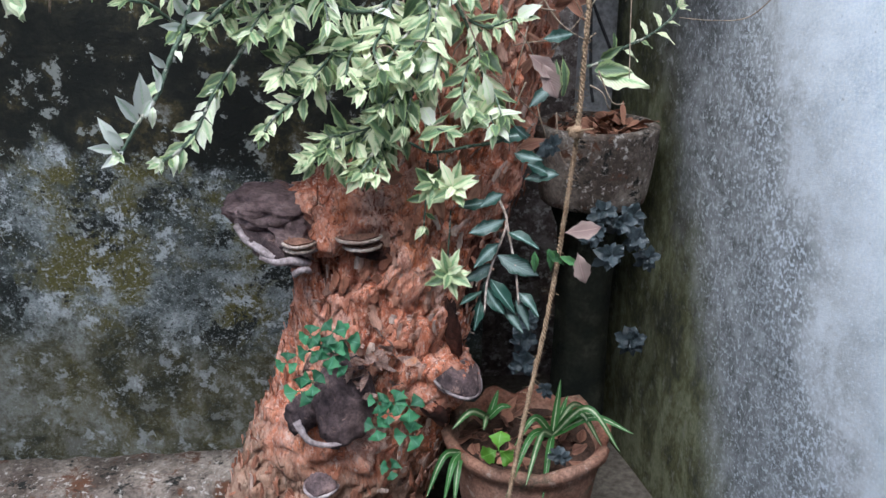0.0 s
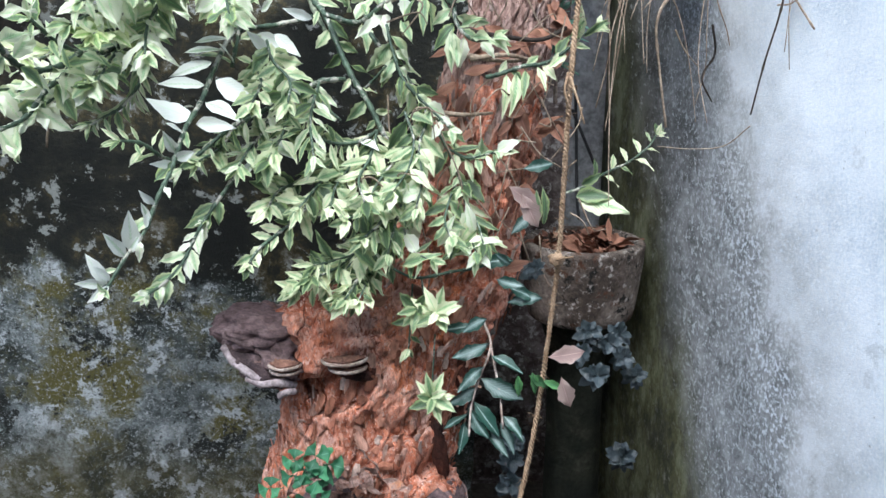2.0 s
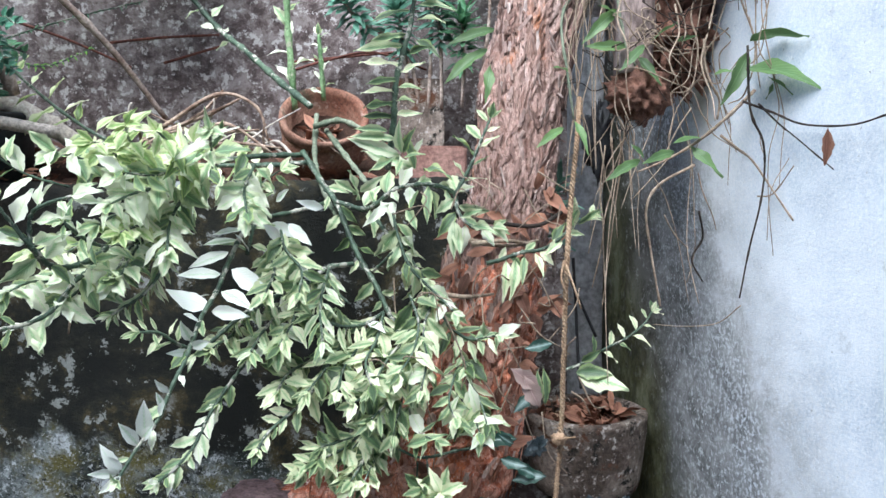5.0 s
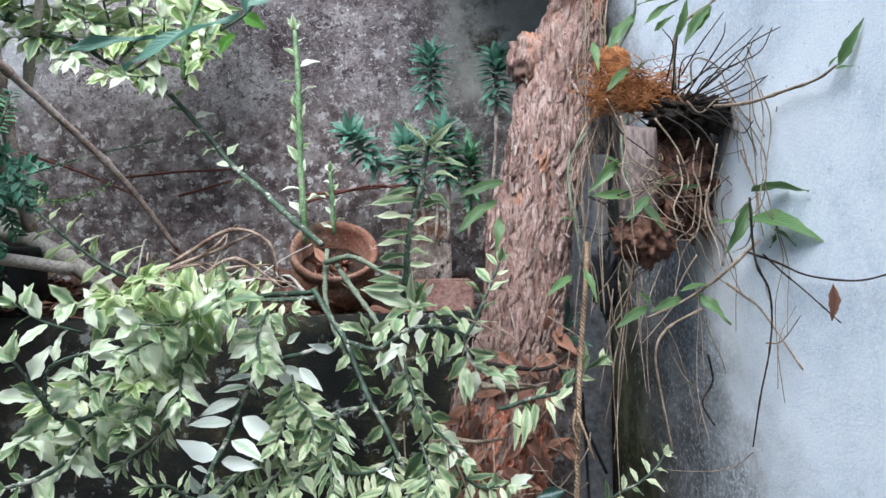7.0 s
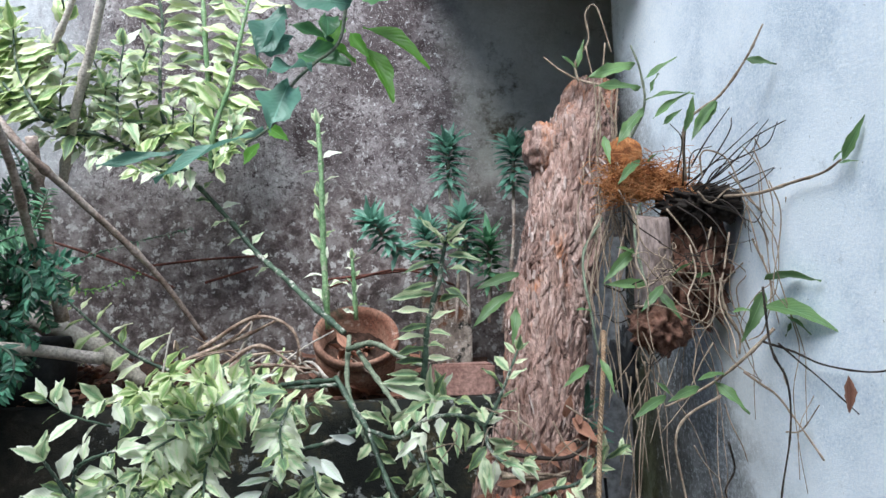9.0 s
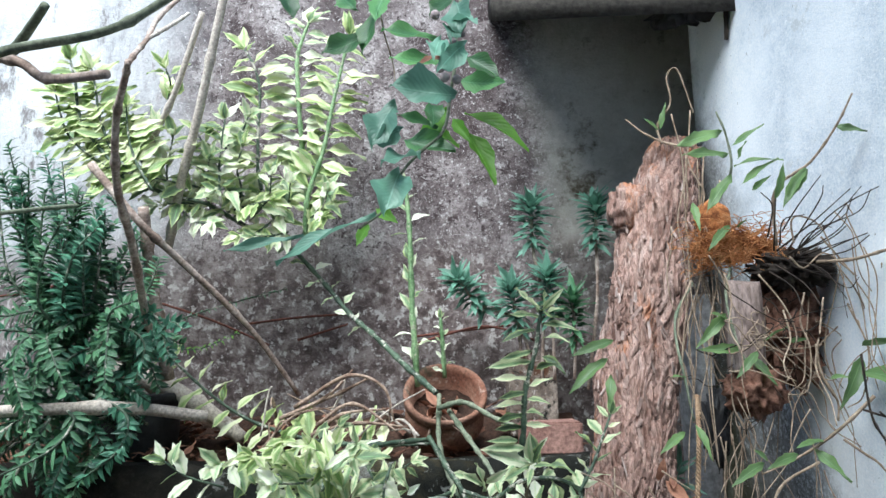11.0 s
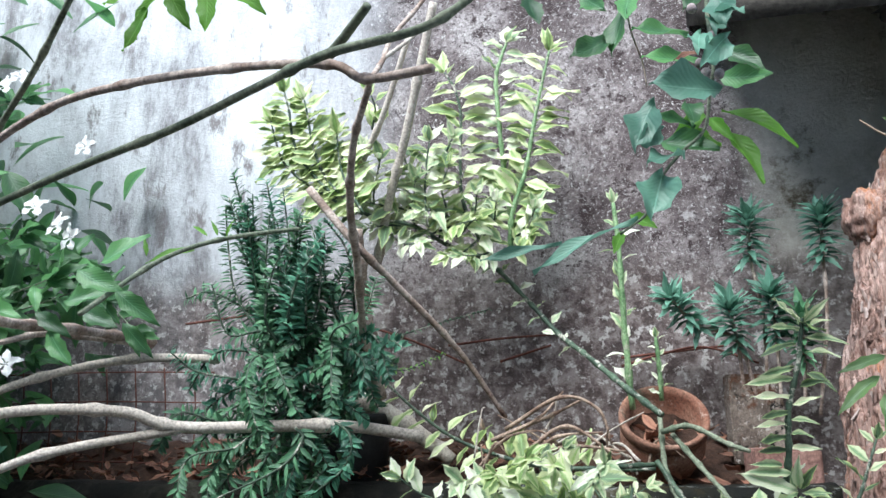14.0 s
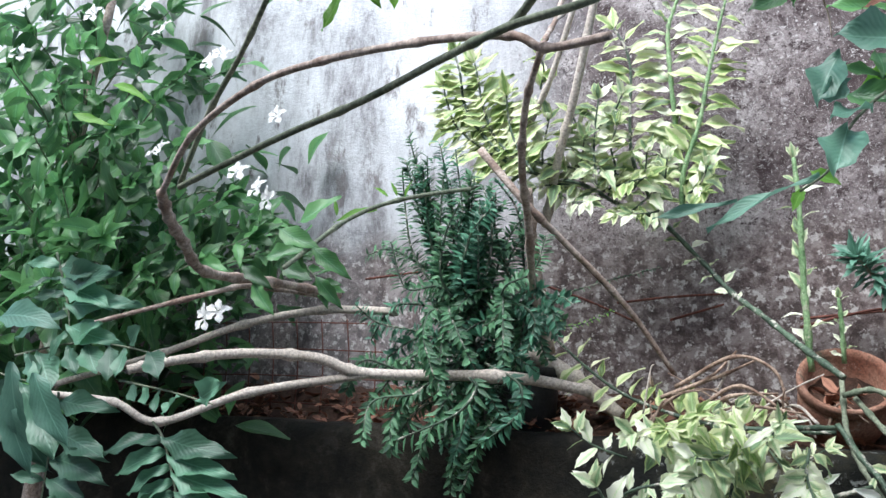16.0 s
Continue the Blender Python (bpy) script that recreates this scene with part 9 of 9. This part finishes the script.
B_CLOV = leaf_meshes("leaflet", L_CLOVER, 0.0155, 0.021, 3, 91, belly=0.72)
B_CLOVB = leaf_meshes("leaflet", L_FRESH, 0.026, 0.028, 3, 92, belly=0.68)
for k, (a, s) in enumerate([((-0.078, 1.100, 0.834), 0.95), ((-0.080, 1.100, 0.812), 1.15), ((-0.049, 1.100, 0.806), 1.35), ((-0.046, 1.100, 0.788), 0.95), ((-0.080, 1.100, 0.764), 1.15), ((-0.097, 1.100, 0.752), 1.35), ((-0.111, 1.100, 0.795), 0.95), ((-0.049, 1.100, 0.838), 1.15), ((-0.034, 1.100, 0.826), 1.35), ((0.006, 1.100, 0.728), 0.95), ((0.029, 1.100, 0.727), 1.15), ((0.049, 1.100, 0.720), 1.35), ((0.020, 1.100, 0.710), 0.95), ((0.003, 1.100, 0.688), 1.15), ((0.048, 1.100, 0.674), 1.35), ((0.021, 1.100, 0.619), 0.95), ((-0.064, 1.100, 0.817), 1.15)]):
    clover(Vector(a), s, k, B_CLOV, Vector(a) + Vector((0.01, 0.05, -0.03)))
clover(Vector((0.174, 1.1, 0.642)), 1.0, 40, B_CLOVB, Vector((0.192, 1.16, 0.545)))

# dead leaves in the pots and moss
lit = random.Random(11)


def dead_pile(centre, radius, count, label):
    bl = [leaf_data(lit.uniform(0.025, 0.05), lit.uniform(0.01, 0.022), lit.uniform(-0.3, 0.5), lit.uniform(-0.5, 0.6), 0.12) for _ in range(count)]
    ms = []
    for _ in range(count):
        a, q = lit.uniform(0, 6.28), radius * math.sqrt(lit.random())
        ms.append(Matrix.Translation(Vector(centre) + Vector((q * math.cos(a), q * math.sin(a), lit.uniform(0, 0.012)))) @ Euler((lit.uniform(-.7, .7), lit.uniform(-.7, .7), a * 3)).to_matrix().to_4x4())
    tagged(new("leaf_litter", scatter("leaf_litter", bl, ms, M_DEAD)), label, "leaf litter", kind="stuff")


dead_pile((0.368, 1.4, 1.03), 0.076, 130, "dry red-brown leaves filling the cement pot")
dead_pile(tuple(mouth - lean @ Vector((0, 0, 0.05))), 0.04, 30, "pinkish dry leaves in the tilted pot")
dead_pile((0.238, 1.22, 0.568), 0.09, 60, "dry leaves in the scalloped pot")
chips_v = [leaf_data(lit.uniform(0.02, 0.05), lit.uniform(0.008, 0.018), lit.uniform(-0.2, 0.3), 0.2, 0.1) for _ in range(46)]
chips_m = []
for k in range(46):
    at = Vector((-0.007, 1.16, 0.746)) + Vector((lit.gauss(0, 0.035), lit.gauss(0, 0.012), lit.gauss(0, 0.022)))
    chips_m.append(Matrix.Translation(at) @ Euler((lit.uniform(-.9, .9), lit.uniform(-.9, .9), lit.uniform(0, 6.28))).to_matrix().to_4x4())
tagged(new("bark_chips", scatter("bark_chips", chips_v, chips_m, M_BARK)), "loose flakes of bark and wood lodged on the stump", "bark chips", kind="stuff")
